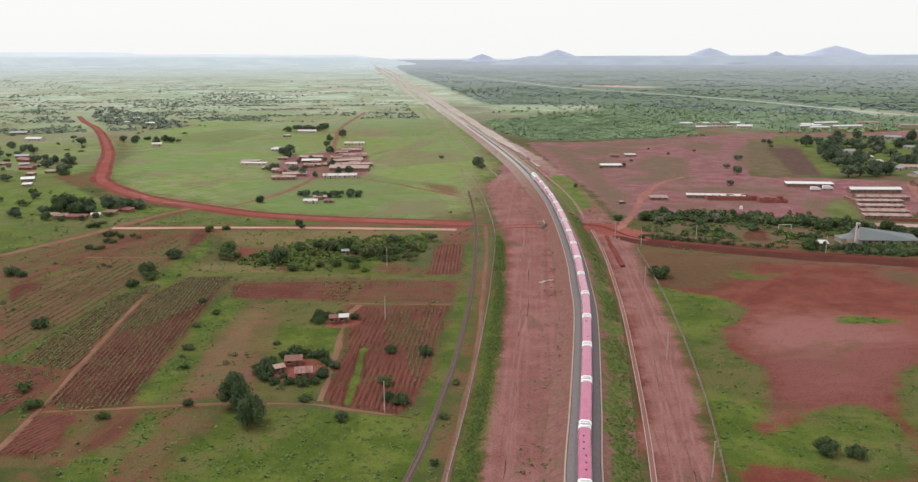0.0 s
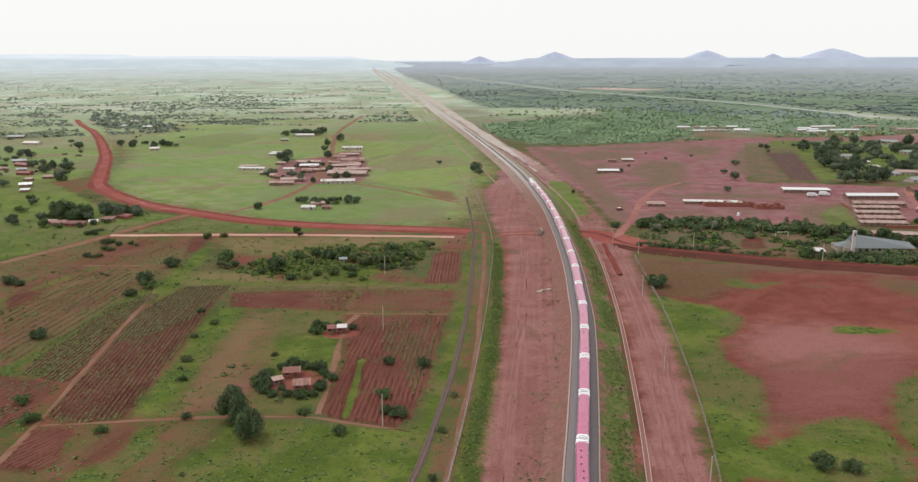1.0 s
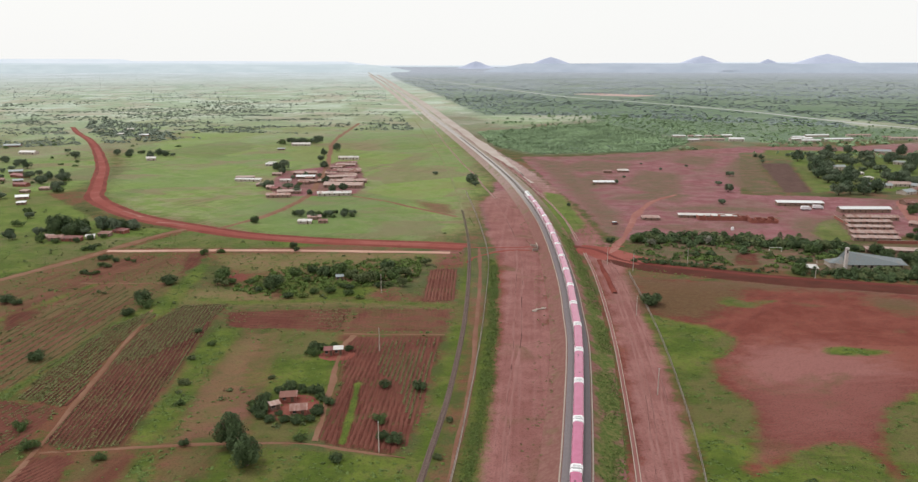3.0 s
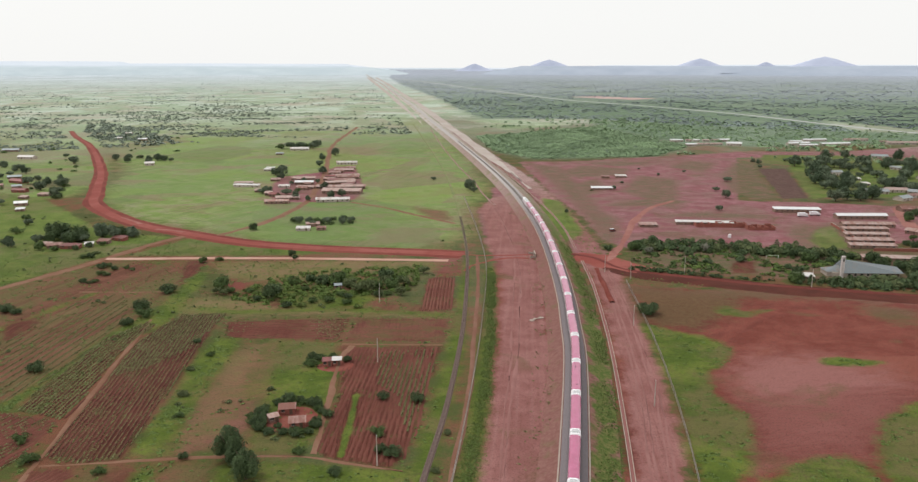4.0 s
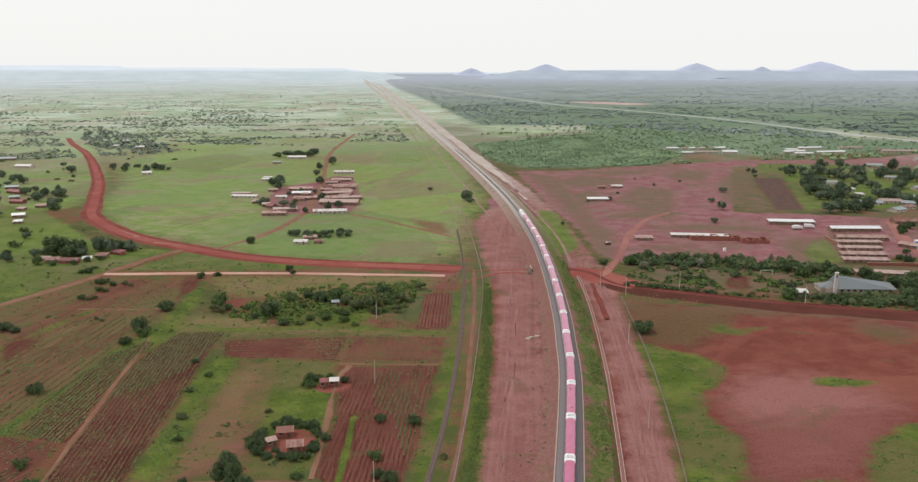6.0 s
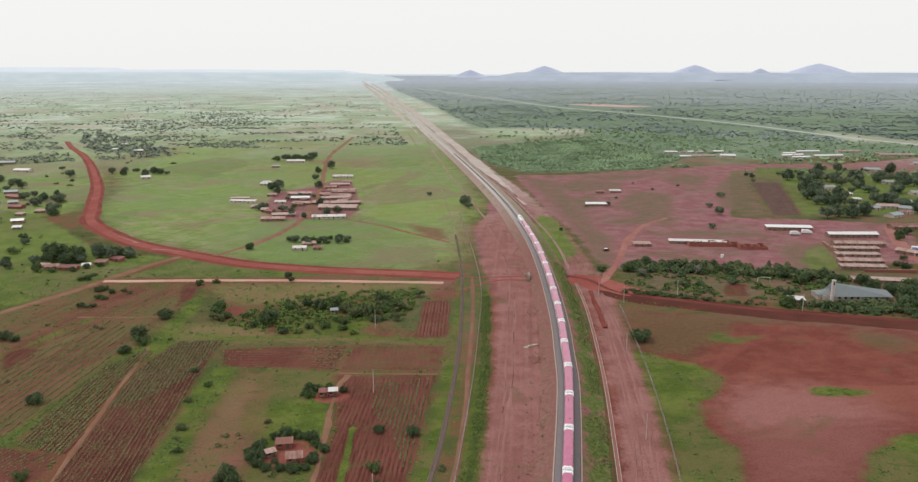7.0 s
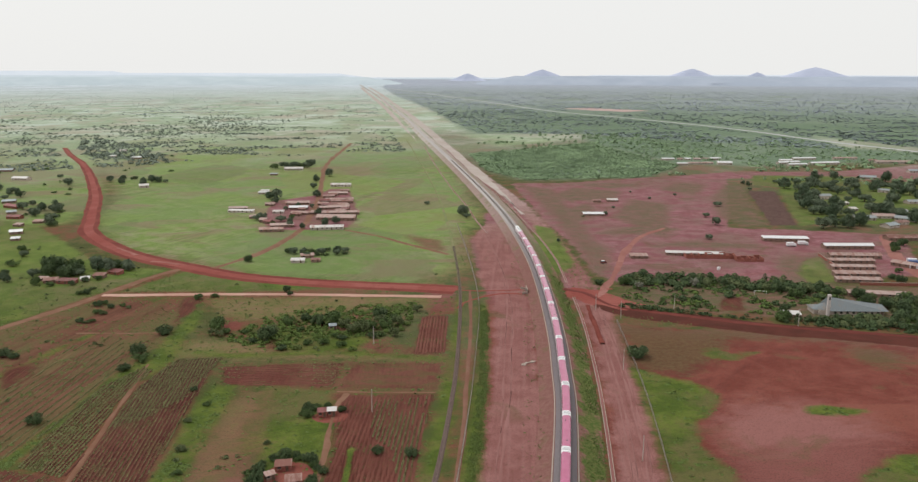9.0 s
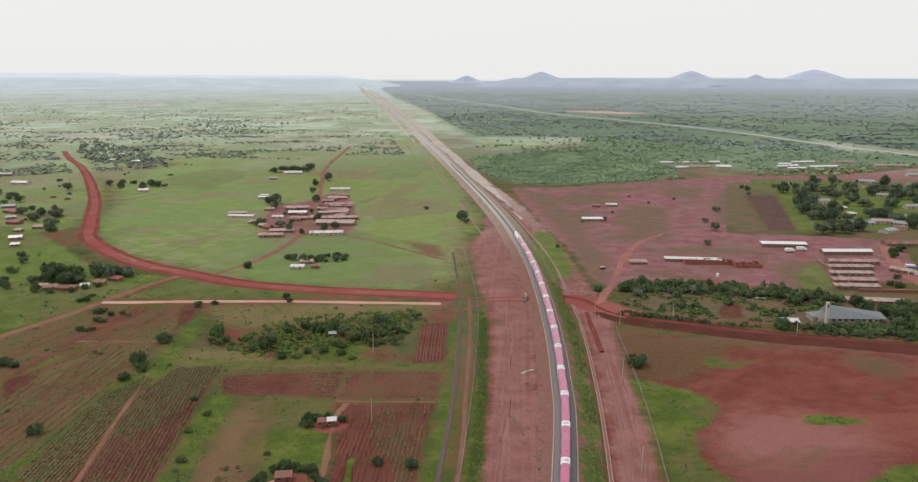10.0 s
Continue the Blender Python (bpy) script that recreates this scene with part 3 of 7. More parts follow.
    # Palest, bluest haze tone, painted in towards the rim.
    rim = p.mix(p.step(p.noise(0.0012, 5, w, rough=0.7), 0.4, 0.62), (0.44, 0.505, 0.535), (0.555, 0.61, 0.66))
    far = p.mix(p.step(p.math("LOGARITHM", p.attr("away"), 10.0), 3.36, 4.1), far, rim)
    col = p.mix(p.step(p.math("ADD", p.attr("dry_and_haze"), p.math("MULTIPLY", p.math("SUBTRACT", huge, 0.5), 0.6)), -0.05, 0.55), col, far)
    # bushland floor; haze painted into its colour as blue-grey that grows with distance
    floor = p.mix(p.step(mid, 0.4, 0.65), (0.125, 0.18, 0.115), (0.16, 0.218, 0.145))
    floor = p.mix(p.step(p.attr("dry_and_haze"), 0.5, 1.0), floor, p.mix(p.step(big, 0.42, 0.62), (0.235, 0.272, 0.275), (0.295, 0.332, 0.335)))
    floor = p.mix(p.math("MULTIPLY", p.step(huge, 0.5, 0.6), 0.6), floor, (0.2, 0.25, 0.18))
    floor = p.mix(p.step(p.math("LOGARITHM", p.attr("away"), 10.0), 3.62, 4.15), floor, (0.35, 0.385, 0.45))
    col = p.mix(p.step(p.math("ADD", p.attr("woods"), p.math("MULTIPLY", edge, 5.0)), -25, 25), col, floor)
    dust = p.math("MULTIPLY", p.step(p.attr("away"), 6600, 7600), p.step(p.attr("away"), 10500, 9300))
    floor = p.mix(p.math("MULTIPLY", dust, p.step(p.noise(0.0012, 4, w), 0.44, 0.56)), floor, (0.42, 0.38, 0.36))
    # old plots gone brown, in strips
    strip = p.noise(0.32, 4, w, squash=((1.0, 0.05, 1), 14))
    strip2 = p.noise(0.06, 3, w, squash=((1.0, 0.12, 1), 14))
    old = p.mix(p.step(strip, 0.4, 0.62), (0.115, 0.042, 0.03), (0.16, 0.068, 0.046))
    old = p.mix(p.math("MULTIPLY", p.step(strip2, 0.42, 0.58), 0.75), old, (0.115, 0.105, 0.042))
    old = p.mix(p.math("MULTIPLY", p.step(mid, 0.5, 0.66), 0.8), old, (0.17, 0.072, 0.05))
    col = p.mix(p.math("MULTIPLY", p.step(p.math("ADD", p.attr("brown"), p.math("MULTIPLY", edge, 1.4)), -3.0, 3.5), 0.9), col, old)
    # bare red-brown earth; pinker then paler with distance, grown over in places away from the line
    bare = p.mix(p.step(mid, 0.35, 0.65), (0.15, 0.04, 0.03), (0.197, 0.061, 0.047))
    wash = p.noise(0.018, 6, w, rough=0.7, distort=1.0, squash=((0.5, 1.0, 1), -20))
    bare = p.mix(p.math("MULTIPLY", p.step(wash, 0.5, 0.6), 0.75), bare, (0.115, 0.032, 0.026))
    bare = p.mix(p.math("MULTIPLY", p.step(wash, 0.46, 0.38), 0.6), bare, (0.232, 0.082, 0.061))
    paler = p.mix(p.step(mid, 0.38, 0.62), (0.212, 0.08, 0.09), (0.288, 0.135, 0.152))
    paler = p.mix(p.math("MULTIPLY", p.step(dry_and_haze, 0.48, 0.58), 0.5), paler, (0.165, 0.118, 0.085))
    paler = p.mix(p.math("MULTIPLY", p.step(wisp, 0.52, 0.64), 0.5), paler, (0.145, 0.066, 0.062))
    paler = p.mix(p.math("MULTIPLY", p.step(wisp, 0.44, 0.34), 0.5), paler, (0.28, 0.15, 0.145))
    paler = p.mix(p.math("MULTIPLY", p.step(small, 0.5, 0.72), 0.4), paler, (0.15, 0.075, 0.06))
    lane = p.noise(0.03, 6, w, rough=0.72, distort=1.0, squash=((0.35, 1.0, 1), -6))
    paler = p.mix(p.math("MULTIPLY", p.step(lane, 0.5, 0.6), 0.45), paler, (0.165, 0.118, 0.09))
    paler = p.mix(p.math("MULTIPLY", p.step(lane, 0.44, 0.34), 0.5), paler, (0.225, 0.088, 0.08))
    bare = p.mix(p.step(p.attr("away"), 385, 460), bare, paler)
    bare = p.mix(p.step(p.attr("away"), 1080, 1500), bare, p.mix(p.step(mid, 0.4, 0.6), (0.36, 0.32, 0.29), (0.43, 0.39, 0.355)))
    pink = p.mix(p.step(wash, 0.4, 0.6), (0.265, 0.118, 0.108), (0.205, 0.078, 0.069))
    bare = p.mix(p.math("MULTIPLY", p.step(p.math("ADD", p.attr("pink"), p.math("MULTIPLY", frayed, 1.6)), -14, 12), 0.85), bare, pink)
    wheel = p.noise(0.5, 3, w, squash=((1.0, 0.02, 1), 6))
    graded = p.mix(p.step(mid, 0.36, 0.66), (0.22, 0.093, 0.085), (0.28, 0.132, 0.122))
    graded = p.mix(p.math("MULTIPLY", p.step(wheel, 0.52, 0.64), 0.3), graded, (0.3, 0.16, 0.15))
    graded = p.mix(p.math("MULTIPLY", p.step(wheel, 0.46, 0.36), 0.3), graded, (0.155, 0.064, 0.054))
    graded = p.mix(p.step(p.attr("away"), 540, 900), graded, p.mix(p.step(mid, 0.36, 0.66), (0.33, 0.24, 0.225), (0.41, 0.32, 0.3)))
    bare = p.mix(p.step(p.math("ADD", p.attr("graded"), edge), -2.5, 2.5), bare, graded)
    grown = p.noise(0.03, 5, w, distort=1.2)
    bare = p.mix(p.math("MULTIPLY", p.step(grown, 0.55, 0.7), 0.6), bare, (0.12, 0.09, 0.044))
    bare = p.mix(p.math("MULTIPLY", p.step(small, 0.52, 0.75), 0.45), bare, (0.125, 0.047, 0.038))
    col = p.mix(p.step(p.math("ADD", p.attr("bare"), edge), -1.8, 2.2), col, bare)
    over = p.mix(p.step(wisp, 0.4, 0.62), (0.105, 0.1, 0.052), (0.185, 0.105, 0.085))
    over = p.mix(p.step(p.attr("away"), 360, 420), p.mix(p.step(small, 0.4, 0.68), (0.095, 0.062, 0.03), (0.125, 0.092, 0.044)), over)
    col = p.mix(p.math("MULTIPLY", p.step(p.math("ADD", p.attr("grown"), p.math("MULTIPLY", frayed, 1.5)), -6, 7), 0.8), col, over)
    # dry yellowish grass
    straw = p.mix(p.step(wisp, 0.4, 0.6), (0.165, 0.145, 0.058), (0.205, 0.13, 0.076))
    straw = p.mix(p.math("MULTIPLY", p.step(mid, 0.45, 0.6), 0.6), straw, (0.1, 0.125, 0.034))
    col = p.mix(p.math("MULTIPLY", p.step(p.math("ADD", p.attr("straw"), p.math("MULTIPLY", frayed, 0.9)), -4.5, 4.5), 0.85), col, straw)
    # lush green
    lush = p.mix(p.step(mid, 0.38, 0.64), (0.066, 0.1, 0.016), (0.118, 0.152, 0.028))
    lush = p.mix(p.math("MULTIPLY", p.step(big, 0.5, 0.6), 0.6), lush, (0.075, 0.095, 0.024))
    lush = p.mix(p.math("MULTIPLY", p.step(small, 0.48, 0.7), 0.6), lush, (0.042, 0.065, 0.015))
    lush = p.mix(p.math("MULTIPLY", p.step(dry_and_haze, 0.49, 0.59), 0.6), lush, (0.14, 0.105, 0.052))
    lush = p.mix(p.math("MULTIPLY", p.step(wisp, 0.54, 0.66), 0.5), lush, (0.05, 0.072, 0.018))
    lush = p.mix(p.math("MULTIPLY", p.step(p.attr("away"), 380, 560), 0.32), lush, mead)
    col = p.mix(p.step(p.math("ADD", p.attr("lush"), p.math("MULTIPLY", frayed, 0.5)), -2.6, 2.6), col, lush)
    # ploughed plots with furrows
    furrow = p.noise(1.0, 3, w, squash=((1.6, 0.07, 1), -2))
    plough = p.mix(p.step(furrow, 0.4, 0.62), (0.074, 0.022, 0.0165), (0.132, 0.044, 0.033))
    plough = p.mix(p.math("MULTIPLY", p.step(big, 0.48, 0.6), 0.55), plough, (0.15, 0.058, 0.042))
    plough = p.mix(p.math("MULTIPLY", p.step(p.math("ADD", p.math("MULTIPLY", mid, 0.6), p.math("MULTIPLY", small, 0.4)), 0.5, 0.62), 0.6), plough, (0.085, 0.09, 0.032))
    plough = p.mix(p.math("MULTIPLY", p.step(p.attr("away"), 480, 640), 0.85), plough, p.mix(p.step(furrow, 0.4, 0.62), (0.08, 0.047, 0.042), (0.125, 0.08, 0.07)))
    col = p.mix(p.step(p.math("ADD", p.attr("ploughed"), p.math("MULTIPLY", edge, 0.8)), -1.6, 1.6), col, plough)
    col = p.mix(p.math("MULTIPLY", p.step(p.math("ADD", p.attr("worn"), p.math("MULTIPLY", frayed, 1.5)), -5, 6), 0.6), col, p.mix(p.step(wisp, 0.42, 0.6), (0.185, 0.076, 0.058), (0.115, 0.088, 0.038)))
    col = p.mix(p.step(p.math("ADD", p.attr("verge"), p.math("MULTIPLY", edge, 0.2)), -0.5, 0.6), col, lush)
    col = p.mix(p.math("MULTIPLY", p.step(fine, 0.48, 0.74), 0.5), col, (0.03, 0.023, 0.012))
    col = p.mix(p.math("MULTIPLY", p.step(p.noise(0.9, 4, w, rough=0.75), 0.56, 0.72), 0.32), col, (0.165, 0.118, 0.068))
    col = p.mix(p.math("MULTIPLY", p.step(p.noise(1.1, 4, w, rough=0.8), 0.5, 0.64), 0.3), col, (0.028, 0.022, 0.012))
    p.bump(p.math("ADD", small, p.math("MULTIPLY", fine, 0.5)), 0.7, 0.4)
    return p.done(col)


build_ground()

# ---- roads and tracks ----
ribbon("road_red_bank", RED, (9.0, 20.0), 0.10, RED_BANK, "dark red earth banks of a dirt road under construction", ragged=0.5, seed=3)
ribbon("road_red", RED, (5.5, 11.0), 0.22, RED_ROAD, "wide graded red dirt road across the plain", ragged=0.35, seed=4)
ribbon("road_pale", PALE, 5, 0.18, PALE_ROAD, "pale pink dirt road beside the red road", ragged=0.5, seed=5)
ribbon("road_branch", BRANCH, 6, 0.12, PATH_EARTH, "narrow tan dirt track through the fields", ragged=0.5, seed=6)
ribbon("road_east_bank", [(90, 418), (97, 400), (126, 385), (164, 368), (218, 352), (300, 328), (420, 292)], 19, 0.12, SHADED_BANK, "dark red earth banks along a dirt road, hedge shade painted in", ragged=1.0, seed=7)
ribbon("road_east", RED_RIGHT, 5, 0.22, DEEP_ROAD, "red dirt road below a hedge", ragged=0.6, seed=8)
ribbon("road_junction", [(-239, 556), (-227, 544), (-216, 532)], 4.0, 0.3, DUST_ROAD, "pale trampled earth on a road bend", ragged=0.8, seed=27)
ribbon("road_junction", [(-198, 514), (-186, 510), (-176, 505)], 3.5, 0.35, DUST_ROAD, "pale heaped earth where two roads meet", ragged=0.8, seed=28)
for points, label in (([(6, 442), (18, 439.5), (34, 439), (49, 441)], "thin red earth track over the graded strip"),
                      ([(9, 404), (12, 414), (18, 421), (33, 432), (49, 431.5)], "narrow red earth edge curving over the graded strip"),
                      ([(66, 446), (72, 444), (90, 438), (102, 442)], "thin red earth track leaving the culvert"),
                      ([(70, 430), (79, 429), (90, 424)], "narrow red earth edge beside the culvert")):
    ribbon("road_underpass", points, 2.4, 0.16, RED_ROAD, label, ragged=0.5, step=2, seed=31)
ribbon("road_crossing", [(74, 437), (82, 432), (93, 416), (104, 402)], 24, 0.16, RED_ROAD, "trampled red earth at the road crossing", ragged=1.6, seed=20)
ribbon("road_north", RED_NORTH, (5.5, 3.2), 0.16, DUST_ROAD, "red dirt track to the sheds", ragged=0.9, seed=9)
ribbon("road_village", VILLAGE_PATH, 6, 0.14, PATH_EARTH, "reddish dirt track through the village", ragged=0.9, seed=10)
ribbon("road_side", SIDE_PATH, 4, 0.14, PATH_EARTH, "narrow reddish footpath across pasture", ragged=0.5, seed=11)
ribbon("road_field", FIELD_PATH, 1.8, 0.12, PATH_EARTH, "tan footpath between crop rows", ragged=0.35, step=3, seed=12)
ribbon("road_yard", YARD_PATH, 1.5, 0.12, PATH_EARTH, "worn footpath along the field edge", ragged=0.4, step=3, seed=13)
ribbon("road_house", HOUSE_PATH, 2.0, 0.12, PATH_EARTH, "reddish footpath between two small homesteads", ragged=0.5, step=3, seed=14)
ribbon("road_old_line", OLD_PATH, 1.9, 0.10, BROWN_PATH, "brown footpath beside the old railway", ragged=0.22, seed=15)
ribbon("road_plot", [(-42, 294), (-20, 293), (-2, 292.5)], 1.4, 0.1, PATH_EARTH, "thin footpath between two plots", ragged=0.2, step=3, seed=18)
ribbon("road_strip", [(-180, 367), (-155, 366), (-136, 367)], 2.0, 0.1, PATH_EARTH, "thin footpath across brown plots", ragged=0.3, step=3, seed=19)
ribbon("road_sheds", EAST_ROAD, 9, 0.14, DUST_ROAD, "red dirt lane beside the sheds", ragged=0.8, seed=16)
ribbon("quarry_floor", [(520, 2980), (600, 2850), (690, 2720)], 150, 0.1, QUARRY, "pale bare floor of a distant clearing", "bare ground", ragged=6, step=20, seed=29)
ribbon("road_far", FAR_ROAD, 16, 0.2, ASPHALT, "distant pale highway through the woods", ragged=0.5, step=20, seed=17)


# ---- the new railway on its embankment ----
rail_line = smooth(RAIL, 2.5)


def slope_material():
    p = Paint("embankment_slope", 0.95, spec=0.08)
    w = p.coord()
    mid, small = p.noise(0.12, 4, w), p.noise(0.7, 4, w, rough=0.7)
    soil = p.mix(p.step(small, 0.35, 0.68), (0.175, 0.08, 0.07), (0.225, 0.118, 0.1))
    soil = p.mix(p.math("MULTIPLY", p.step(mid, 0.54, 0.68), 0.5), soil, (0.14, 0.11, 0.06))
    green = p.mix(p.step(small, 0.4, 0.65), (0.066, 0.1, 0.024), (0.14, 0.13, 0.05))
    # grass has taken on one flank only
    side = p.attr("flank")
    mixed = p.math("ADD", p.math("MULTIPLY", side, 0.75), p.math("MULTIPLY", p.math("SUBTRACT", mid, 0.5), 1.6))
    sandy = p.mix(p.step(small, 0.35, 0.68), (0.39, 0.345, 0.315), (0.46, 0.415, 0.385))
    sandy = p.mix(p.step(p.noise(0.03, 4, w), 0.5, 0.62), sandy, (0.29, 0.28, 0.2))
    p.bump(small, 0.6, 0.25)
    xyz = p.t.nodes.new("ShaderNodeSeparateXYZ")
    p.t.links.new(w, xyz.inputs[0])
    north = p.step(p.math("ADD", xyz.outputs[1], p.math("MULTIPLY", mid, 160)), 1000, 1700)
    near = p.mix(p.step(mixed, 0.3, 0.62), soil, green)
    paler = p.mix(p.step(small, 0.35, 0.68), (0.275, 0.2, 0.18), (0.35, 0.275, 0.25))
    paler = p.mix(p.math("MULTIPLY", p.step(mid, 0.5, 0.6), 0.6), paler, (0.17, 0.175, 0.085))
    near = p.mix(p.math("MULTIPLY", p.step(p.math("ADD", xyz.outputs[1], p.math("MULTIPLY", mid, 120)), 520, 800), 0.85), near, paler)
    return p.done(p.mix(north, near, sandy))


def hazed_ballast():
    """Crushed stone, grey by the crossing; distance haze painted in pale along the far cutting."""
    p = Paint("ballast_stone_hazed", 0.95, spec=0.1)
    w = p.coord()
    n = p.noise(3.0, 4, w, rough=0.65)
    col = p.mix(p.step(n, 0.35, 0.7), (0.155, 0.135, 0.142), (0.215, 0.19, 0.197))
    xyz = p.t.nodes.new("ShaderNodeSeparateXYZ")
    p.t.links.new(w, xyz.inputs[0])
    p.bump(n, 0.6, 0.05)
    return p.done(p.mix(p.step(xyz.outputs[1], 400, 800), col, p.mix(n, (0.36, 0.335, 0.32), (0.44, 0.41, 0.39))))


def build_embankment():
    prof = [(-10.0, -0.05), (-7.5, 1.1), (-4.3, 3.1), (-4.0, 3.3), (4.0, 3.3), (4.3, 3.1), (8.5, 1.2), (13.0, -0.05)]
    v, f = sweep(rail_line, prof)
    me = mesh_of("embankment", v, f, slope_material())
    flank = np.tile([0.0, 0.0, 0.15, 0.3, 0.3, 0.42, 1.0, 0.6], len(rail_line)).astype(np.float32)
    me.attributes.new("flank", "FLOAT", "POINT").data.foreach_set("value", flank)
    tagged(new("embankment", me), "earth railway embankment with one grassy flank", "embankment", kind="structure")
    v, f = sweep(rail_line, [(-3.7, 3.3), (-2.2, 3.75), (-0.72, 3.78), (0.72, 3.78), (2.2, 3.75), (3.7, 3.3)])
    tagged(new("ballast", mesh_of("ballast", v, f, hazed_ballast())), "grey crushed stone ballast bed", "ballast", kind="structure")
    for s in (-1, 1):
        v, f = sweep(rail_line, [(s * 4.15 - 0.2, 3.2), (s * 4.15 - 0.2, 3.42), (s * 4.15 + 0.2, 3.42), (s * 4.15 + 0.2, 3.0)])
        tagged(new("kerb", mesh_of("kerb", v, f, CONCRETE)), "pale concrete kerb along the ballast", "kerb", kind="structure")


def rails(name, line, gauge, base, steel, label):
    top = base + 0.18
    holder = tagged(new(name), label, "railway track", kind="structure")
    for s in (-1, 1):
        c = s * gauge / 2
        v, f = sweep(line, [(c - 0.07, base), (c - 0.04, top), (c + 0.04, top), (c + 0.07, base)])
        part("rail", mesh_of("rail", v, f, steel), holder, "worn steel rail")
    return holder


def boxes(centres, angles, size, zs):
    """Many small boxes as one set of vertices and faces."""
    hx, hy, hz = (s / 2 for s in size)
    base = np.array([(x, y) for x in (-hx, hx) for y in (-hy, hy)])
    quad = np.array([(0, 1, 3, 2), (4, 6, 7, 5), (0, 4, 5, 1), (1, 5, 7, 3), (3, 7, 6, 2), (2, 6, 4, 0)])
    vs, fs = [], []
    for k, (c, a, z) in enumerate(zip(centres, angles, zs)):
        rot = np.array([(math.cos(a), -math.sin(a)), (math.sin(a), math.cos(a))])
        q = base @ rot.T + c
        low = np.column_stack((q, np.full(4, z - hz)))
        high = np.column_stack((q, np.full(4, z + hz)))
        vs.append(np.vstack((low, high)))
        fs.append(quad + 8 * k)
    return np.vstack(vs), np.vstack(fs)


def along(line, spacing, start=0.0, stop=None):
    """Points and headings every so many metres along a plan line."""
    seg = np.hypot(*np.diff(line, axis=0).T)
    s = np.concatenate(([0], np.cumsum(seg)))
    at = np.arange(start, stop or s[-1], spacing)
    pts = np.column_stack((np.interp(at, s, line[:, 0]), np.interp(at, s, line[:, 1])))
    ahead = np.column_stack((np.interp(at + 0.5, s, line[:, 0]), np.interp(at + 0.5, s, line[:, 1])))
    h = ahead - pts
    return pts, np.arctan2(h[:, 1], h[:, 0]), at


def overgrown():
    """Old ballast that grass has taken beyond the crossing."""
    p = Paint("old_ballast_overgrown", 0.95, spec=0.1)
    w = p.coord()
    n, m = p.noise(1.2, 4, w, rough=0.65), p.noise(0.06, 4, w)
    col = p.mix(p.step(n, 0.35, 0.7), (0.132, 0.092, 0.08), (0.19, 0.142, 0.126))
    xyz = p.t.nodes.new("ShaderNodeSeparateXYZ")
    p.t.links.new(w, xyz.inputs[0])
    wild = p.step(p.math("ADD", xyz.outputs[1], p.math("MULTIPLY", m, 120)), 470, 540)
    grass = p.mix(p.step(m, 0.42, 0.58), (0.15, 0.19, 0.07), (0.21, 0.2, 0.1))
    p.bump(n, 0.5, 0.1)
    return p.done(p.mix(p.math("MULTIPLY", wild, 0.9), col, grass))


build_embankment()
track = rails("railway_track", rail_line, 1.5, 3.8, STEEL, "single standard gauge railway track on ballast")
pts, head, _ = along(rail_line, 0.9, 20, 1050)
v, f = boxes(pts, head, (0.28, 2.5, 0.12), np.full(len(pts), 3.8))
tagged(part("sleepers", mesh_of("sleepers", v, f, SLEEPER), track, "grey concrete sleepers"), kind="stuff")

old_line = smooth(OLD_RAIL, 5)
old_line = old_line[old_line[:, 1] < 1500]
v, f = sweep(old_line, [(-1.0, -0.02), (-0.64, 0.26), (0.64, 0.26), (1.0, -0.02)])
tagged(new("old_ballast", mesh_of("old_ballast", v, f, overgrown())), "dirty brown ballast of an old narrow railway", "ballast", kind="structure")
old_track = rails("old_railway_track", old_line[old_line[:, 1] < 560], 1.05, 0.32, RUSTY, "old narrow gauge railway track, rusty")
pts, head, _ = along(old_line, 0.8, 20, 460)
v, f = boxes(pts, head, (0.25, 1.6, 0.12), np.full(len(pts), 0.28))
tagged(part("sleepers", mesh_of("sleepers", v, f, OLD_SLEEPER), old_track), kind="stuff")

# drains: pale concrete channels
DITCH = [(36, 120), (44, 160), (50, 194), (56, 233), (62.5, 278), (67, 315), (73, 375), (76, 425)]
DITCH_NORTH = [(77, 455), (79, 520), (76, 600), (67, 720), (54, 850)]
DITCH_WEST = [(37, 606), (30, 660), (24, 736), (11, 850), (-10, 1080), (-33, 1376)]


def drain(points, label):
    line = smooth(points, 5)
    v, f = sweep(line, [(-0.68, 0.0), (-0.68, 0.3), (-0.48, 0.3), (-0.3, 0.04), (0.3, 0.04), (0.48, 0.3), (0.68, 0.3), (0.68, 0.0)])
    me = mesh_of("drain", v, f, [CONCRETE, GRADED])
    me.polygons.foreach_set("material_index", np.tile([0, 0, 1, 1, 1, 0, 0], len(line) - 1))
    tagged(new("drain", me), label, "drain", kind="structure")


drain(DITCH, "concrete drainage channel with a red earth bed")
drain(DITCH_NORTH, "concrete drainage channel at the embankment foot")
drain(DITCH_WEST, "pale concrete channel beside the railway cutting")
for k, (points, label) in enumerate((([(q[0] + d, q[1]) for q in STRIP_EAST], "pair of pale wheel ruts along the service track") for d in (-3.2, -1.4, 1.8, 3.4))):
    ribbon("wheel_rut", points, 0.7, 0.05, PALE_RUT, label, "wheel track", ragged=0.35, step=3, seed=70 + k)
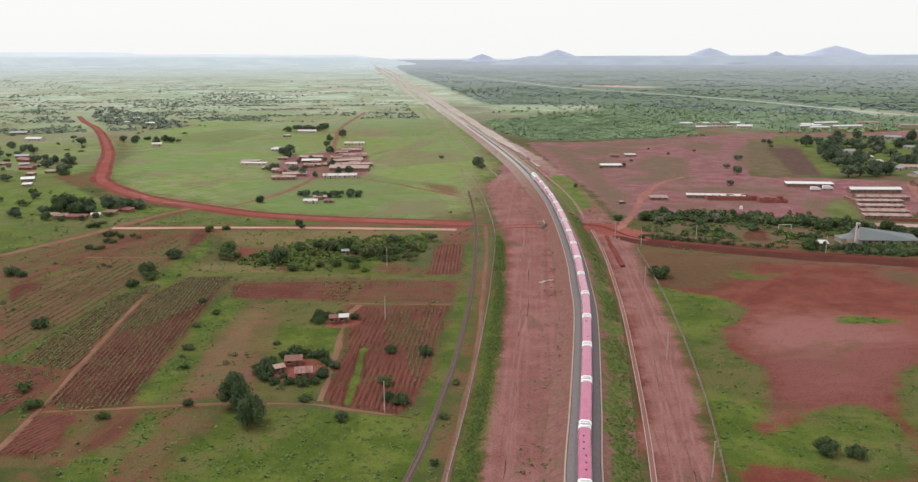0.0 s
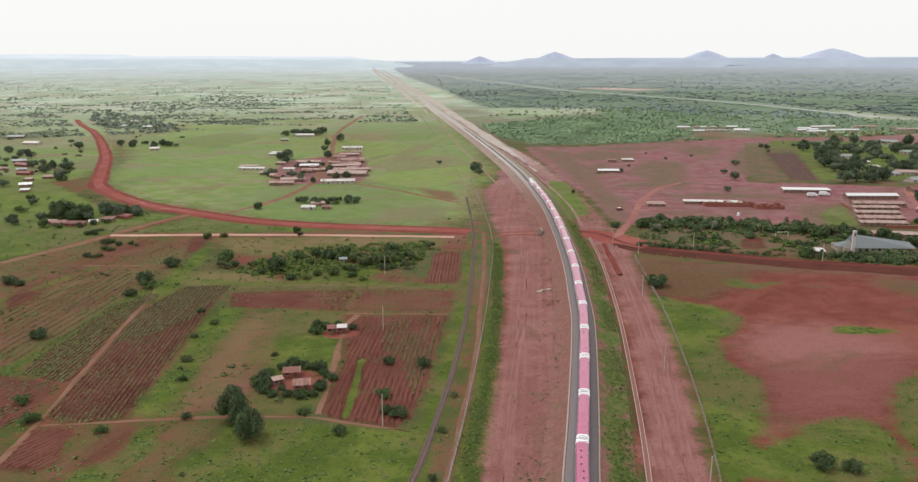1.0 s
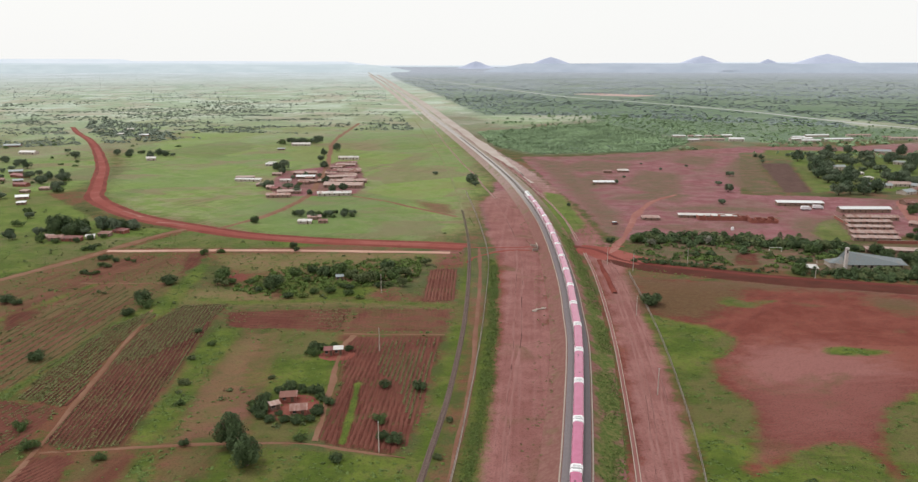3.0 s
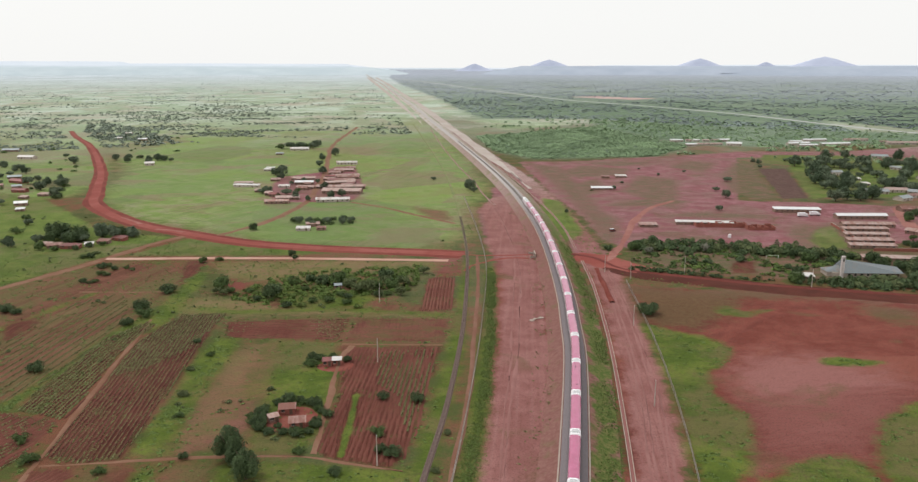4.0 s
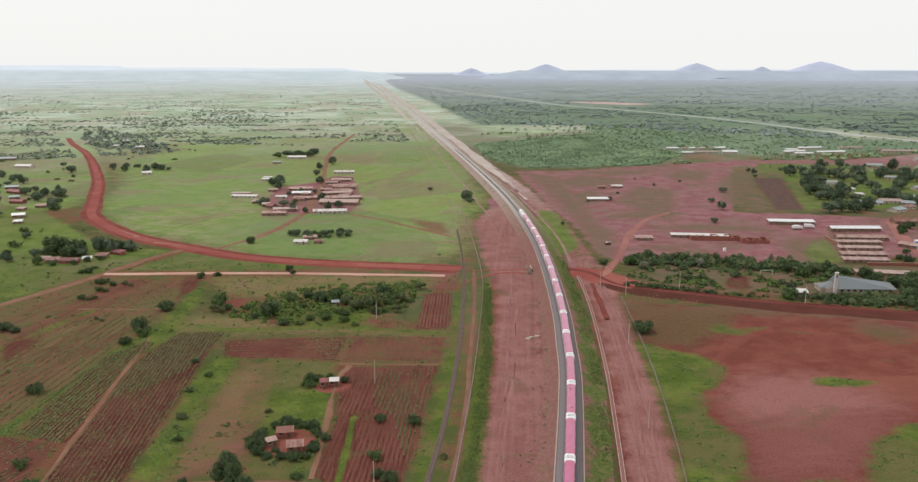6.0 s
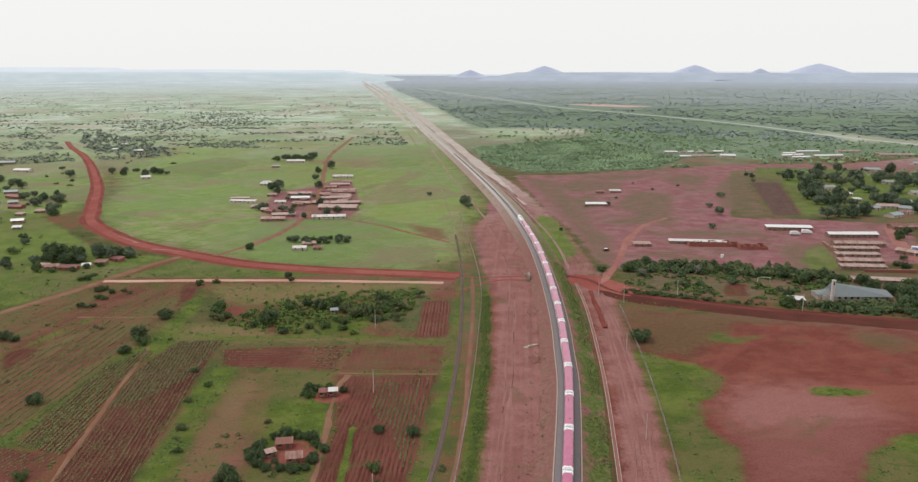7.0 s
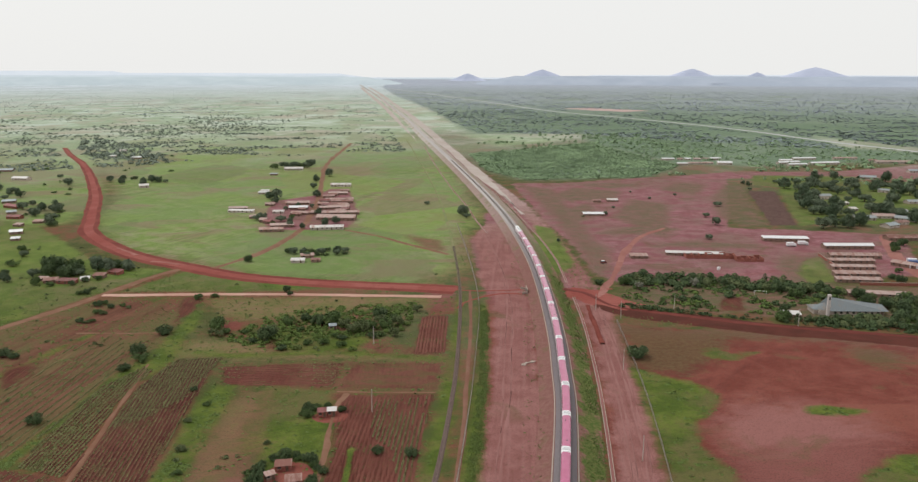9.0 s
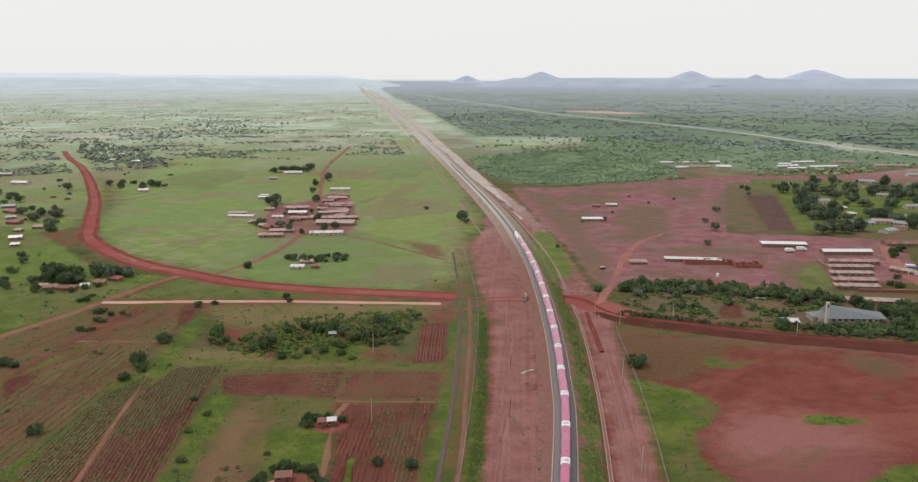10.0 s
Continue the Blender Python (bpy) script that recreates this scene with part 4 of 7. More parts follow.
for k, d in enumerate((-4.0, -2.0)):
    ribbon("wheel_rut", [(q[0] + d + 1.2 * math.sin(q[1] * 0.017 + k), q[1]) for q in STRIP_WEST], 0.8, 0.05, PALE_RUT,
           "faint pale wheel rut on the graded strip", "wheel track", ragged=0.4, step=3, seed=80 + k)
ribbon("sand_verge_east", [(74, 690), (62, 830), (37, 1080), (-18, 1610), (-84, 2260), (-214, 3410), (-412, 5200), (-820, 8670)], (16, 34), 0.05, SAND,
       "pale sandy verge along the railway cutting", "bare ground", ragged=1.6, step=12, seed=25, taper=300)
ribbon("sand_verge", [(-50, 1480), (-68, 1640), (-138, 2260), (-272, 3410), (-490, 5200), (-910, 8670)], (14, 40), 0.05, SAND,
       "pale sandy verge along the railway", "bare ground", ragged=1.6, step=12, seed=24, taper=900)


# ---- hills at the rim ----
def hill(bearing, half_width, height, seed, r=4700):
    rng = np.random.default_rng(seed)
    c = np.array((math.sin(bearing), math.cos(bearing))) * r
    base = float(rise(r)) - 12
    vs, fs, n, m = [], [], 40, 10
    wob = np.convolve(rng.normal(0, 0.05, n + 8), [0.2] * 5, "same")[:n]
    for j in range(m + 1):
        q = j / m
        for i in range(n):
            a = 2 * math.pi * i / n
            rad = half_width * (1 - q) * (1 + wob[i] * 2)
            z = base + (height + 12) * math.exp(-((1 - q) * 2.9) ** 1.5) * (1 + wob[i] * 0.5 * q * (1 - q) * 4)
            vs.append((c[0] + rad * math.cos(a), c[1] + rad * 0.25 * math.sin(a), z))
    for j in range(m):
        for i in range(n):
            k = (i + 1) % n
            fs.append((j * n + i, j * n + k, j * n + n + k, j * n + n + i))
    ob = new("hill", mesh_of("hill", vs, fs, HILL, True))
    tagged(ob, "distant wooded hill on the horizon, blue-grey with painted haze", "hill", "hills on the horizon", "structure")


# Hill colour carries the blue of aerial haze, painted in.
HILL = plain("hill_haze_blue", (0.46, 0.5, 0.63), (0.52, 0.56, 0.69), 0.004, 1.0, spec=0.0, relief=0.0)


def bearing_of(x, at=922.0, towards=0.1275):
    return math.atan(math.tan(towards) + (x - at) / 1292)


for x, half, top, seed in ((798, 260, 42, 1), (922, 420, 66, 2), (1174, 460, 71, 3), (1284, 280, 51, 4), (1382, 640, 78, 5)):
    hill(bearing_of(x), half, top, seed)


# ---- low ridge layers that close the plain, added in pale blues as horizon haze ----
def rim_ridge(start, stop, top, seed, material, label, back=0):
    g = np.random.default_rng(seed)
    b = np.radians(np.linspace(start, stop, 160))
    wave = np.convolve(g.normal(0, 1, 190), np.hanning(21) / 10, "valid")[:160]
    fade = np.clip(np.minimum(np.arange(160), np.arange(160)[::-1]) / 25, 0, 1)
    vs, fs = [], []
    for r, k in ((4380, 0.0), (4480, 0.55), (4580, 0.9), (4650, 1.0), (4760, 0.98)):
        r += back
        base = float(rise(r))
        crest = (top + 2.2 * wave) * fade
        z = base - 1 + k * np.maximum(crest - base + 1, 0)
        vs += list(zip(np.sin(b) * r, np.cos(b) * r, z))
    for j in range(4):
        for i in range(159):
            fs.append((j * 160 + i, j * 160 + i + 1, j * 160 + 161 + i, j * 160 + 160 + i))
    tagged(new("haze_ridge", mesh_of("haze_ridge", vs, fs, material, True)), label, "ridge", kind="structure")


# Layer colours step from blue-grey to near sky, a painted haze gradient.
HAZE_GREY = plain("haze_blue_grey", (0.44, 0.51, 0.55), (0.5, 0.565, 0.6), 0.006, 1.0, spec=0.0, relief=0.0)
HAZE_PALE = plain("haze_pale_blue", (0.48, 0.545, 0.6), (0.53, 0.59, 0.64), 0.006, 1.0, spec=0.0, relief=0.0)
HAZE_FAINT = plain("haze_faint_blue", (0.56, 0.615, 0.685), (0.6, 0.65, 0.715), 0.006, 1.0, spec=0.0, relief=0.0)
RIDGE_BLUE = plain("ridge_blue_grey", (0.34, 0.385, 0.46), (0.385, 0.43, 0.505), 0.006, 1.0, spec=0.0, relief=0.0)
rim_ridge(-52, 3.0, 112, 1, HAZE_GREY, "long blue-grey ridge added as haze closing the western plain")
rim_ridge(-52, 1.0, 121, 3, HAZE_PALE, "pale blue ridge added as haze behind the western plain", 150)
rim_ridge(-70, 4.0, 133, 4, HAZE_FAINT, "faint pale blue layer added as haze beyond the western plain", 260)
rim_ridge(-70, -14.0, 144, 6, HAZE_FAINT, "faint pale blue layer added as haze far in the west", 330)
rim_ridge(0.0, 70, 127, 5, HAZE_FAINT, "faint pale blue layer added as haze behind the hills", 330)
rim_ridge(-3.0, 50, 120, 2, RIDGE_BLUE, "long wooded ridge below the hills, painted blue-grey for haze")


# ---- the train ----
ROOF_PINK = plain("coach_roof_pink", (0.35, 0.036, 0.13), (0.41, 0.06, 0.17), 0.6, 0.3, spec=0.5, relief=0.02)
coat = ROOF_PINK.node_tree.nodes["Principled BSDF"].inputs
coat["Coat Weight"].default_value, coat["Coat Roughness"].default_value, coat["Coat IOR"].default_value = 0.8, 0.08, 1.65
WHITE = plain("coach_white", (0.75, 0.73, 0.75), (0.82, 0.81, 0.82), 1.0, 0.4, spec=0.5, relief=0.05)
BLUSH = plain("coach_side_blush", (0.72, 0.4, 0.5), (0.78, 0.48, 0.57), 0.8, 0.4, spec=0.5, relief=0.05)
GREY = plain("coach_grey", (0.3, 0.33, 0.33), (0.4, 0.42, 0.42), 2.0, 0.6)
DARK = plain("dark_rubber", (0.03, 0.03, 0.032), (0.05, 0.05, 0.05), 3.0, 0.7)
GLASS = plain("tinted_glass", (0.02, 0.025, 0.03), (0.03, 0.035, 0.04), 1.0, 0.12, spec=0.6, relief=0.0)


def bm_box(bm, x, y, z, sx, sy, sz, bevel=0.0):
    g = bmesh.ops.create_cube(bm, size=1.0, matrix=Matrix.Translation((x, y, z)) @ Matrix.Diagonal((sx, sy, sz, 1)))
    if bevel:
        es = list({e for v in g["verts"] for e in v.link_edges})
        bmesh.ops.bevel(bm, geom=es, offset=bevel, segments=2, affect="EDGES")


def bm_mesh(name, bm, material):
    me = bpy.data.meshes.new(name)
    bmesh.ops.recalc_face_normals(bm, faces=bm.faces)
    bm.to_mesh(me)
    bm.free()
    for m in material if isinstance(material, list) else [material]:
        me.materials.append(m)
    return me


def box_mesh(name, material, *rows, bevel=0.0):
    bm = bmesh.new()
    for r in rows:
        bm_box(bm, *r, bevel=bevel)
    return bm_mesh(name, bm, material)


def shell(name, profile, x0, x1, material, caps=True):
    """A body of a cross-section (y, z), drawn from x0 to x1."""
    k = len(profile)
    v = [(x0, y, z) for y, z in profile] + [(x1, y, z) for y, z in profile]
    f = [(i, (i + 1) % k, k + (i + 1) % k, k + i) for i in range(k)]
    if caps:
        f += [tuple(range(k))[::-1], tuple(range(k, 2 * k))]
    bm = bmesh.new()
    vs = [bm.verts.new(q) for q in v]
    for q in f:
        bm.faces.new([vs[i] for i in q])
    return bm_mesh(name, bm, material)


def arc(y, z0, z1, n=10, flat=0.55):
    """Roof line from one side to the other."""
    return [(y * math.cos(a), z0 + (z1 - z0) * math.sin(a) ** flat) for a in np.linspace(0, math.pi, n)]


def bogie(parent, x):
    b = part("bogie", box_mesh("bogie", DARK, (0, 0.95, 0.55, 3.0, 0.18, 0.4), (0, -0.95, 0.55, 3.0, 0.18, 0.4), (0, 0, 0.6, 0.6, 1.9, 0.3)), parent)
    b.location.x = x
    for wx in (-1.2, 1.2):
        for s in (-1, 1):
            bm = bmesh.new()
            bmesh.ops.create_cone(bm, cap_ends=True, segments=14, radius1=0.45, radius2=0.45, depth=0.13,
                                  matrix=Matrix.Translation((wx, s * 0.75, 0.45)) @ Matrix.Rotation(math.pi / 2, 4, "X"))
            part("wheel", bm_mesh("wheel", bm, STEEL), b)


def build_coach(vents):
    """A passenger coach, rails at z 0, length along x."""
    ob = tagged(new("passenger_coach"), "pink-roofed passenger coach with white roof ends on rails", "railway coach", "coaches of the train")
    half = 13.05
    part("body", shell("body", [(1.47, 1.0), (1.49, 2.1), (1.49, 3.55), (-1.49, 3.55), (-1.49, 2.1), (-1.47, 1.0)], -half, half, WHITE), ob)
    for s in (-1, 1):
        part("side_band", box_mesh("side_band", BLUSH, (0, s * 1.496, 3.2, 2 * half - 0.3, 0.012, 0.62)), ob, "blush pink band along the side")
        part("lower_band", box_mesh("lower_band", ROOF_PINK, (0, s * 1.496, 1.3, 2 * half - 0.3, 0.012, 0.4)), ob, "magenta band low on the side")
        for i in range(9):
            part("window", box_mesh("window", GLASS, (-9.6 + i * 2.4, s * 1.493, 2.35, 1.4, 0.02, 0.85)), ob)
        for e in (-1, 1):
            part("door", box_mesh("door", GREY, (e * 11.9, s * 1.496, 2.05, 0.8, 0.016, 1.95)), ob)
    part("roof", shell("roof", arc(1.5, 3.5, 4.42, 12), -half + 1.7, half - 1.7, ROOF_PINK), ob, "glossy pink roof")
    for e in (-1, 1):
        part("roof_end", shell("roof_end", arc(1.57, 3.45, 4.36, 12), *sorted((e * half, e * (half - 1.7))), WHITE), ob, "white roof end")
        unit = part("cooling_unit", box_mesh("cooling_unit", WHITE, (e * (half - 0.85), 0, 4.38, 1.2, 2.1, 0.26), bevel=0.06), ob, "white air conditioner housing")
        part("grille", box_mesh("grille", GREY, (e * (half - 0.55), 0, 4.52, 0.3, 1.7, 0.04)), unit, "grey grille")
        part("gangway", box_mesh("gangway", GREY, (e * (half + 0.15), 0, 2.5, 0.3, 1.9, 2.9)), ob, "grey rubber gangway")
        for s in (-1, 1):
            part("end_frame", box_mesh("end_frame", WHITE, (e * (half + 0.06), s * 1.1, 2.6, 0.1, 0.3, 2.4)), ob)
    for s in (-1, 1):
        part("roof_seam", box_mesh("roof_seam", BLUSH, (0, s * 1.37, 3.98, 2 * half - 3.5, 0.1, 0.05)), ob, "light seam along the roof edge")
    for vx in vents:
        part("vent", box_mesh("vent", DARK, (vx, 0.25 if vx > 0 else -0.25, 4.44, 0.55, 0.4, 0.1), bevel=0.04), ob, "dark roof vent")
    part("underframe", box_mesh("underframe", DARK, (0, 0, 0.85, 24.6, 2.3, 0.3), (0, 0, 0.6, 7, 2.2, 0.6)), ob)
    for e in (-1, 1):
        bogie(ob, e * 9.0)
    return ob


def build_locomotive():
    ob = tagged(new("locomotive"), "white diesel locomotive with a pink band, leading the train", "locomotive")
    body = [(1.5, 1.1), (1.49, 2.4), (1.5, 3.7), (1.05, 4.3), (-1.05, 4.3), (-1.5, 3.7), (-1.49, 2.4), (-1.5, 1.1)]
    part("hood", shell("hood", body, -10, 7.6, WHITE), ob)
    nose = shell("cab", body, 7.6, 10.6, WHITE)
    for v in nose.vertices:
        if v.co.x > 9:
            v.co.x -= max(0.0, v.co.z - 2.2) * 0.45
            v.co.y *= 0.88
    cab = part("cab", nose, ob, "white rounded driver's cab")
    part("windscreen", box_mesh("windscreen", GLASS, (10.12, 0, 3.25, 0.5, 2.2, 0.8)), cab)
    for s in (-1, 1):
        part("side_band", box_mesh("side_band", ROOF_PINK, (-1.2, s * 1.5, 2.2, 17, 0.02, 0.5)), ob, "pink side band")
        part("side_window", box_mesh("side_window", GLASS, (8.4, s * 1.54, 3.0, 0.9, 0.06, 0.7)), cab)
        part("headlight", box_mesh("headlight", GLASS, (10.55, s * 0.9, 1.8, 0.15, 0.3, 0.25), bevel=0.04), cab)
    for x in (-7.5, -4.5, -1.5, 1.5, 4.5):
        part("roof_fan", box_mesh("roof_fan", GREY, (x, 0, 4.36, 1.6, 1.6, 0.14), bevel=0.05), ob, "grey roof fan cover")
    part("underframe", box_mesh("underframe", DARK, (0, 0, 0.95, 20, 2.5, 0.35), (0, 0, 0.6, 5, 2.2, 0.6)), ob)
    for x in (-6.6, 6.6):
        bogie(ob, x)
    return ob


RAIL_TOP = 3.98
seg = np.hypot(*np.diff(rail_line, axis=0).T)
run = np.concatenate(([0], np.cumsum(seg)))
tail = float(np.interp(150, rail_line[:, 1], run))
COACHES, PITCH = 16, 26.7


def on_track(s):
    a = np.array([np.interp(s - 9, run, rail_line[:, i]) for i in (0, 1)])
    b = np.array([np.interp(s + 9, run, rail_line[:, i]) for i in (0, 1)])
    c = (a + b) / 2
    return pose(c[0], c[1], RAIL_TOP, 0, 0, math.degrees(math.atan2(*(b - a)[::-1])))


loco = build_locomotive()
loco.matrix_basis = on_track(tail + COACHES * PITCH + 10.3)
kinds = [build_coach(()), build_coach((7.6, 6.6, -7.6)), build_coach((-8, -5, -2, 1, 4, 7))]
used = set()
for i in range(COACHES):
    kind = 2 if i == 0 else 1 if i in (3, 8) else 0
    m = on_track(tail + PITCH * (i + 0.5))
    if kind in used:
        copy_thing(kinds[kind], m)
    else:
        kinds[kind].matrix_basis = m
        used.add(kind)


# ---- plants ----
def cards(centres, radii, heights, count, size, rng, bottom=0.15, up=0.0):
    """Leaf clumps: for each centre a cloud of small bent leaf patches in an uneven dome."""
    n = len(centres)
    a = rng.uniform(0, 2 * math.pi, (n, count))
    u = rng.uniform(bottom, 1.0, (n, count))
    lump = 1 + 0.35 * np.sin(3 * a + rng.uniform(0, 6.3, (n, 1))) * rng.uniform(0.3, 1, (n, 1))
    rad = np.sqrt(np.clip(1 - (2 * u - 0.95) ** 2, 0.05, 1)) * rng.uniform(0.45, 1.0, (n, count)) * lump
    c = np.stack((centres[:, 0, None] + rad * np.cos(a) * radii[:, None], centres[:, 1, None] + rad * np.sin(a) * radii[:, None],
                  centres[:, 2, None] + u * heights[:, None]), -1).reshape(-1, 3)
    s = (radii[:, None] * size * rng.uniform(0.6, 1.4, (n, count))).reshape(-1, 1)
    out = np.stack((np.cos(a), np.sin(a), u * 1.6 - 0.1 + up), -1).reshape(-1, 3) + rng.normal(0, 0.55, (n * count, 3))
    out /= np.linalg.norm(out, axis=1)[:, None]
    t = np.cross(out, rng.normal(0, 1, out.shape))
    t /= np.maximum(np.linalg.norm(t, axis=1), 1e-6)[:, None]
    b = np.cross(out, t)
    v = np.stack((c - t * s - b * s * 0.6, c + t * s * 0.9 - b * s * 0.7 + out * s * 0.2, c + t * s + b * s * 0.8 - out * s * 0.2, c - t * s * 0.8 + b * s), 1)
    return v.reshape(-1, 3), np.arange(n * count * 4).reshape(-1, 4)


def quads_mesh(name, v, f, material):
    me = bpy.data.meshes.new(name)
    me.vertices.add(len(v))
    me.vertices.foreach_set("co", np.asarray(v, np.float32).ravel())
    me.loops.add(len(f) * 4)
    me.loops.foreach_set("vertex_index", np.asarray(f, np.int32).ravel())
    me.polygons.add(len(f))
    me.polygons.foreach_set("loop_start", np.arange(len(f), dtype=np.int32) * 4)
    me.materials.append(material)
    me.update(calc_edges=True)
    return me


def trunk_mesh(h, r, spread, rng):
    """A tapered trunk with a few limbs."""
    bm = bmesh.new()

    def limb(p0, p1, r0, r1):
        p0, p1 = Vector(p0), Vector(p1)
        m = Matrix.Translation((p0 + p1) / 2) @ (p1 - p0).to_track_quat("Z", "Y").to_matrix().to_4x4()
        bmesh.ops.create_cone(bm, cap_ends=True, segments=7, radius1=r0, radius2=r1, depth=(p1 - p0).length, matrix=m)

    top = (rng.uniform(-0.2, 0.2), rng.uniform(-0.2, 0.2), h * 0.5)
    limb((0, 0, -0.2), top, r, r * 0.6)
    for k in range(5):
        a = k * 1.26 + rng.uniform(-0.4, 0.4)
        limb((top[0], top[1], h * rng.uniform(0.3, 0.5)), (math.cos(a) * spread * 0.6, math.sin(a) * spread * 0.6, h * rng.uniform(0.6, 0.85)), r * 0.45, r * 0.12)
    return bm_mesh("trunk", bm, BARK)


def crown_mesh(h, spread, low, leaf, lobes, per, rng, size=0.17):
    """A crown of several uneven lobes of leaf patches."""
    a = rng.uniform(0, 2 * math.pi, lobes)
    d = spread * np.sqrt(rng.uniform(0, 0.55, lobes))
    r = spread * rng.uniform(0.3, 0.55, lobes)
    hh = (h - low) * rng.uniform(0.45, 0.7, lobes)
    z = low + (h - low - hh) * rng.uniform(0.0, 1.0, lobes) * (1 - 0.5 * (d / spread))
    v, f = cards(np.column_stack((d * np.cos(a), d * np.sin(a), z)), r, hh, per, size, rng, 0.02)
    return quads_mesh("crown", v, f, leaf)


def tree_kind(name, h, spread, low, leaf, lobes, per, seed, label, category="tree", size=0.125):
    rng = np.random.default_rng(seed)
    ob = tagged(new(name), label, category)
    part("trunk", trunk_mesh(h, 0.035 * h + 0.04, spread, rng), ob)
    part("crown", crown_mesh(h, spread, low, leaf, lobes, per, rng, size), ob)
    return ob


TREES = [tree_kind("tree", 1.75, 1.0, 0.12, LEAF[0], 15, 150, 1, "dark green broad-leaved tree with a dense rounded crown"),
         tree_kind("tree", 1.6, 1.0, 0.2, LEAF[1], 14, 140, 2, "mid-green broad-leaved tree with an uneven crown"),
         tree_kind("tree", 1.5, 1.0, 0.4, LEAF[2], 12, 110, 3, "olive green thorn tree with a loose flat crown")]
# Leaves of the farther trees, lightened to paint distance haze into them.
HAZY_LEAF = leafage("leaf_hazy", (0.075, 0.1, 0.062), (0.135, 0.168, 0.105))
HAZY_DARK_LEAF = leafage("leaf_hazy_dark", (0.052, 0.078, 0.045), (0.1, 0.135, 0.078))
FAR_TREES = [tree_kind("tree", 1.6, 1.0, 0.15, HAZY_LEAF, 16, 130, 21, "grey-green broad-leaved tree among houses"),
             tree_kind("tree", 1.35, 1.0, 0.25, HAZY_LEAF, 14, 120, 22, "grey-green spreading tree on open pasture"),
             tree_kind("tree", 1.9, 1.0, 0.2, HAZY_DARK_LEAF, 17, 130, 23, "dark green broad-leaved tree among houses")]
BUSHES = [tree_kind("bush", 1.15, 1.0, 0.02, LEAF[0], 9, 90, 4, "dark green rounded bush in a field", "bush"),
          tree_kind("bush", 0.95, 1.0, 0.02, LEAF[1], 9, 90, 5, "green spreading bush among grass", "bush"),
          tree_kind("bush", 0.8, 1.0, 0.02, WEED, 9, 80, 6, "light green low bush among grass", "bush")]
FINE_TREE = tree_kind("tree", 2.1, 1.0, 0.1, LEAF[0], 18, 520, 7, "tall dark green tree with a dense crown, alone in a field", size=0.07)
FINE_BUSHES = [tree_kind("bush", 1.2, 1.0, 0.02, LEAF[0], 11, 300, 8, "dark green rounded bush alone in a field", "bush", 0.075),
               tree_kind("bush", 1.0, 1.0, 0.02, LEAF[1], 11, 280, 9, "green spreading bush at a field edge", "bush", 0.075),
               tree_kind("bush", 0.8, 1.0, 0.02, LEAF[2], 10, 260, 10, "olive green low bush among grass", "bush", 0.075)]
SILVER_TREE = tree_kind("tree", 1.7, 1.0, 0.3, SILVER_LEAF, 9, 90, 12, "pale silver-grey tree among dark scrub")
placed = set()
plant_rng = np.random.default_rng(11)


def plant(kind, x, y, r, group=""):
    """A tree or bush of that crown radius, turned by chance."""
    s = r * plant_rng.uniform(0.92, 1.08)
    m = pose(x, y, 0, 0, 0, plant_rng.uniform(0, 360)) @ Matrix.Diagonal((s, s, s * plant_rng.uniform(0.85, 1.15), 1))
    if kind in placed:
        ob = copy_thing(kind, m)
        ob.matrix_basis = m
    else:
        kind.matrix_basis = m
        placed.add(kind)
        ob = kind
    if group:
        ob["group"] = group
    return ob


def scatter(outline, count, rng, gap=0.0):
    q = np.asarray(outline, float)
    out = []
    tries = 0
    while len(out) < count and tries < 60:
        p = rng.uniform(q.min(0), q.max(0), (count * 3, 2))
        p = p[inside(p, q) > 0]
        for c in p:
            if len(out) < count and (not gap or all((c[0] - o[0]) ** 2 + (c[1] - o[1]) ** 2 > gap * gap for o in out)):
                out.append(c)
        tries += 1
    return np.array(out)


# single trees and bushes among the fields
for k, x, y, r in ((1, -112, 372, 4.6), (0, 19, 684, 6.3), (1, 22, 672, 3.6), (0, -91, 439, 2.4), (1, 112, 452, 4), (0, -132, 512, 3),
                   (0, 234, 638, 4), (1, 238, 674, 3.5), (0, 208, 580, 3.2), (1, 269, 732, 4), (1, -15, 746, 3), (0, -430, 881, 6), (0, -355, 703, 5), (1, -471, 947, 4)):
    plant(TREES[k] if y < 560 else FAR_TREES[k], x, y, r)
for k, x, y, r in ((0, -248, 486, 6.6), (0, -256, 496, 6.4), (1, -240, 494, 5.6), (0, -233, 480, 5.6), (0, -237, 474, 4.6), (0, -213, 495, 4.4), (1, -206, 492, 3.6), (1, -304, 548, 3.4), (0, -250, 478, 4.4),
                   (1, -236, 453, 2.4), (0, -224, 455, 2.2), (1, -246, 456, 3.0), (1, -213, 467, 2.2), (0, -219, 462, 2.0)):
    plant(TREES[k], x, y, r, "trees round the red houses")
plant(FINE_TREE, -60, 203, 4.9)
plant(SILVER_TREE, 117, 440, 3.4)
plant(SILVER_TREE, 152, 446, 3.6)
plant(FINE_TREE, -53.5, 193, 4.2)
plant(FINE_BUSHES[1], -56, 198, 2.6)
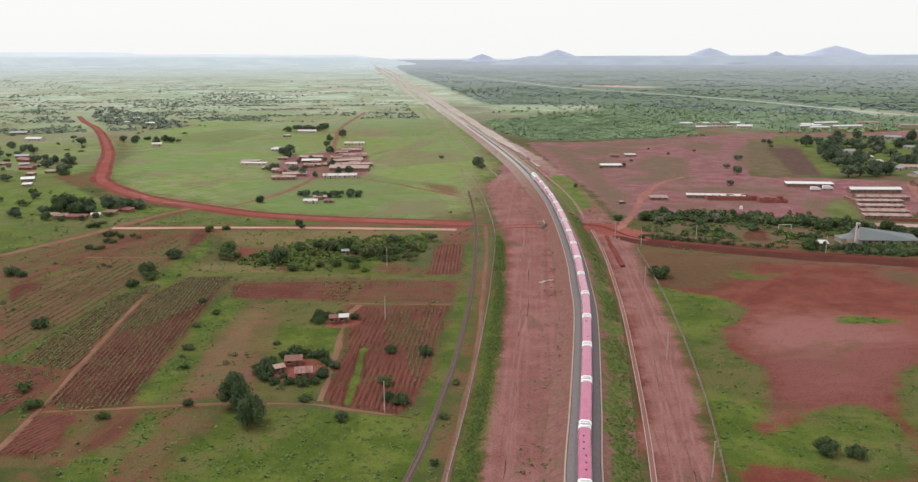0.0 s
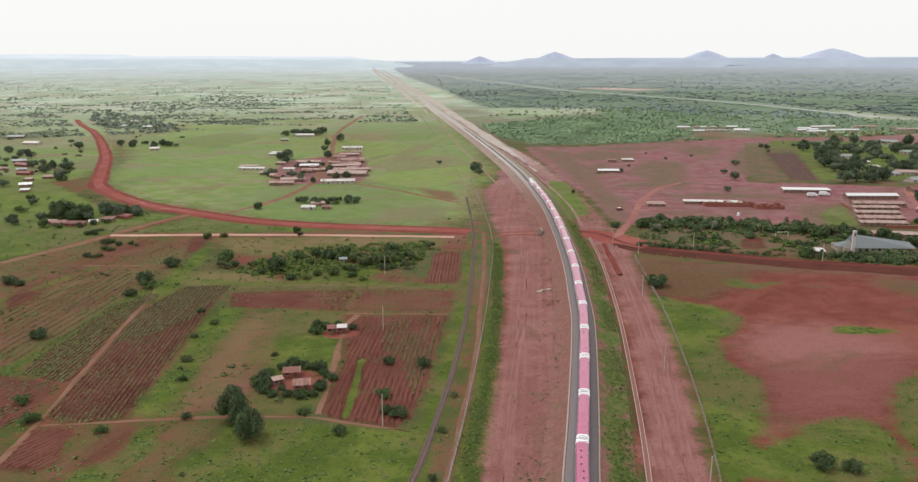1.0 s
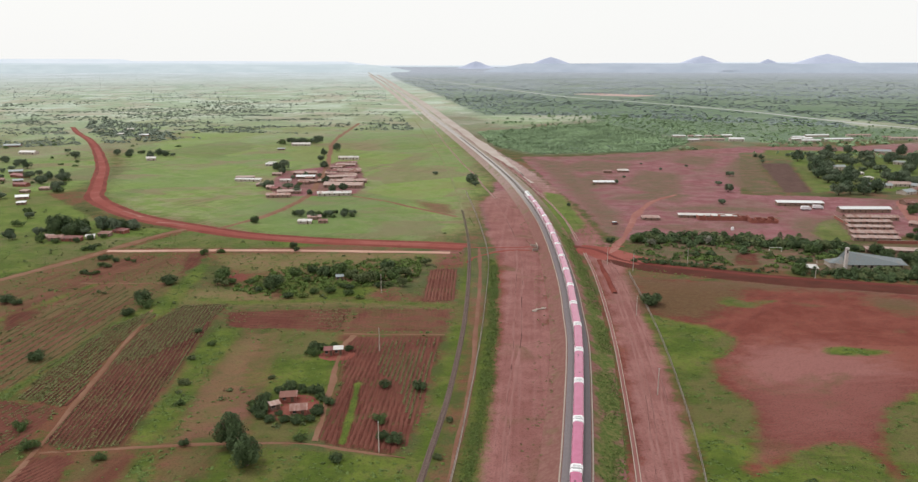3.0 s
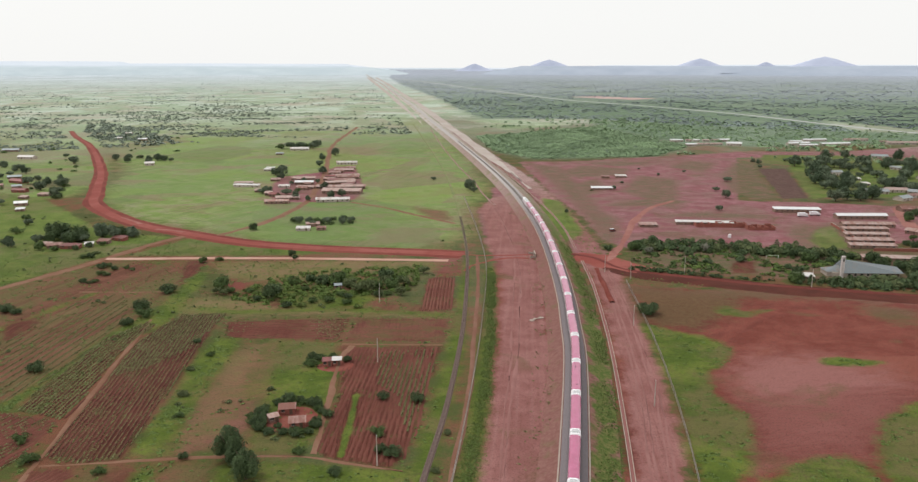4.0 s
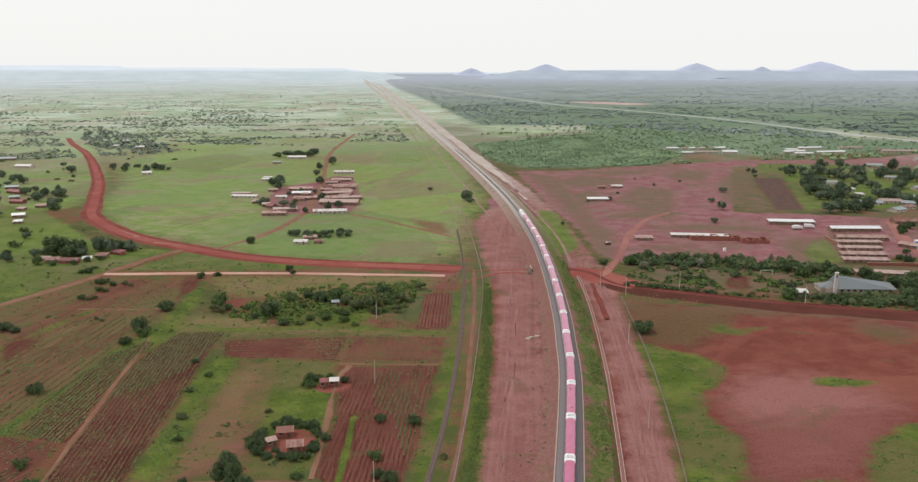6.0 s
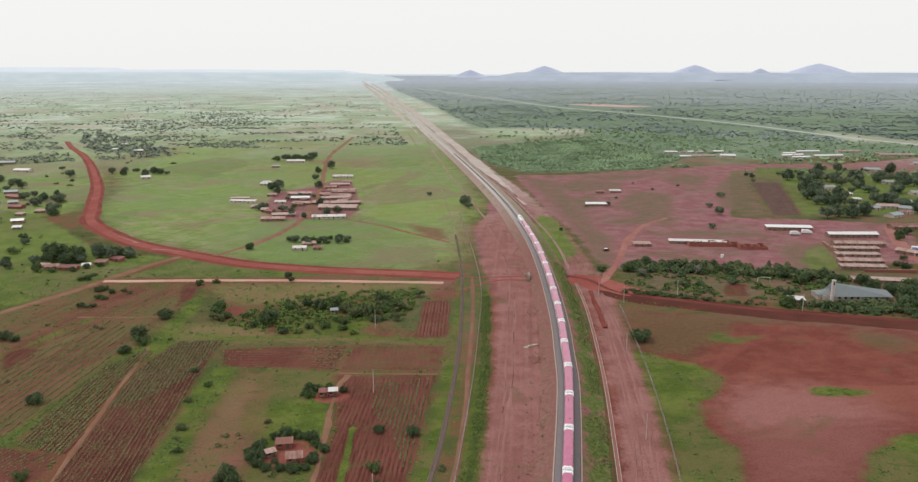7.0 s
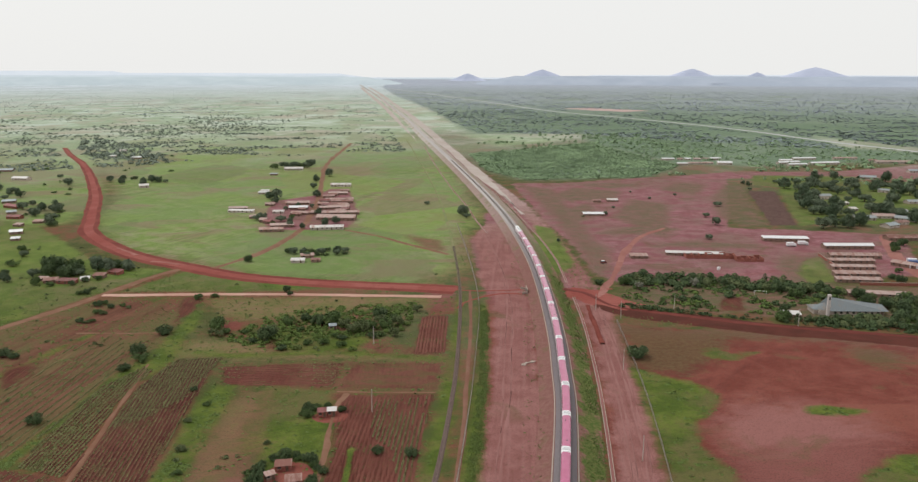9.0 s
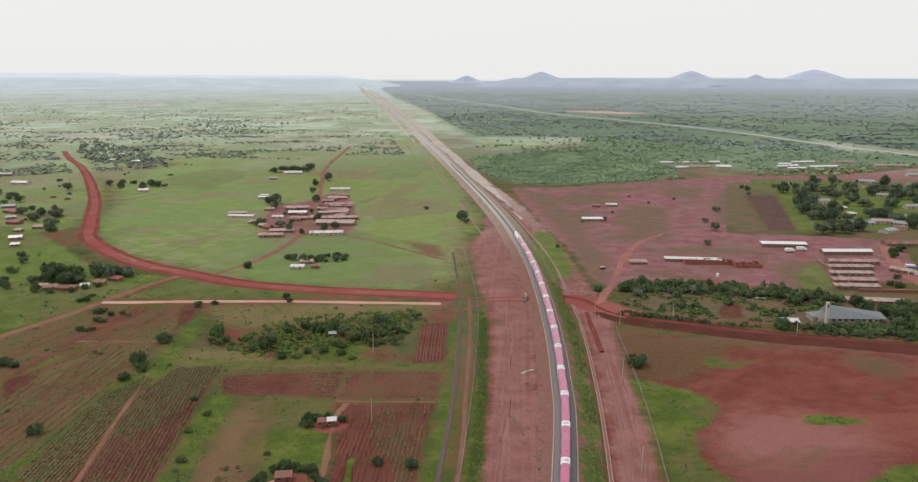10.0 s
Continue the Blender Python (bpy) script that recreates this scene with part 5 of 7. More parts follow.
FIELD_BUSHES = [
    (0, -30, 195, 2.2), (0, -148, 267, 3.4), (0, -198, 336, 4.5), (0, -136, 366, 4.2), (0, -138, 338, 4.6), (1, -134, 329, 4), (0, -137, 318, 3.6),
    (0, -21, 243, 2.6), (0, -10, 241, 2.8), (1, -21, 218, 2.9), (0, -15, 205, 3.1), (0, -19, 207, 2.4), (0, 89, 330, 5.6), (0, 96, 452, 3.4),
    (0, 90, 177, 3.4), (0, 96, 175, 2.6), (1, -42, 207, 2.2), (1, -116, 202, 3.2), (2, -88, 246, 2.4), (2, -93, 268, 2),
]
FIELD_BUSHES += [
    (1, -84, 230, 1.6), (0, -74, 204, 1.8), (2, -60, 250, 1.5), (1, -94, 196, 2.2), (1, -125, 214, 3), 
    (0, -88, 432, 2), (1, -130, 428, 2.4), 
    (0, -5, 172, 1.4), (2, 0, 218, 1.8), (2, -3, 196, 1.6), (0, -100, 296, 2), (1, -90, 282, 1.8),
]
for k, x, y, r in FIELD_BUSHES:
    plant(FINE_BUSHES[k], x, y, r)

rng = np.random.default_rng(21)
THICKET = [(-106, 352), (-92, 392), (-58, 408), (-32, 412), (-14, 415), (-18, 366), (-49, 356), (-74, 342)]
# kind, x, y, crown radius: dark trees, then green and light bushes
THICKET_TREES = [
    (0, -84, 355, 4.2), (0, -83, 365, 3.6), (0, -78, 379, 3.4), (0, -63, 378, 3.8), (0, -56, 379, 4.6), (1, -49, 373, 3.6), (2, -44, 366, 3.8), (2, -39, 364, 4.2),
    (1, -35, 371, 3.6), (0, -32.5, 389, 4.4), (1, -28, 373, 3.8), (1, -22, 376, 3.6), (2, -23, 360, 2.8), (0, -13, 400, 2.8), (2, -31, 381, 3.4), (0, -70, 384, 3.0),
]
THICKET_BUSHES = [
    (0, -74, 342, 2.8), (1, -70, 368, 2.8), (1, -56, 349, 2.8), (1, -47, 346, 2.6), (2, -41.5, 341, 2.4), (1, -63, 349, 3.0), (2, -67.5, 343, 2.8), (0, -33, 358, 2.6),
    (1, -29, 361, 2.6), (2, -17.5, 377, 2.4), (2, -16, 386, 2.2), (2, -60, 360, 2.8), (1, -52, 359, 2.2), (2, -75, 358, 2.6), (0, -48, 356, 2.6), (1, -25, 388, 2.8),
    (2, -92, 362, 2.4), (1, -97, 366, 2.2), (2, -66, 372, 2.4), (1, -40, 380, 2.8), (2, -20, 368, 2.2), (0, -90, 352, 2.4),
]
for i, (k, x, y, r) in enumerate(THICKET_TREES):
    plant(TREES[k if i % 3 == 0 else max(k, 1 + i % 2)], x, y, r, "thicket by the road")
for k, x, y, r in THICKET_BUSHES:
    plant(FINE_BUSHES[k] if k < 2 else BUSHES[2], x, y, r, "thicket by the road")
for k, x, y, r in ((2, -112, 363, 2.6), (2, -108, 361, 2.4), (1, -106, 365, 2.4), (2, -113, 372, 2.8), (1, -138, 424, 2.6)):
    plant(TREES[k], x, y, r, "thin trees beside bare ground")
# shrubs on the old brown plots
for k, x, y, r in ((0, -189, 412, 3.2), (1, -187, 416, 2.8), (0, -181, 409, 2.4), (1, -175, 411, 2.2), (2, -171, 408, 2.0), (1, -184, 399, 2.6), (2, -180, 397, 2.2),
                   (0, -186, 384, 2.4), (2, -182, 382, 2.4), (1, -180, 384, 2.0), (0, -135.5, 364, 2.6), (0, -206, 436, 3.0), (1, -210, 435, 2.6), (2, -207, 445, 2.4),
                   (2, -160, 348, 1.6), (2, -164, 351, 1.8), (0, -192, 333, 2.8)):
    plant(FINE_BUSHES[k], x, y, r, "shrubs on the old plots")
for x, y, r in ((-55, 239, 2.0), (-51.5, 240.5, 2.2), (-48, 240.5, 2.1), (-44.5, 239, 2.0), (-41.5, 236.5, 1.7), (-58, 235, 1.8), (-39.5, 232, 1.6), (-59, 229, 1.6), (-57, 222.5, 1.6),
                (-53.5, 219.5, 1.6), (-49.5, 218, 1.7), (-45.5, 217, 1.8), (-41.5, 218.5, 1.7), (-39.5, 223, 1.5), (-51.5, 222.5, 1.5)):
    plant(FINE_BUSHES[0], x, y, r, "hedge round a homestead")
for cx, cy, rr, n in ((-49.0, 228.5, 10.0, 26), (-43.5, 273, 6.5, 12)):
    for i in range(n):
        a = rng.uniform(0.3, 3.6) if n < 15 else rng.uniform(-0.6, 5.2)
        plant(FINE_BUSHES[i % 2] if i % 6 else TREES[0], cx + math.cos(a) * rr * rng.uniform(0.9, 1.25), cy + math.sin(a) * rr * rng.uniform(0.95, 1.15), rng.uniform(1.5, 2.5), "hedge round a homestead")
for k, x, y, r in ((0, 249, 393, 4.2), (1, 252, 384, 3.6), (0, 186, 397, 3.2), (1, 239, 376, 2.5), (0, 230, 375, 2.2), (1, 243, 379, 2.8), (1, 222, 375, 1.8), (1, 200, 378, 2.0), (0, 244, 401, 4.0), (0, 236, 405, 3.6)):
    plant(TREES[k], x, y, r, "trees round the church")
for k, x, y, r in ((0, -170, 782, 6.5), (1, -177, 781, 5.0), (1, -131, 795, 5.0), (0, -145, 856, 4.6), (0, -142, 958, 6.0), (1, -150, 911, 4.2)):
    plant(FAR_TREES[2 * k], x, y, r, "village trees")
SCRUB = [(110, 448), (103, 420), (128, 404), (164, 388), (218, 372), (300, 348), (360, 332), (352, 420), (260, 420), (235, 420), (205, 436), (157, 442)]
SCRUB_TOP = [(112, 453), (157, 441), (201, 436), (235, 424), (240, 436), (211, 458), (162, 466), (118, 474)]
SCRUB_EAST = [(196, 374), (240, 366), (330, 342), (360, 335), (352, 425), (258, 414), (244, 404), (240, 384), (206, 383)]


def off_yards(p):
    return ~((p[:, 0] > 181) & (p[:, 0] < 244) & (p[:, 1] > 381) & (p[:, 1] < 405)) & ~((p[:, 0] > 149) & (p[:, 0] < 174) & (p[:, 1] > 397) & (p[:, 1] < 424)) & ~((p[:, 0] > 178) & (p[:, 0] < 196) & (p[:, 1] > 416) & (p[:, 1] < 432))


TOWN_TREES = [(330, 640), (372, 830), (420, 900), (640, 900), (560, 700), (480, 600), (400, 610)]
for x, y in scatter(TOWN_TREES, 78, rng, 6):
    plant(FAR_TREES[int(rng.integers(0, 3))], x, y, rng.uniform(3.5, 7.5), "trees round the eastern houses")
for i, (x, y) in enumerate(((387, 849), (394, 829), (386, 792), (430, 864), (369, 750), (361, 712), (352, 677), (371, 680), (388, 742), (385, 722), (438, 791), (428, 757), (486, 838), (453, 752),
                            (356, 634), (346, 633), (331, 627), (318, 620), (509, 838), (471, 864), (533, 902), (479, 920), (458, 920), (418, 680), (340, 622), (364, 648), (405, 690))):
    plant(FAR_TREES[(2, 0, 2, 1)[i % 4]], x, y, rng.uniform(5.0, 7.6), "trees round the eastern houses")
for i, (x, y) in enumerate(((283, 462), (283, 452), (297, 478), (253, 409), (249, 396), (241, 379), (266, 418), (272, 412), (334, 546), (346, 556), (329, 536), (245, 418), (239, 421),
                            (209, 427), (203, 421), (214, 429), (229, 426), (200, 434), (178, 381), (262, 400), (258, 390), (276, 400))):
    plant(TREES[(0, 0, 1, 2)[i % 4]], x, y, rng.uniform(2.6, 4.2), "trees round the church")
for i, (x, y) in enumerate(((342, 835), (354, 868), (395, 892), (353, 884))):
    plant(FAR_TREES[(1, 2)[i % 2]], x, y, rng.uniform(2.4, 3.8), "bushes on bare ground")
TREE_GROUPS = [
    ([(-262, 470), (-245, 500), (-205, 505), (-200, 480), (-225, 458), (-255, 450)], 22, 2.5, 4.6, "trees round the red houses"),
    ([(-500, 860), (-431, 800), (-351, 712), (-324, 655), (-340, 600), (-400, 600), (-480, 720)], 66, 2.5, 5.6, "trees round the western hamlet"),
    ([(-170, 760), (-140, 790), (-90, 760), (-75, 640), (-130, 620), (-165, 640)], 16, 2.5, 4.6, "village trees"),
    ([(-112, 540), (-70, 545), (-66, 532), (-96, 526)], 16, 2.2, 3.6, "trees by a small house"),
    ([(-235, 1040), (-180, 1075), (-170, 1050), (-225, 1035)], 9, 5, 7.5, "trees by the long house"),
]
TREE_GROUPS += [
    ([(-260, 360), (-240, 500), (-300, 560), (-420, 560), (-420, 420), (-330, 330)], 40, 2.2, 4.6, "trees on the western pasture"),
    ([(-360, 880), (-430, 930), (-330, 930), (-310, 890)], 12, 3.5, 5.5, "trees by a white house"),
    ([(70, 500), (130, 800), (230, 930), (320, 940), (230, 640), (130, 640)], 7, 1.4, 2.4, "bushes on bare ground"),
]
HAMLET_HOUSES = [(-410, 731), (-378, 675), (-346, 654), (-341, 609), (-328, 584), (-416, 705), (-395, 700), (-430, 760), (-240, 462), (-229, 460), (-209, 480), (-217, 472)]
for outline, n, lo, hi, g in TREE_GROUPS:
    for x, y in scatter(outline, n, rng, 4):
        if near_line(np.array([[x, y]]), RED, 16)[0] > 0 or any(abs(x - a) < 11 and -34 < y - b < 7 for a, b in HAMLET_HOUSES):
            continue
        plant(FAR_TREES[int(rng.integers(0, 3))] if rng.random() < 0.7 else BUSHES[int(rng.integers(0, 2))], x, y, rng.uniform(lo, hi), g)


def stuff(name, flat, radii, heights, count, size, material, label, category, seed, z=0.0, up=0.0):
    g = np.random.default_rng(seed)
    p = warp(flat, z)
    k = np.hypot(p[:, 0], p[:, 1]) / np.maximum(np.hypot(flat[:, 0], flat[:, 1]), 1e-6)
    v, f = cards(p, radii * k, heights * k, count, size, g, up=up)
    tagged(new(name, quads_mesh(name, v, f, material)), label, category, kind="stuff")


def clear_of(p, lines, gap):
    ok = np.ones(len(p), bool)
    for pts, half in lines:
        ok &= near_line(p, pts, half + gap) < 0
    return ok


LINES = [(RED, 11), (PALE, 4), (BRANCH, 3), (RED_RIGHT, 8), (RED_NORTH, 4), (VILLAGE_PATH, 4), (SIDE_PATH, 2), (FIELD_PATH, 1.5), (YARD_PATH, 1), (HOUSE_PATH, 1.5),
         (OLD_RAIL, 2.5), (OLD_PATH, 1.5), (RAIL, 15), (FAR_ROAD, 12), (STRIP_EAST, 9), (STRIP_WEST, 9)]


def fan(count, near, far, left, right, rng, crowd=0.9):
    """Plan points spread evenly over the view: bearings and distances, gathered in loose groups."""
    d = 1 / rng.uniform(1 / far, 1 / near, count)
    b = np.radians(rng.uniform(left, right, count))
    p = np.column_stack((np.sin(b) * d, np.cos(b) * d))
    keep = np.array([1.1 * noise.noise((x * 0.0026, y * 0.003, 3.0)) + 1.2 * noise.noise((x * 0.007, y * 0.016, 7.0)) for x, y in p]) > rng.uniform(-crowd, 0.6, count)
    return p[keep]


rng = np.random.default_rng(31)
p = np.vstack((scatter(SCRUB, 640, rng), scatter(SCRUB_TOP, 130, rng)))
p = p[off_yards(p)]
q = np.vstack((scatter(SCRUB_TOP, 105, rng, 2.6), scatter(SCRUB_EAST, 300, rng, 2.2), scatter(SCRUB, 46, rng, 5.0)))
q = q[off_yards(q)]
half = rng.random(len(q)) < 0.65
for m, leaf, text, sd in ((half, LEAF[0], "dark green small trees above the east road", 13), (~half, LEAF[2], "olive green small trees above the east road", 17)):
    stuff("scrub_trees", q[m], rng.uniform(1.5, 3.9, m.sum()), rng.uniform(2.0, 5.2, m.sum()), 240, 0.13, leaf, text, "scrub", sd, up=0.5)
pale = rng.random(len(p)) < 0.45
stuff("scrub_weeds", p[pale] + 1.5, rng.uniform(1.0, 3.2, pale.sum()), rng.uniform(0.6, 1.6, pale.sum()), 60, 0.17, WEED, "light green undergrowth in the scrub", "scrub", 20, up=0.6)
stuff("scrub_bushes", p[~pale], rng.uniform(0.9, 2.6, (~pale).sum()), rng.uniform(0.8, 2.4, (~pale).sum()), 60, 0.17, LEAF[1], "mid green scrub above the east road", "scrub", 9)
line = smooth([(176, 384), (218, 371.5), (300, 348), (360, 332)], 2.2)
p = line + rng.normal(0, 1.2, line.shape)
stuff("church_hedge", p, rng.uniform(1.3, 2.9, len(p)), rng.uniform(1.6, 3.8, len(p)), 150, 0.13, LEAF[0], "tall dark green hedge before the church", "hedge", 31)
line = smooth([(99, 408), (127, 396), (164, 382), (218, 366), (300, 343), (360, 327)], 1.3)
p = line + rng.normal(0, 1.3, line.shape)
p = p[np.array([noise.noise((x * 0.07, y * 0.07, 11.0)) for x, y in p]) > rng.uniform(-0.7, 0.3, len(p))]
stuff("road_hedge", p, rng.uniform(0.8, 2.3, len(p)), rng.uniform(0.8, 2.4, len(p)), 60, 0.17, LEAF[0], "dark green hedge along the east road", "hedge", 10)
p = fan(42000, 1150, 18000, -42, 4.5, rng, 0.12)
near_few = fan(300, 640, 1300, -40, 4.5, rng, 0.6)
near_few = near_few[(near_few[:, 0] < -330) & clear_of(near_few, LINES, 6)]
stuff("pasture_bushes", near_few, rng.uniform(1.5, 4.0, len(near_few)), rng.uniform(1.2, 3.2, len(near_few)), 60, 0.22, LEAF[1], "green bushes dotted over the western pasture", "bushes", 18, up=0.4)
for o in ([(-120, 480), (-230, 560), (-290, 720), (-260, 900), (-180, 900), (-60, 1250), (-15, 900), (0, 600), (-10, 460)],):
    p = p[inside(p, o) < 0]
p = p[clear_of(p, LINES, 4) & (p[:, 0] < np.interp(p[:, 1], [500, 1100, 1600, 5200, 9000], [0, -40, -100, -500, -950]))]
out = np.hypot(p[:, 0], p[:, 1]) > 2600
for m, leaf, text, sd in ((~out, FAR_LEAF, "scattered dark green trees on the western plain", 1), (out, HAZY_FAR_LEAF, "scattered trees on the far western plain", 19)):
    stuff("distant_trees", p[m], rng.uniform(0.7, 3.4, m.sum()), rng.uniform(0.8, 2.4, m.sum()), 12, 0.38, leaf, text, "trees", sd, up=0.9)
HAMLET = [(-716, 1564), (-497, 1322), (-392, 1106), (-420, 1071), (-544, 1184), (-652, 1375)]
p = scatter(HAMLET, 210, rng)
stuff("hamlet_trees", p, rng.uniform(2.0, 5.0, len(p)), rng.uniform(2.2, 5, len(p)), 24, 0.3, FAR_LEAF, "dark green trees round a distant hamlet", "trees", 2, up=0.7)
p = scatter(WOODS[0], 4200, rng)
stuff("near_wood", p, rng.uniform(1.5, 4.4, len(p)), rng.uniform(1.0, 3.0, len(p)), 30, 0.22, BUSHLAND, "dense green bushland beyond the bare ground", "woodland", 3, up=2.6)
p = fan(30000, 1450, 24000, -3.5, 42, rng, 0.6)
p = p[((inside(p, WOODS[1]) > 0) | (inside(p, WOODS[3]) > 0)) & clear_of(p, [(FAR_ROAD, 30), (RAIL, 50)], 4) & (inside(p, CLEARING) < 0)]
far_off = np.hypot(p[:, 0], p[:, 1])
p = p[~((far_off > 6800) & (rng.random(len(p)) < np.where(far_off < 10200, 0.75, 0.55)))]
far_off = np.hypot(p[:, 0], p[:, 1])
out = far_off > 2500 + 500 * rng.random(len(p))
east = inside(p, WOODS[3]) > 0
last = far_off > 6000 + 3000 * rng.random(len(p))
# Farther belts take leaf colours with more haze painted in.
for m, leaf, text, sd in ((~out & ~east, MID_WOOD, "wide green bushland before the highway", 21), (~out & east, EAST_WOOD, "dark blue-green woodland beyond the highway", 35), (out & ~last, HAZY_FAR_WOOD, "wide dark bushland reaching to the hills", 4),
                          (last, HAZY_RIM_WOOD, "bushland at the foot of the hills, painted pale blue-grey with haze", 33)):
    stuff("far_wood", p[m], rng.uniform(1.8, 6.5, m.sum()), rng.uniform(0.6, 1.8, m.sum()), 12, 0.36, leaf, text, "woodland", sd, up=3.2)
p = scatter(WOODS[2], 900, rng)
p = p[clear_of(p, [(FAR_ROAD, 12)], 4) & ~((p[:, 1] < 1175) & (np.abs(p[:, 0] - 370) < 60)) & ~((p[:, 1] < 1175) & (p[:, 0] > 480))]
stuff("compound_wood", p, rng.uniform(1.5, 4.6, len(p)), rng.uniform(1.0, 3.2, len(p)), 24, 0.25, BUSHLAND, "green bushland behind the far compound", "woodland", 29, up=2.4)
p = fan(2400, 1000, 1700, 2, 42, rng, 0.3)
p = p[clear_of(p, [(FAR_ROAD, 12), (RAIL, 30)], 4) & (inside(p, BARE[1]) < 0)]
stuff("plain_bushes", p, rng.uniform(1.8, 4.6, len(p)), rng.uniform(1.5, 4, len(p)), 14, 0.36, BUSHLAND, "green bushes on the plain before the woods", "bushes", 5, up=0.5)

p = scatter(THICKET, 520, rng)
stuff("thicket_weeds", p, rng.uniform(0.8, 2.0, len(p)), rng.uniform(0.5, 1.5, len(p)), 26, 0.24, WEED, "light green undergrowth of the thicket", "undergrowth", 12, up=0.5)
# weeds, tufts and rough grass near the line
p = np.column_stack((rng.uniform(-260, 130, 26000), rng.uniform(140, 560, 26000)))
keep = clear_of(p, LINES, 0.5)
for o in BARE[:3]:
    keep &= inside(p, o) < rng.uniform(-6, 0.5, len(p))
for o in PLOUGHED + MEADOW[:1]:
    keep &= inside(p, o) < 0.5
keep &= np.array([noise.noise((x * 0.02, y * 0.02, 1.0)) + noise.noise((x * 0.11, y * 0.11, 5.0)) for x, y in p]) > rng.uniform(-0.7, 0.6, len(p))
p = p[keep]
stuff("rough_grass", p, rng.uniform(0.25, 0.9, len(p)), rng.uniform(0.1, 0.32, len(p)), 7, 0.38, WEED, "tufts of rough green grass and weeds", "grass", 6, up=2.2)
p = np.column_stack((rng.uniform(-300, 20, 1500), rng.uniform(150, 600, 1500)))
keep = clear_of(p, LINES, 2)
for o in BARE[:3] + PLOUGHED + MEADOW[:1]:
    keep &= inside(p, o) < -0.5
keep &= np.array([noise.noise((x * 0.03, y * 0.03, 9.0)) for x, y in p]) > rng.uniform(-0.1, 0.7, len(p))
p = p[keep]
stuff("low_shrubs", p, rng.uniform(0.5, 1.5, len(p)), rng.uniform(0.4, 1.3, len(p)), 40, 0.18, LEAF[2], "low olive green shrubs among the pasture", "shrubs", 14)
spots = []
for o, count in ((LUSH[0], 700), (LUSH[1], 150), (LUSH[3], 40)):
    spots.append(scatter(o, count, rng))
for o in LUSH[6:10]:
    spots.append(scatter(o, 420, rng))
p = np.vstack(spots)
p = p[clear_of(p, LINES, 0.3) & (np.array([noise.noise((x * 0.05, y * 0.16, 14.0)) + 0.6 * noise.noise((x * 0.2, y * 0.5, 3.0)) for x, y in p]) > rng.uniform(-0.35, 0.5, len(p)))]
stuff("lawn_tufts", p, rng.uniform(0.4, 1.5, len(p)), rng.uniform(0.06, 0.22, len(p)), 18, 0.17, WEED, "tufts of long green grass on the lawns", "grass", 27, up=2.2)
ys = rng.uniform(120, 470, 9000)
ys = ys[np.array([noise.noise((0.0, y * 0.04, 2.0)) for y in ys]) > rng.uniform(-0.5, 0.35, len(ys))]
off = 4.8 + 8.7 * rng.beta(2.6, 1.5, len(ys))
rn = normals(rail_line)
p = np.column_stack([np.interp(ys, rail_line[:, 1], rail_line[:, i] ) + np.interp(ys, rail_line[:, 1], rn[:, i]) * off for i in (0, 1)])
z = np.interp(off, [4.3, 8.5, 13.0], [3.1, 1.2, 0.0]) - 0.05
stuff("slope_weeds", p, rng.uniform(0.12, 0.5, len(p)), rng.uniform(0.1, 0.35, len(p)), 6, 0.36, WEED, "dense green weeds on the embankment flank", "weeds", 7, z, up=0.8)
line = smooth([(1, 150), (7.5, 210), (12, 245), (15.5, 280), (19, 326), (24, 412)], 2)
at = rng.integers(0, len(line), 14000)
p = line[at] + rng.normal(0, 1, (14000, 2)) * np.array((1.25, 1.2))
p = p[np.array([noise.noise((x * 0.05, y * 0.05, 4.0)) + noise.noise((x * 0.3, y * 0.2, 6.0)) for x, y in p]) > rng.uniform(-0.9, 0.4, len(p))]
stuff("fence_weeds", p, rng.uniform(0.1, 0.4, len(p)), rng.uniform(0.1, 0.42, len(p)), 6, 0.36, WEED, "strip of tall green weeds along the fence", "weeds", 8, up=0.7)


ys = rng.uniform(150, 620, 1500)
ys = ys[np.array([noise.noise((1.0, y * 0.05, 8.0)) for y in ys]) > rng.uniform(-0.2, 0.6, len(ys))]
off = -rng.uniform(7.5, 15.5, len(ys))
p = np.column_stack([np.interp(ys, rail_line[:, 1], rail_line[:, i]) + np.interp(ys, rail_line[:, 1], rn[:, i]) * off for i in (0, 1)])
z = np.interp(-off, [4.3, 7.5, 10.0], [3.1, 1.1, 0.0])
stuff("strip_tufts", p, rng.uniform(0.15, 0.7, len(p)), rng.uniform(0.08, 0.25, len(p)), 9, 0.3, DRY_GRASS, "dry grass tufts at the embankment foot", "grass", 30, z, up=0.8)


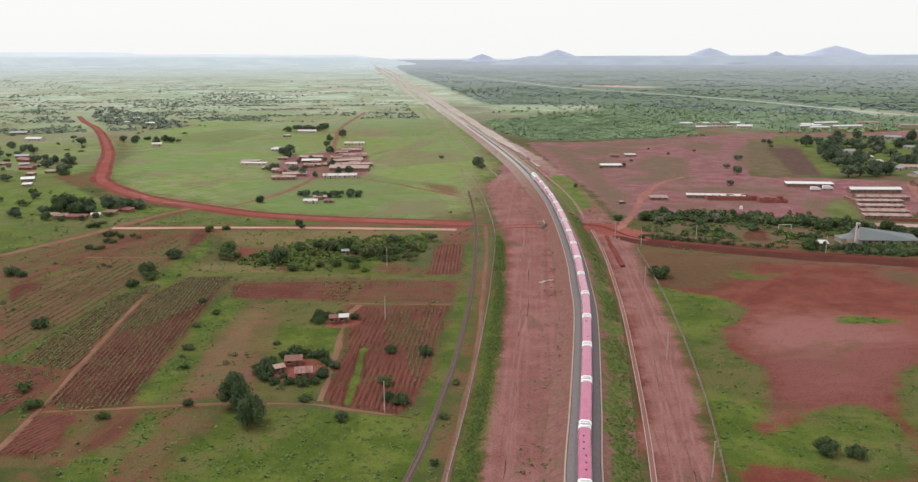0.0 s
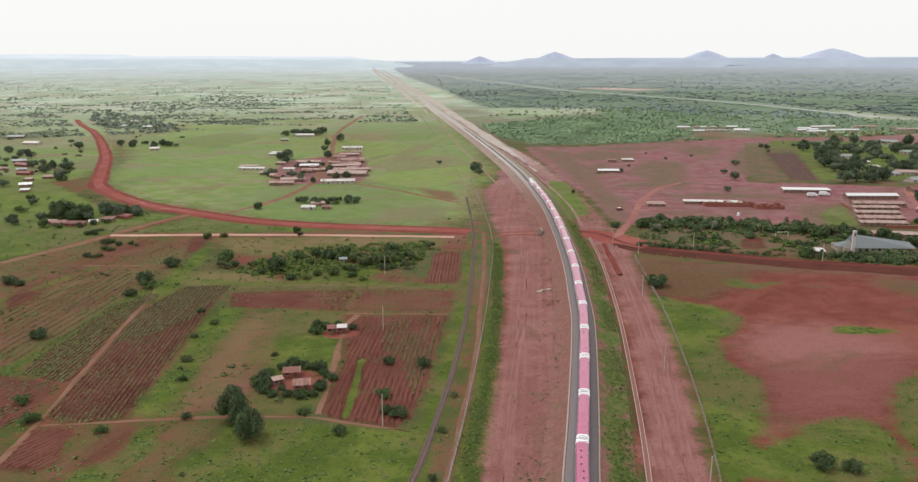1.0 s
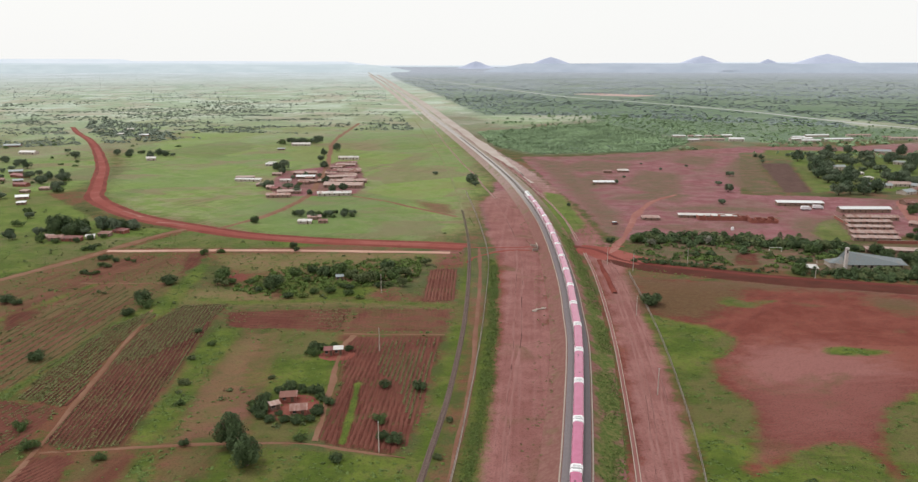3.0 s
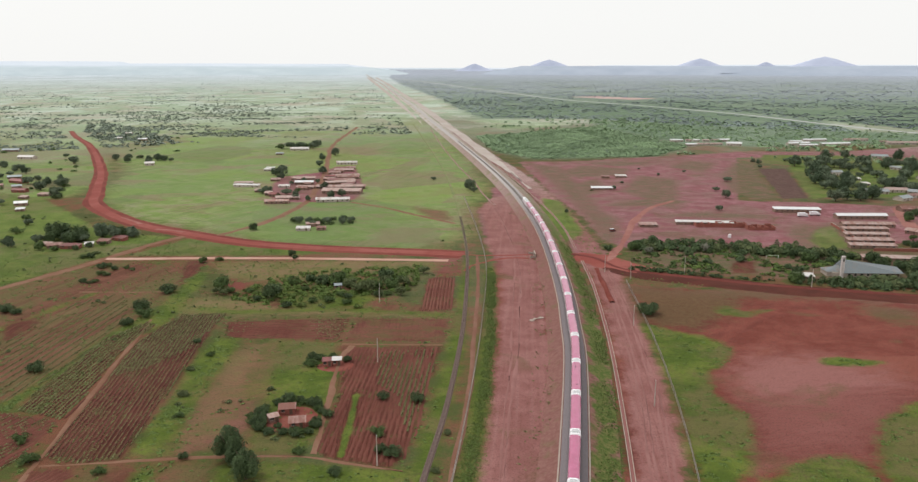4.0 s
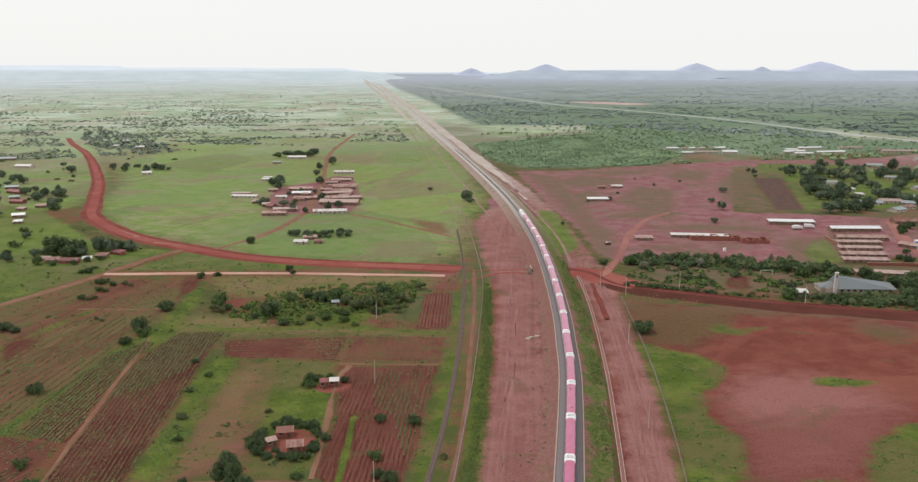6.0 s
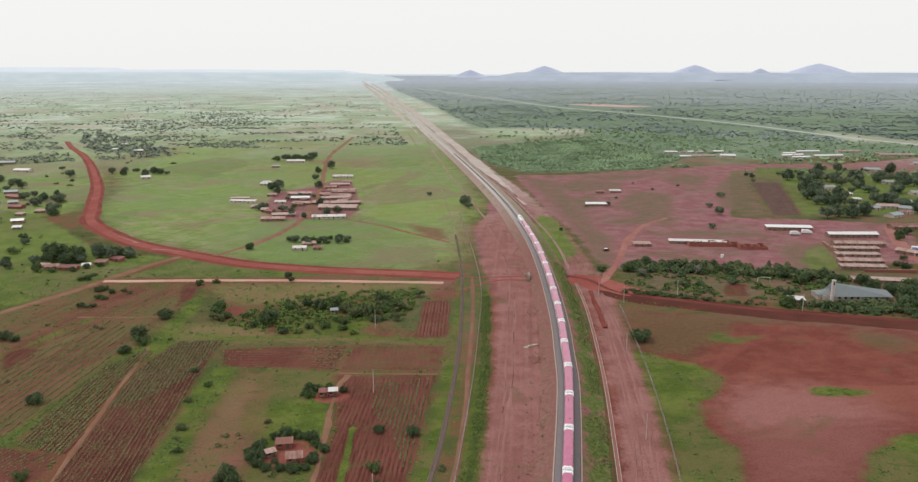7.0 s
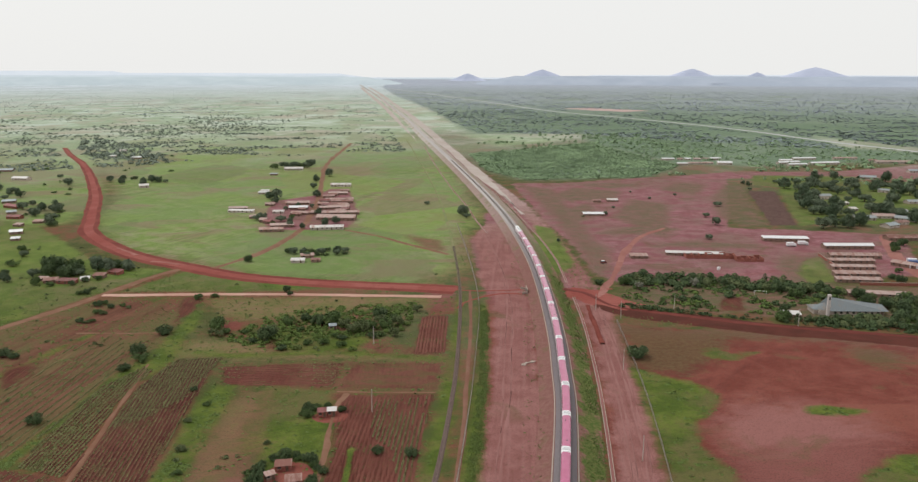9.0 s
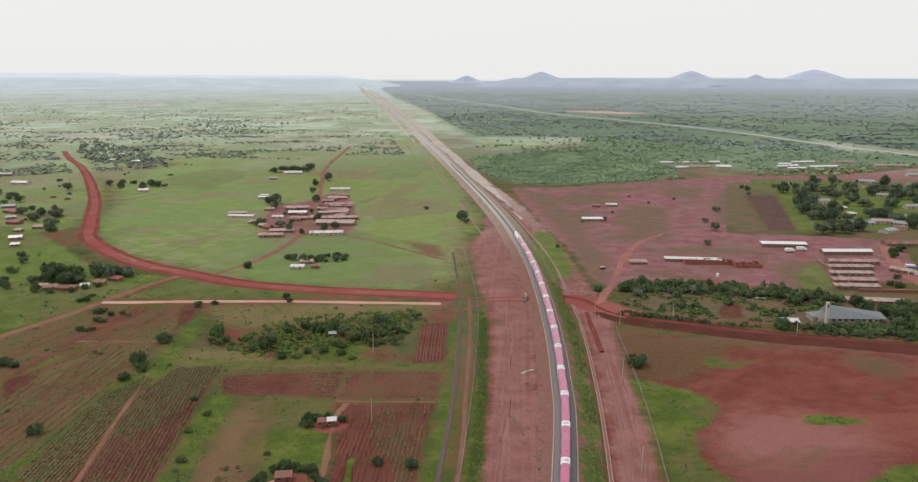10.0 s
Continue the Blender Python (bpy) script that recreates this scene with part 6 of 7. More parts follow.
def ridges(name, outline, heading, spacing, height, label, seed, skip=None, soil=None):
    """Ploughed ridges: low uneven earth rows over a field, cut to its outline."""
    g = np.random.default_rng(seed)
    q = np.asarray(outline, float)
    c = q.mean(0)
    u = np.array((math.sin(radians(heading)), math.cos(radians(heading))))
    n = np.array((u[1], -u[0]))
    half = np.max(np.hypot(*(q - c).T))
    t = np.arange(-half, half, 2.0)
    vs, fs = [], []
    for a in np.arange(-half, half, spacing):
        mid = c + (a + g.normal(0, 0.1)) * n + t[:, None] * u + g.normal(0, 0.08, (len(t), 1)) * n
        ok = inside(mid, q) > g.uniform(-0.8, 1.5)
        if skip:
            ok &= near_line(mid, skip, 2.2) < 0
        h = height * g.uniform(0.6, 1.3, len(t))
        w = spacing * 0.33
        k0 = len(vs)
        for m, z in zip(mid, h):
            vs += [(*(m - n * w), -0.03), (*(m - n * 0.1), z), (*(m + n * 0.1), z * 0.95), (*(m + n * w), -0.03)]
        for i in range(len(t) - 1):
            if ok[i] and ok[i + 1]:
                b = k0 + 4 * i
                fs += [(b + j, b + j + 1, b + j + 5, b + j + 4) for j in range(3)]
    used = sorted({i for f in fs for i in f})
    back = {o: i for i, o in enumerate(used)}
    me = mesh_of(name, [vs[i] for i in used], [[back[i] for i in f] for f in fs], soil or RIDGE)
    tagged(new(name, me), label, "furrows", kind="stuff")


def crop(name, outline, heading, spacing, step, size, keep, label, seed):
    """Rows of low plants over a field: leaf patches strung along each row, thin where the growth is poor."""
    g = np.random.default_rng(seed)
    q = np.asarray(outline, float)
    c = q.mean(0)
    u = np.array((math.sin(radians(heading)), math.cos(radians(heading))))
    n = np.array((u[1], -u[0]))
    half = np.max(np.hypot(*(q - c).T))
    a, b = np.meshgrid(np.arange(-half, half, spacing), np.arange(-half, half, step))
    p = c + a.reshape(-1, 1) * n + b.reshape(-1, 1) * u
    row = a.ravel()
    p = p + g.normal(0, 0.07, (len(p), 1)) * n + g.normal(0, 0.2, (len(p), 1)) * u
    ok = inside(p, q) > 0.3
    p, row = p[ok], row[ok]
    dens = np.array([0.9 * noise.noise((x * 0.035, y * 0.02, seed)) + 0.5 * noise.noise((r * 3.7, y * 0.07, seed + 5.0)) + 0.25 * noise.noise((r * 5.1, y * 0.5, seed + 9.0)) for (x, y), r in zip(p, row)])
    p = p[dens > g.uniform(-0.14, 0.14, len(p)) + (0.35 - keep)]
    stuff(name, p, g.uniform(0.7, 1.1, len(p)) * size, g.uniform(0.5, 1.1, len(p)) * size, 5, 0.55, CROP, label, "crops", seed, up=0.9)


WEST_ROWS = [(-126, 296), (-124, 274), (-120, 242), (-120, 228), (-128, 231.5), (-138, 235), (-139, 249), (-139, 278.5), (-138, 303), (-130, 322), (-123.5, 318)]
FAR_ROWS = [(-146, 240), (-176, 293), (-177, 321), (-172, 352), (-158, 366), (-140, 329), (-137, 298), (-140, 263), (-142, 244)]
ridges("field_ridges", PLOUGHED[0], -6, 1.45, 0.3, "dark red ploughed ridges under young crops", 61)
ridges("field_ridges_west", WEST_ROWS, -1, 1.45, 0.28, "dark red ploughed ridges under dense crops", 62)
ridges("field_ridges_south", PLOUGHED[6], 4, 1.6, 0.08, "red ploughed ridges by the old railway", 63, [(-30.5, 246), (-30, 225), (-30, 205)], PLOT_RIDGE)
ridges("field_ridges_far", FAR_ROWS, 4, 3.4, 0.12, "long brown ridges across old plots", 64, soil=OLIVE_RIDGE)
ridges("field_ridges_plot", PLOUGHED[4], 88, 1.9, 0.18, "brown ridges on a narrow plot", 65, soil=RED_RIDGE)
ridges("field_ridges_corner", PLOUGHED[1], 20, 1.7, 0.1, "dark red ridges on a small corner plot", 66, soil=PLOT_RIDGE)
ridges("field_ridges_low", PLOUGHED[8], 30, 1.6, 0.18, "dark red ridges on a small lower plot", 67, soil=RED_RIDGE)
ridges("field_ridges_junction", PLOUGHED[7], 2, 1.6, 0.2, "dark red ridges on a plot by the crossing", 68, soil=RED_RIDGE)
crop("crop_rows", PLOUGHED[0], -6, 1.45, 0.22, 0.3, 1.0, "rows of young green crops on dark red soil", 41)
crop("crop_rows_upper", [(-124, 298), (-120, 262), (-110, 270), (-100, 290), (-99, 318), (-98, 333), (-118, 331), (-121, 318)], -6, 1.45, 0.24, 0.36, 0.85,
     "thick rows of green crops on dark red soil", 46)
crop("crop_rows_west", WEST_ROWS, -1, 1.45, 0.22, 0.42, 1.2, "dense rows of green crops beside a footpath", 42)
crop("crop_rows_south", [(-26, 285), (-2, 289), (-8, 244), (-11, 215), (-14, 225), (-17, 246), (-25, 255)], 4, 1.6, 0.3, 0.34, 0.75, "sparse rows of young crops on red soil", 43)
crop("crop_rows_far", FAR_ROWS, 4, 3.4, 0.26, 0.4, 0.5, "thin green crop rows across brown plots", 44)
crop("crop_rows_corner", PLOUGHED[1], 20, 1.7, 0.3, 0.34, 0.55, "young green crops on a small corner plot", 47)
crop("crop_rows_plot", PLOUGHED[4], 88, 1.9, 0.7, 0.4, 0.1, "young crops on a narrow brown plot", 45)


# ---- buildings ----
ROOF_WHITE = tin("roof_pale_tin", (0.5, 0.48, 0.46), (0.62, 0.6, 0.58), (0.36, 0.26, 0.22), 0.4, 0.45, 0.2)
ROOF_RUST = tin("roof_rusty_tin", (0.28, 0.175, 0.15), (0.37, 0.25, 0.22), (0.18, 0.07, 0.05), 0.75)
ROOF_BROWN = tin("roof_brown_tin", (0.34, 0.24, 0.21), (0.43, 0.32, 0.285), (0.27, 0.14, 0.11), 0.55)
ROOF_GREY = tin("roof_grey_tin", (0.24, 0.275, 0.29), (0.31, 0.345, 0.355), (0.3, 0.25, 0.22), 0.3)
ROOF_RED = tin("roof_red_tin", (0.19, 0.055, 0.052), (0.25, 0.085, 0.08), (0.13, 0.045, 0.038), 0.6)
PLASTER = plain("wall_plaster", (0.5, 0.42, 0.36), (0.58, 0.5, 0.44), 0.7, 0.9, vary=0.4)
MUD = plain("wall_mud", (0.24, 0.15, 0.115), (0.31, 0.2, 0.16), 0.7, 0.95, vary=0.4)
BRICK = plain("wall_red_brick", (0.27, 0.09, 0.065), (0.34, 0.13, 0.1), 1.2, 0.9, vary=0.3)
TIMBER = plain("door_timber", (0.1, 0.065, 0.045), (0.15, 0.1, 0.07), 2.0, 0.8)
# Near-black panel colour, stands for the shade inside windows and belfry.
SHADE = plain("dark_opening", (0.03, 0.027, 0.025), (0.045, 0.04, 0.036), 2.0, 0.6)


def gable_roof(L, W, h, pitch, over, t=0.08):
    """Two sheets with thickness, meeting in a ridge along x."""
    y, x = W / 2 + over, L / 2 + over
    top = h + pitch * (W / 2)
    low = h - pitch * over
    prof = [(-y, low), (0, top), (y, low), (y, low + t), (0, top + t), (-y, low + t)]
    return shell("roof", prof, -x, x, None)


def lean_roof(L, W, h, fall, over, t=0.08):
    y, x = W / 2 + over, L / 2 + over
    return shell("roof", [(-y, h - fall / 2), (y, h + fall / 2), (y, h + fall / 2 + t), (-y, h - fall / 2 + t)], -x, x, None)


def house(x, y, turn, L, W, h, roof, wall, label, pitch=0.35, lean=False, bays=None, category="house", name="house", group=""):
    ob = tagged(new(name), label, category, group)
    ob.matrix_basis = pose(x, y, 0, 0, 0, turn)
    if lean:
        fall = W * 0.14
        prof = [(-W / 2, -0.3), (W / 2, -0.3), (W / 2, h + fall / 2 - 0.02), (-W / 2, h - fall / 2 - 0.02)]
        me = lean_roof(L, W, h, fall, 0.35)
    else:
        prof = [(-W / 2, -0.3), (W / 2, -0.3), (W / 2, h), (0, h + pitch * W / 2 - 0.02), (-W / 2, h)]
        me = gable_roof(L, W, h, pitch, 0.45)
    part("wall", shell("wall", prof, -L / 2, L / 2, wall), ob)
    me.materials.clear()
    me.materials.append(roof)
    r = part("roof", me, ob)
    if not lean:
        part("ridge_cap", box_mesh("ridge_cap", roof, (0, 0, h + pitch * W / 2 + 0.1, L + 0.95, 0.35, 0.06)), r)
    n = bays or max(2, min(9, int(L / 3.6)))
    for i in range(n):
        bx = -L / 2 + (i + 0.5) * L / n
        if i % 3 == 1:
            part("door", box_mesh("door", TIMBER, (bx, -W / 2 - 0.02, 1.0, 0.95, 0.06, 2.0)), ob)
        else:
            w = part("window", box_mesh("window", SHADE, (bx, -W / 2 - 0.015, 1.45, 1.1, 0.04, 0.9)), ob)
            part("sill", box_mesh("sill", CONCRETE, (bx, -W / 2 - 0.07, 0.96, 1.3, 0.14, 0.08)), w)
    return ob


ROOF_NEW = tin("roof_new_tin", (0.6, 0.6, 0.6), (0.7, 0.7, 0.7), (0.5, 0.42, 0.38), 0.1, 0.4, 0.2)
W_, B, G, R, K = ROOF_WHITE, ROOF_BROWN, ROOF_GREY, ROOF_RED, ROOF_RUST
TEXT = {id(W_): "plastered building under a pale tin roof", id(B): "plastered building under a faded brown tin roof", id(G): "plastered building under a grey tin roof",
        id(ROOF_NEW): "plastered building under a bright new tin roof", id(R): "small brick house under a red tin roof", id(K): "small house under a rusty tin roof"}
# x, y, turn, length, width, wall height, roof, group
ROWS = [
    (-116, 871, 0, 23, 7, 3.2, W_, "village"), (-111, 810, 0, 20, 6, 2.8, B, "village"), (-118, 790, 10, 12, 6, 2.6, K, "village"), (-104, 768, 0, 28, 6, 2.8, B, "village"),
    (-102, 740, 0, 18, 6, 2.7, K, "village"), (-103, 722, 9, 27, 6, 2.8, B, "village"), (-93, 692, 4, 34, 7, 3.0, B, "village"), (-93, 667, 4, 34, 11, 3.4, B, "village"),
    (-95, 624, 2, 27, 7, 2.9, W_, "village"), (-142, 747, 8, 23, 7, 2.9, B, "village"), (-136, 719, 0, 17, 7, 3.0, ROOF_NEW, "village"), (-130, 692, 0, 16, 6, 2.8, B, "village"),
    (-151, 699, 0, 10, 5, 2.6, W_, "village"), (-134, 634, 8, 19, 7, 2.8, B, "village"),
]
ROWS += [
    (-139, 616, 4, 19, 7, 2.8, B, "village"), (-186, 703, -4, 24, 5, 2.8, W_, "village"), (-193, 719, 0, 17, 5, 2.7, B, "village"), (-191, 815, 0, 11, 5, 2.7, W_, "village"),
    (-193, 829, 0, 9, 4, 2.5, W_, "village"), (-199, 1024, 0, 24, 9, 3.2, W_, "village"), (-214, 970, 0, 9, 5, 2.6, G, "village"), (-94, 525, 5, 9, 5, 2.6, B, "village"),
    (-98, 511, 2, 9, 5, 2.5, W_, "village"), (-86, 512, 2, 6, 4, 2.4, K, "village"), (-168, 741, 5, 9, 6, 2.6, K, "village"), (-165, 674, 5, 12, 6, 2.6, B, "village"),
]
ROWS += [
    (-410, 731, -12, 18, 8, 2.9, R, "western houses"), (-378, 675, -8, 12, 7, 2.8, R, "western houses"), (-346, 654, 0, 9, 6, 2.7, B, "western houses"),
    (-341, 609, 6, 9, 7, 2.8, ROOF_NEW, "western houses"), (-328, 584, 10, 6, 5, 2.5, ROOF_NEW, "western houses"), (-509, 929, 4, 20, 9, 3.2, W_, "western houses"),
    (-573, 1009, 4, 20, 9, 3.2, G, "western houses"), (-337, 864, 10, 10, 8, 3.4, W_, "western houses"), (-463, 1164, 0, 13, 8, 3.0, ROOF_NEW, "western houses"),
    (-527, 1271, 0, 10, 7, 3.0, W_, "western houses"), (-509, 1189, 0, 9, 6, 3.0, W_, "western houses"), (-240, 462, 4, 8, 5, 2.6, K, "western houses"),
    (-229, 460, 5, 11, 5, 2.6, R, "western houses"), (-215, 473, -8, 7, 5, 2.6, K, "western houses"),
]
ROWS += [
    (-209, 482, -4, 9, 5, 2.6, R, "western houses"), (-221, 466, 10, 5, 4, 2.3, W_, "western houses"), (-247, 466, 2, 6, 4, 2.3, B, "western houses"),
]
ROWS += [
    (-416, 705, 6, 10, 6, 2.6, K, "western houses"), (-395, 700, 10, 8, 6, 2.6, G, "western houses"), (-430, 760, 6, 12, 7, 2.7, G, "western houses"),
    (-356, 640, 0, 7, 5, 2.5, B, "western houses"), (138, 684, 0, 19, 6, 2.8, ROOF_NEW, "eastern sheds"), (156, 758, 0, 8, 5, 2.6, K, "eastern sheds"), (172, 761, 0, 11, 6, 2.8, W_, "eastern sheds"),
    (265, 574, -6, 34, 6, 3.6, ROOF_NEW, "eastern sheds"), (179, 527, -8, 39, 4.5, 2.8, W_, "eastern sheds"), (138, 521, -2, 12, 6, 2.6, B, "eastern sheds"),
    (300, 548, -2, 36, 7, 3.4, ROOF_NEW, "eastern sheds"), (289, 518, -4, 35, 6.5, 3.2, B, "eastern sheds"), (279, 503, -4, 30, 4.6, 3.2, B, "eastern sheds"),
]
ROWS += [
    (271, 486, -4, 28, 4.6, 3.2, B, "eastern sheds"), (264, 469, -4, 28, 5.5, 3.2, B, "eastern sheds"), (258, 455, -5, 27, 5, 3.0, B, "eastern sheds"), (252, 424, -9, 32, 5, 3.0, B, "eastern sheds"),
    (186, 389, -10, 9, 5, 2.2, W_, "eastern sheds"), (359, 577, 2, 27, 9, 3.0, K, "eastern sheds"), (310, 493, -50, 15, 7, 3.0, B, "eastern sheds"), 
    (396, 777, 4, 13, 8, 4.5, G, "eastern houses"), (527, 930, -20, 18, 10, 3.2, G, "eastern houses"),
    (624, 993, 0, 16, 9, 3.2, G, "eastern houses"), (399, 741, 0, 7, 5, 2.7, W_, "eastern houses"),
]
ROWS += [
    (375, 662, -10, 18, 9, 3.0, G, "eastern houses"), (396, 669, -10, 18, 9, 3.0, B, "eastern houses"), (378, 627, 25, 13, 9, 3.0, G, "eastern houses"), (409, 656, -38, 16, 9, 3.0, G, "eastern houses"),
    (471, 747, 4, 14, 8, 3.0, G, "eastern houses"), (484, 820, -40, 11, 7, 3.4, G, "eastern houses"), (390, 708, 0, 7, 6, 2.8, W_, "eastern houses"), (424, 690, 10, 14, 8, 3.0, G, "eastern houses"),
    (440, 670, 30, 15, 9, 3.0, B, "eastern houses"), (430, 640, -20, 14, 8, 3.0, G, "eastern houses"), (395, 640, 15, 12, 7, 2.8, K, "eastern houses"), (415, 715, -15, 12, 8, 3.0, K, "eastern houses"),
]
ROWS += [
    (333, 1135, 0, 9, 9, 4.0, W_, "far compound"), (345, 1142, 0, 9, 8, 3.4, W_, "far compound"), (358, 1142, 0, 8, 8, 3.4, K, "far compound"), (370, 1143, 0, 9, 8, 3.4, W_, "far compound"),
    (384, 1142, 0, 10, 8, 3.4, B, "far compound"), (397, 1142, 0, 9, 8, 3.4, K, "far compound"), (411, 1142, 0, 16, 10, 3.8, W_, "far compound"), (341, 1076, 0, 15, 9, 3.6, W_, "far compound"),
    (362, 1089, 0, 18, 8, 3.2, B, "far compound"), (381, 1089, 0, 17, 8, 3.2, B, "far compound"), (404, 1082, -15, 20, 14, 4.2, W_, "far compound"), (508, 1118, 0, 18, 9, 3.4, W_, "far compound"),
]
ROWS += [
    (548, 1145, 8, 38, 9, 3.6, W_, "far compound"), (500, 1091, 8, 36, 10, 3.6, W_, "far compound"), (502, 1066, 0, 26, 9, 3.4, W_, "far compound"), (549, 1084, 6, 45, 10, 3.6, W_, "far compound"),
    (613, 1149, 0, 36, 9, 3.4, B, "far compound"), (657, 1098, -6, 50, 11, 3.6, B, "far compound"), (640, 1120, 0, 12, 8, 3.4, K, "far compound"),
]
for x, y, turn, L, W, h, roof, group in ROWS:
    wall = PLASTER if group in ("eastern houses", "far compound") or (roof is W_ and group != "eastern sheds") else BRICK if roof is R else MUD
    turn += plant_rng.normal(0, 0.7 if group == "eastern sheds" else 12 if group == "western houses" else 3)
    roof = ROOF_NEW if roof is W_ and group == "far compound" else roof
    h *= 0.82
    W *= 0.7 if group == "far compound" else 1.0
    house(x, y, turn, L, W, h, roof, wall, TEXT[id(roof)], group=group, lean=(W <= 6), category="shed" if L > 24 else "house", name="long_shed" if L > 24 else "house")

# small houses packed between the long roofs of the village
g = np.random.default_rng(77)
for i in range(22):
    x, y = (g.uniform(-120, -88), g.uniform(690, 835)) if i < 16 else (g.uniform(-160, -126), g.uniform(640, 745))
    roof = (B, K, B, R, K)[i % 5]
    house(x, y, g.normal(3, 8), g.uniform(6, 11), g.uniform(5, 7), g.uniform(2.1, 2.6), roof, MUD, TEXT[id(roof)], group="village", lean=bool(i % 2))
# boundary walls of the eastern sheds
for x, y, turn, L in ((262, 490, 81, 72), (276, 446, -5, 42)):
    ob = tagged(new("boundary_wall"), "low red brick boundary wall round the sheds", "wall")
    ob.matrix_basis = pose(x, y, 0, 0, 0, turn)
    part("wall_body", box_mesh("wall_body", BRICK, (0, 0, 0.9, L, 0.3, 2.0), bevel=0.03), ob)
    part("coping", box_mesh("coping", CONCRETE, (0, 0, 1.94, L + 0.1, 0.42, 0.1)), ob)

# the two homesteads among the fields
def yard(x, y, rx, ry, seed):
    g = np.random.default_rng(seed)
    k = 28
    w = np.convolve(g.normal(0, 0.12, k + 4), [0.25] * 4, "valid")[:k]
    a = np.linspace(0, 2 * math.pi, k, endpoint=False)
    rim = [(x + rx * (1 + w[i]) * math.cos(t), y + ry * (1 + w[i]) * math.sin(t), 0.01) for i, t in enumerate(a)]
    inner = [(x + (q[0] - x) * 0.8, y + (q[1] - y) * 0.8, 0.07) for q in rim]
    f = [(i, (i + 1) % k, k + (i + 1) % k, k + i) for i in range(k)] + [tuple(range(k, 2 * k))]
    tagged(new("yard", mesh_of("yard", rim + inner, f, YARD_EARTH)), "swept red earth yard of a homestead", "yard", kind="structure")


yard(-48.5, 228, 8, 9, 1)
yard(-41, 271, 7, 5, 2)
house(-50.8, 233.0, 8, 4.9, 3.3, 2.1, ROOF_RUST, BRICK, "small mud house under a patched rusty tin roof", lean=True, group="homestead")
house(-45.8, 223.6, 10, 4.7, 3.5, 2.1, ROOF_RUST, BRICK, "small mud house under a faded tin roof", lean=True, group="homestead")
house(-53.8, 226.8, 30, 2.8, 2.2, 2.0, ROOF_BROWN, MUD, "small store hut under a faded tin sheet roof", lean=True, group="homestead", name="hut", category="hut")
house(-54.5, 371.5, 12, 3.4, 2.8, 2.2, ROOF_GREY, MUD, "small hut under a grey tin roof amid a thicket", lean=True, name="hut", category="hut")
house(-44.2, 272.0, 6, 3.2, 2.8, 2.3, ROOF_RED, BRICK, "small brick house under a red tin roof", lean=True, group="homestead")
house(-40.8, 272.6, 6, 3.0, 2.6, 2.4, ROOF_WHITE, BRICK, "small brick house under a pale tin roof", lean=True, group="homestead")


def ruin(x, y, turn, L, W, cells, label):
    """Roofless brick walls with thickness, in a row of rooms."""
    ob = tagged(new("ruined_building"), label, "ruin", "eastern sheds")
    ob.matrix_basis = pose(x, y, 0, 0, 0, turn)
    g = np.random.default_rng(int(L * 10))
    for s in (-1, 1):
        for i in range(cells):
            h = g.uniform(1.4, 3.0)
            part("wall", box_mesh("wall", BRICK, (-L / 2 + (i + 0.5) * L / cells, s * W / 2, h / 2 - 0.1, L / cells - 0.5, 0.3, h + 0.2), bevel=0.03), ob)
    for i in range(cells + 1):
        h = g.uniform(1.8, 3.2)
        part("cross_wall", box_mesh("cross_wall", BRICK, (-L / 2 + i * L / cells, 0, h / 2 - 0.1, 0.3, W - 0.4, h + 0.2), bevel=0.03), ob)


ruin(188, 521, -4, 34, 8, 7, "roofless red brick ruin with broken walls")
ruin(212, 512, -4, 18, 9, 4, "low red brick walls of an unfinished building")


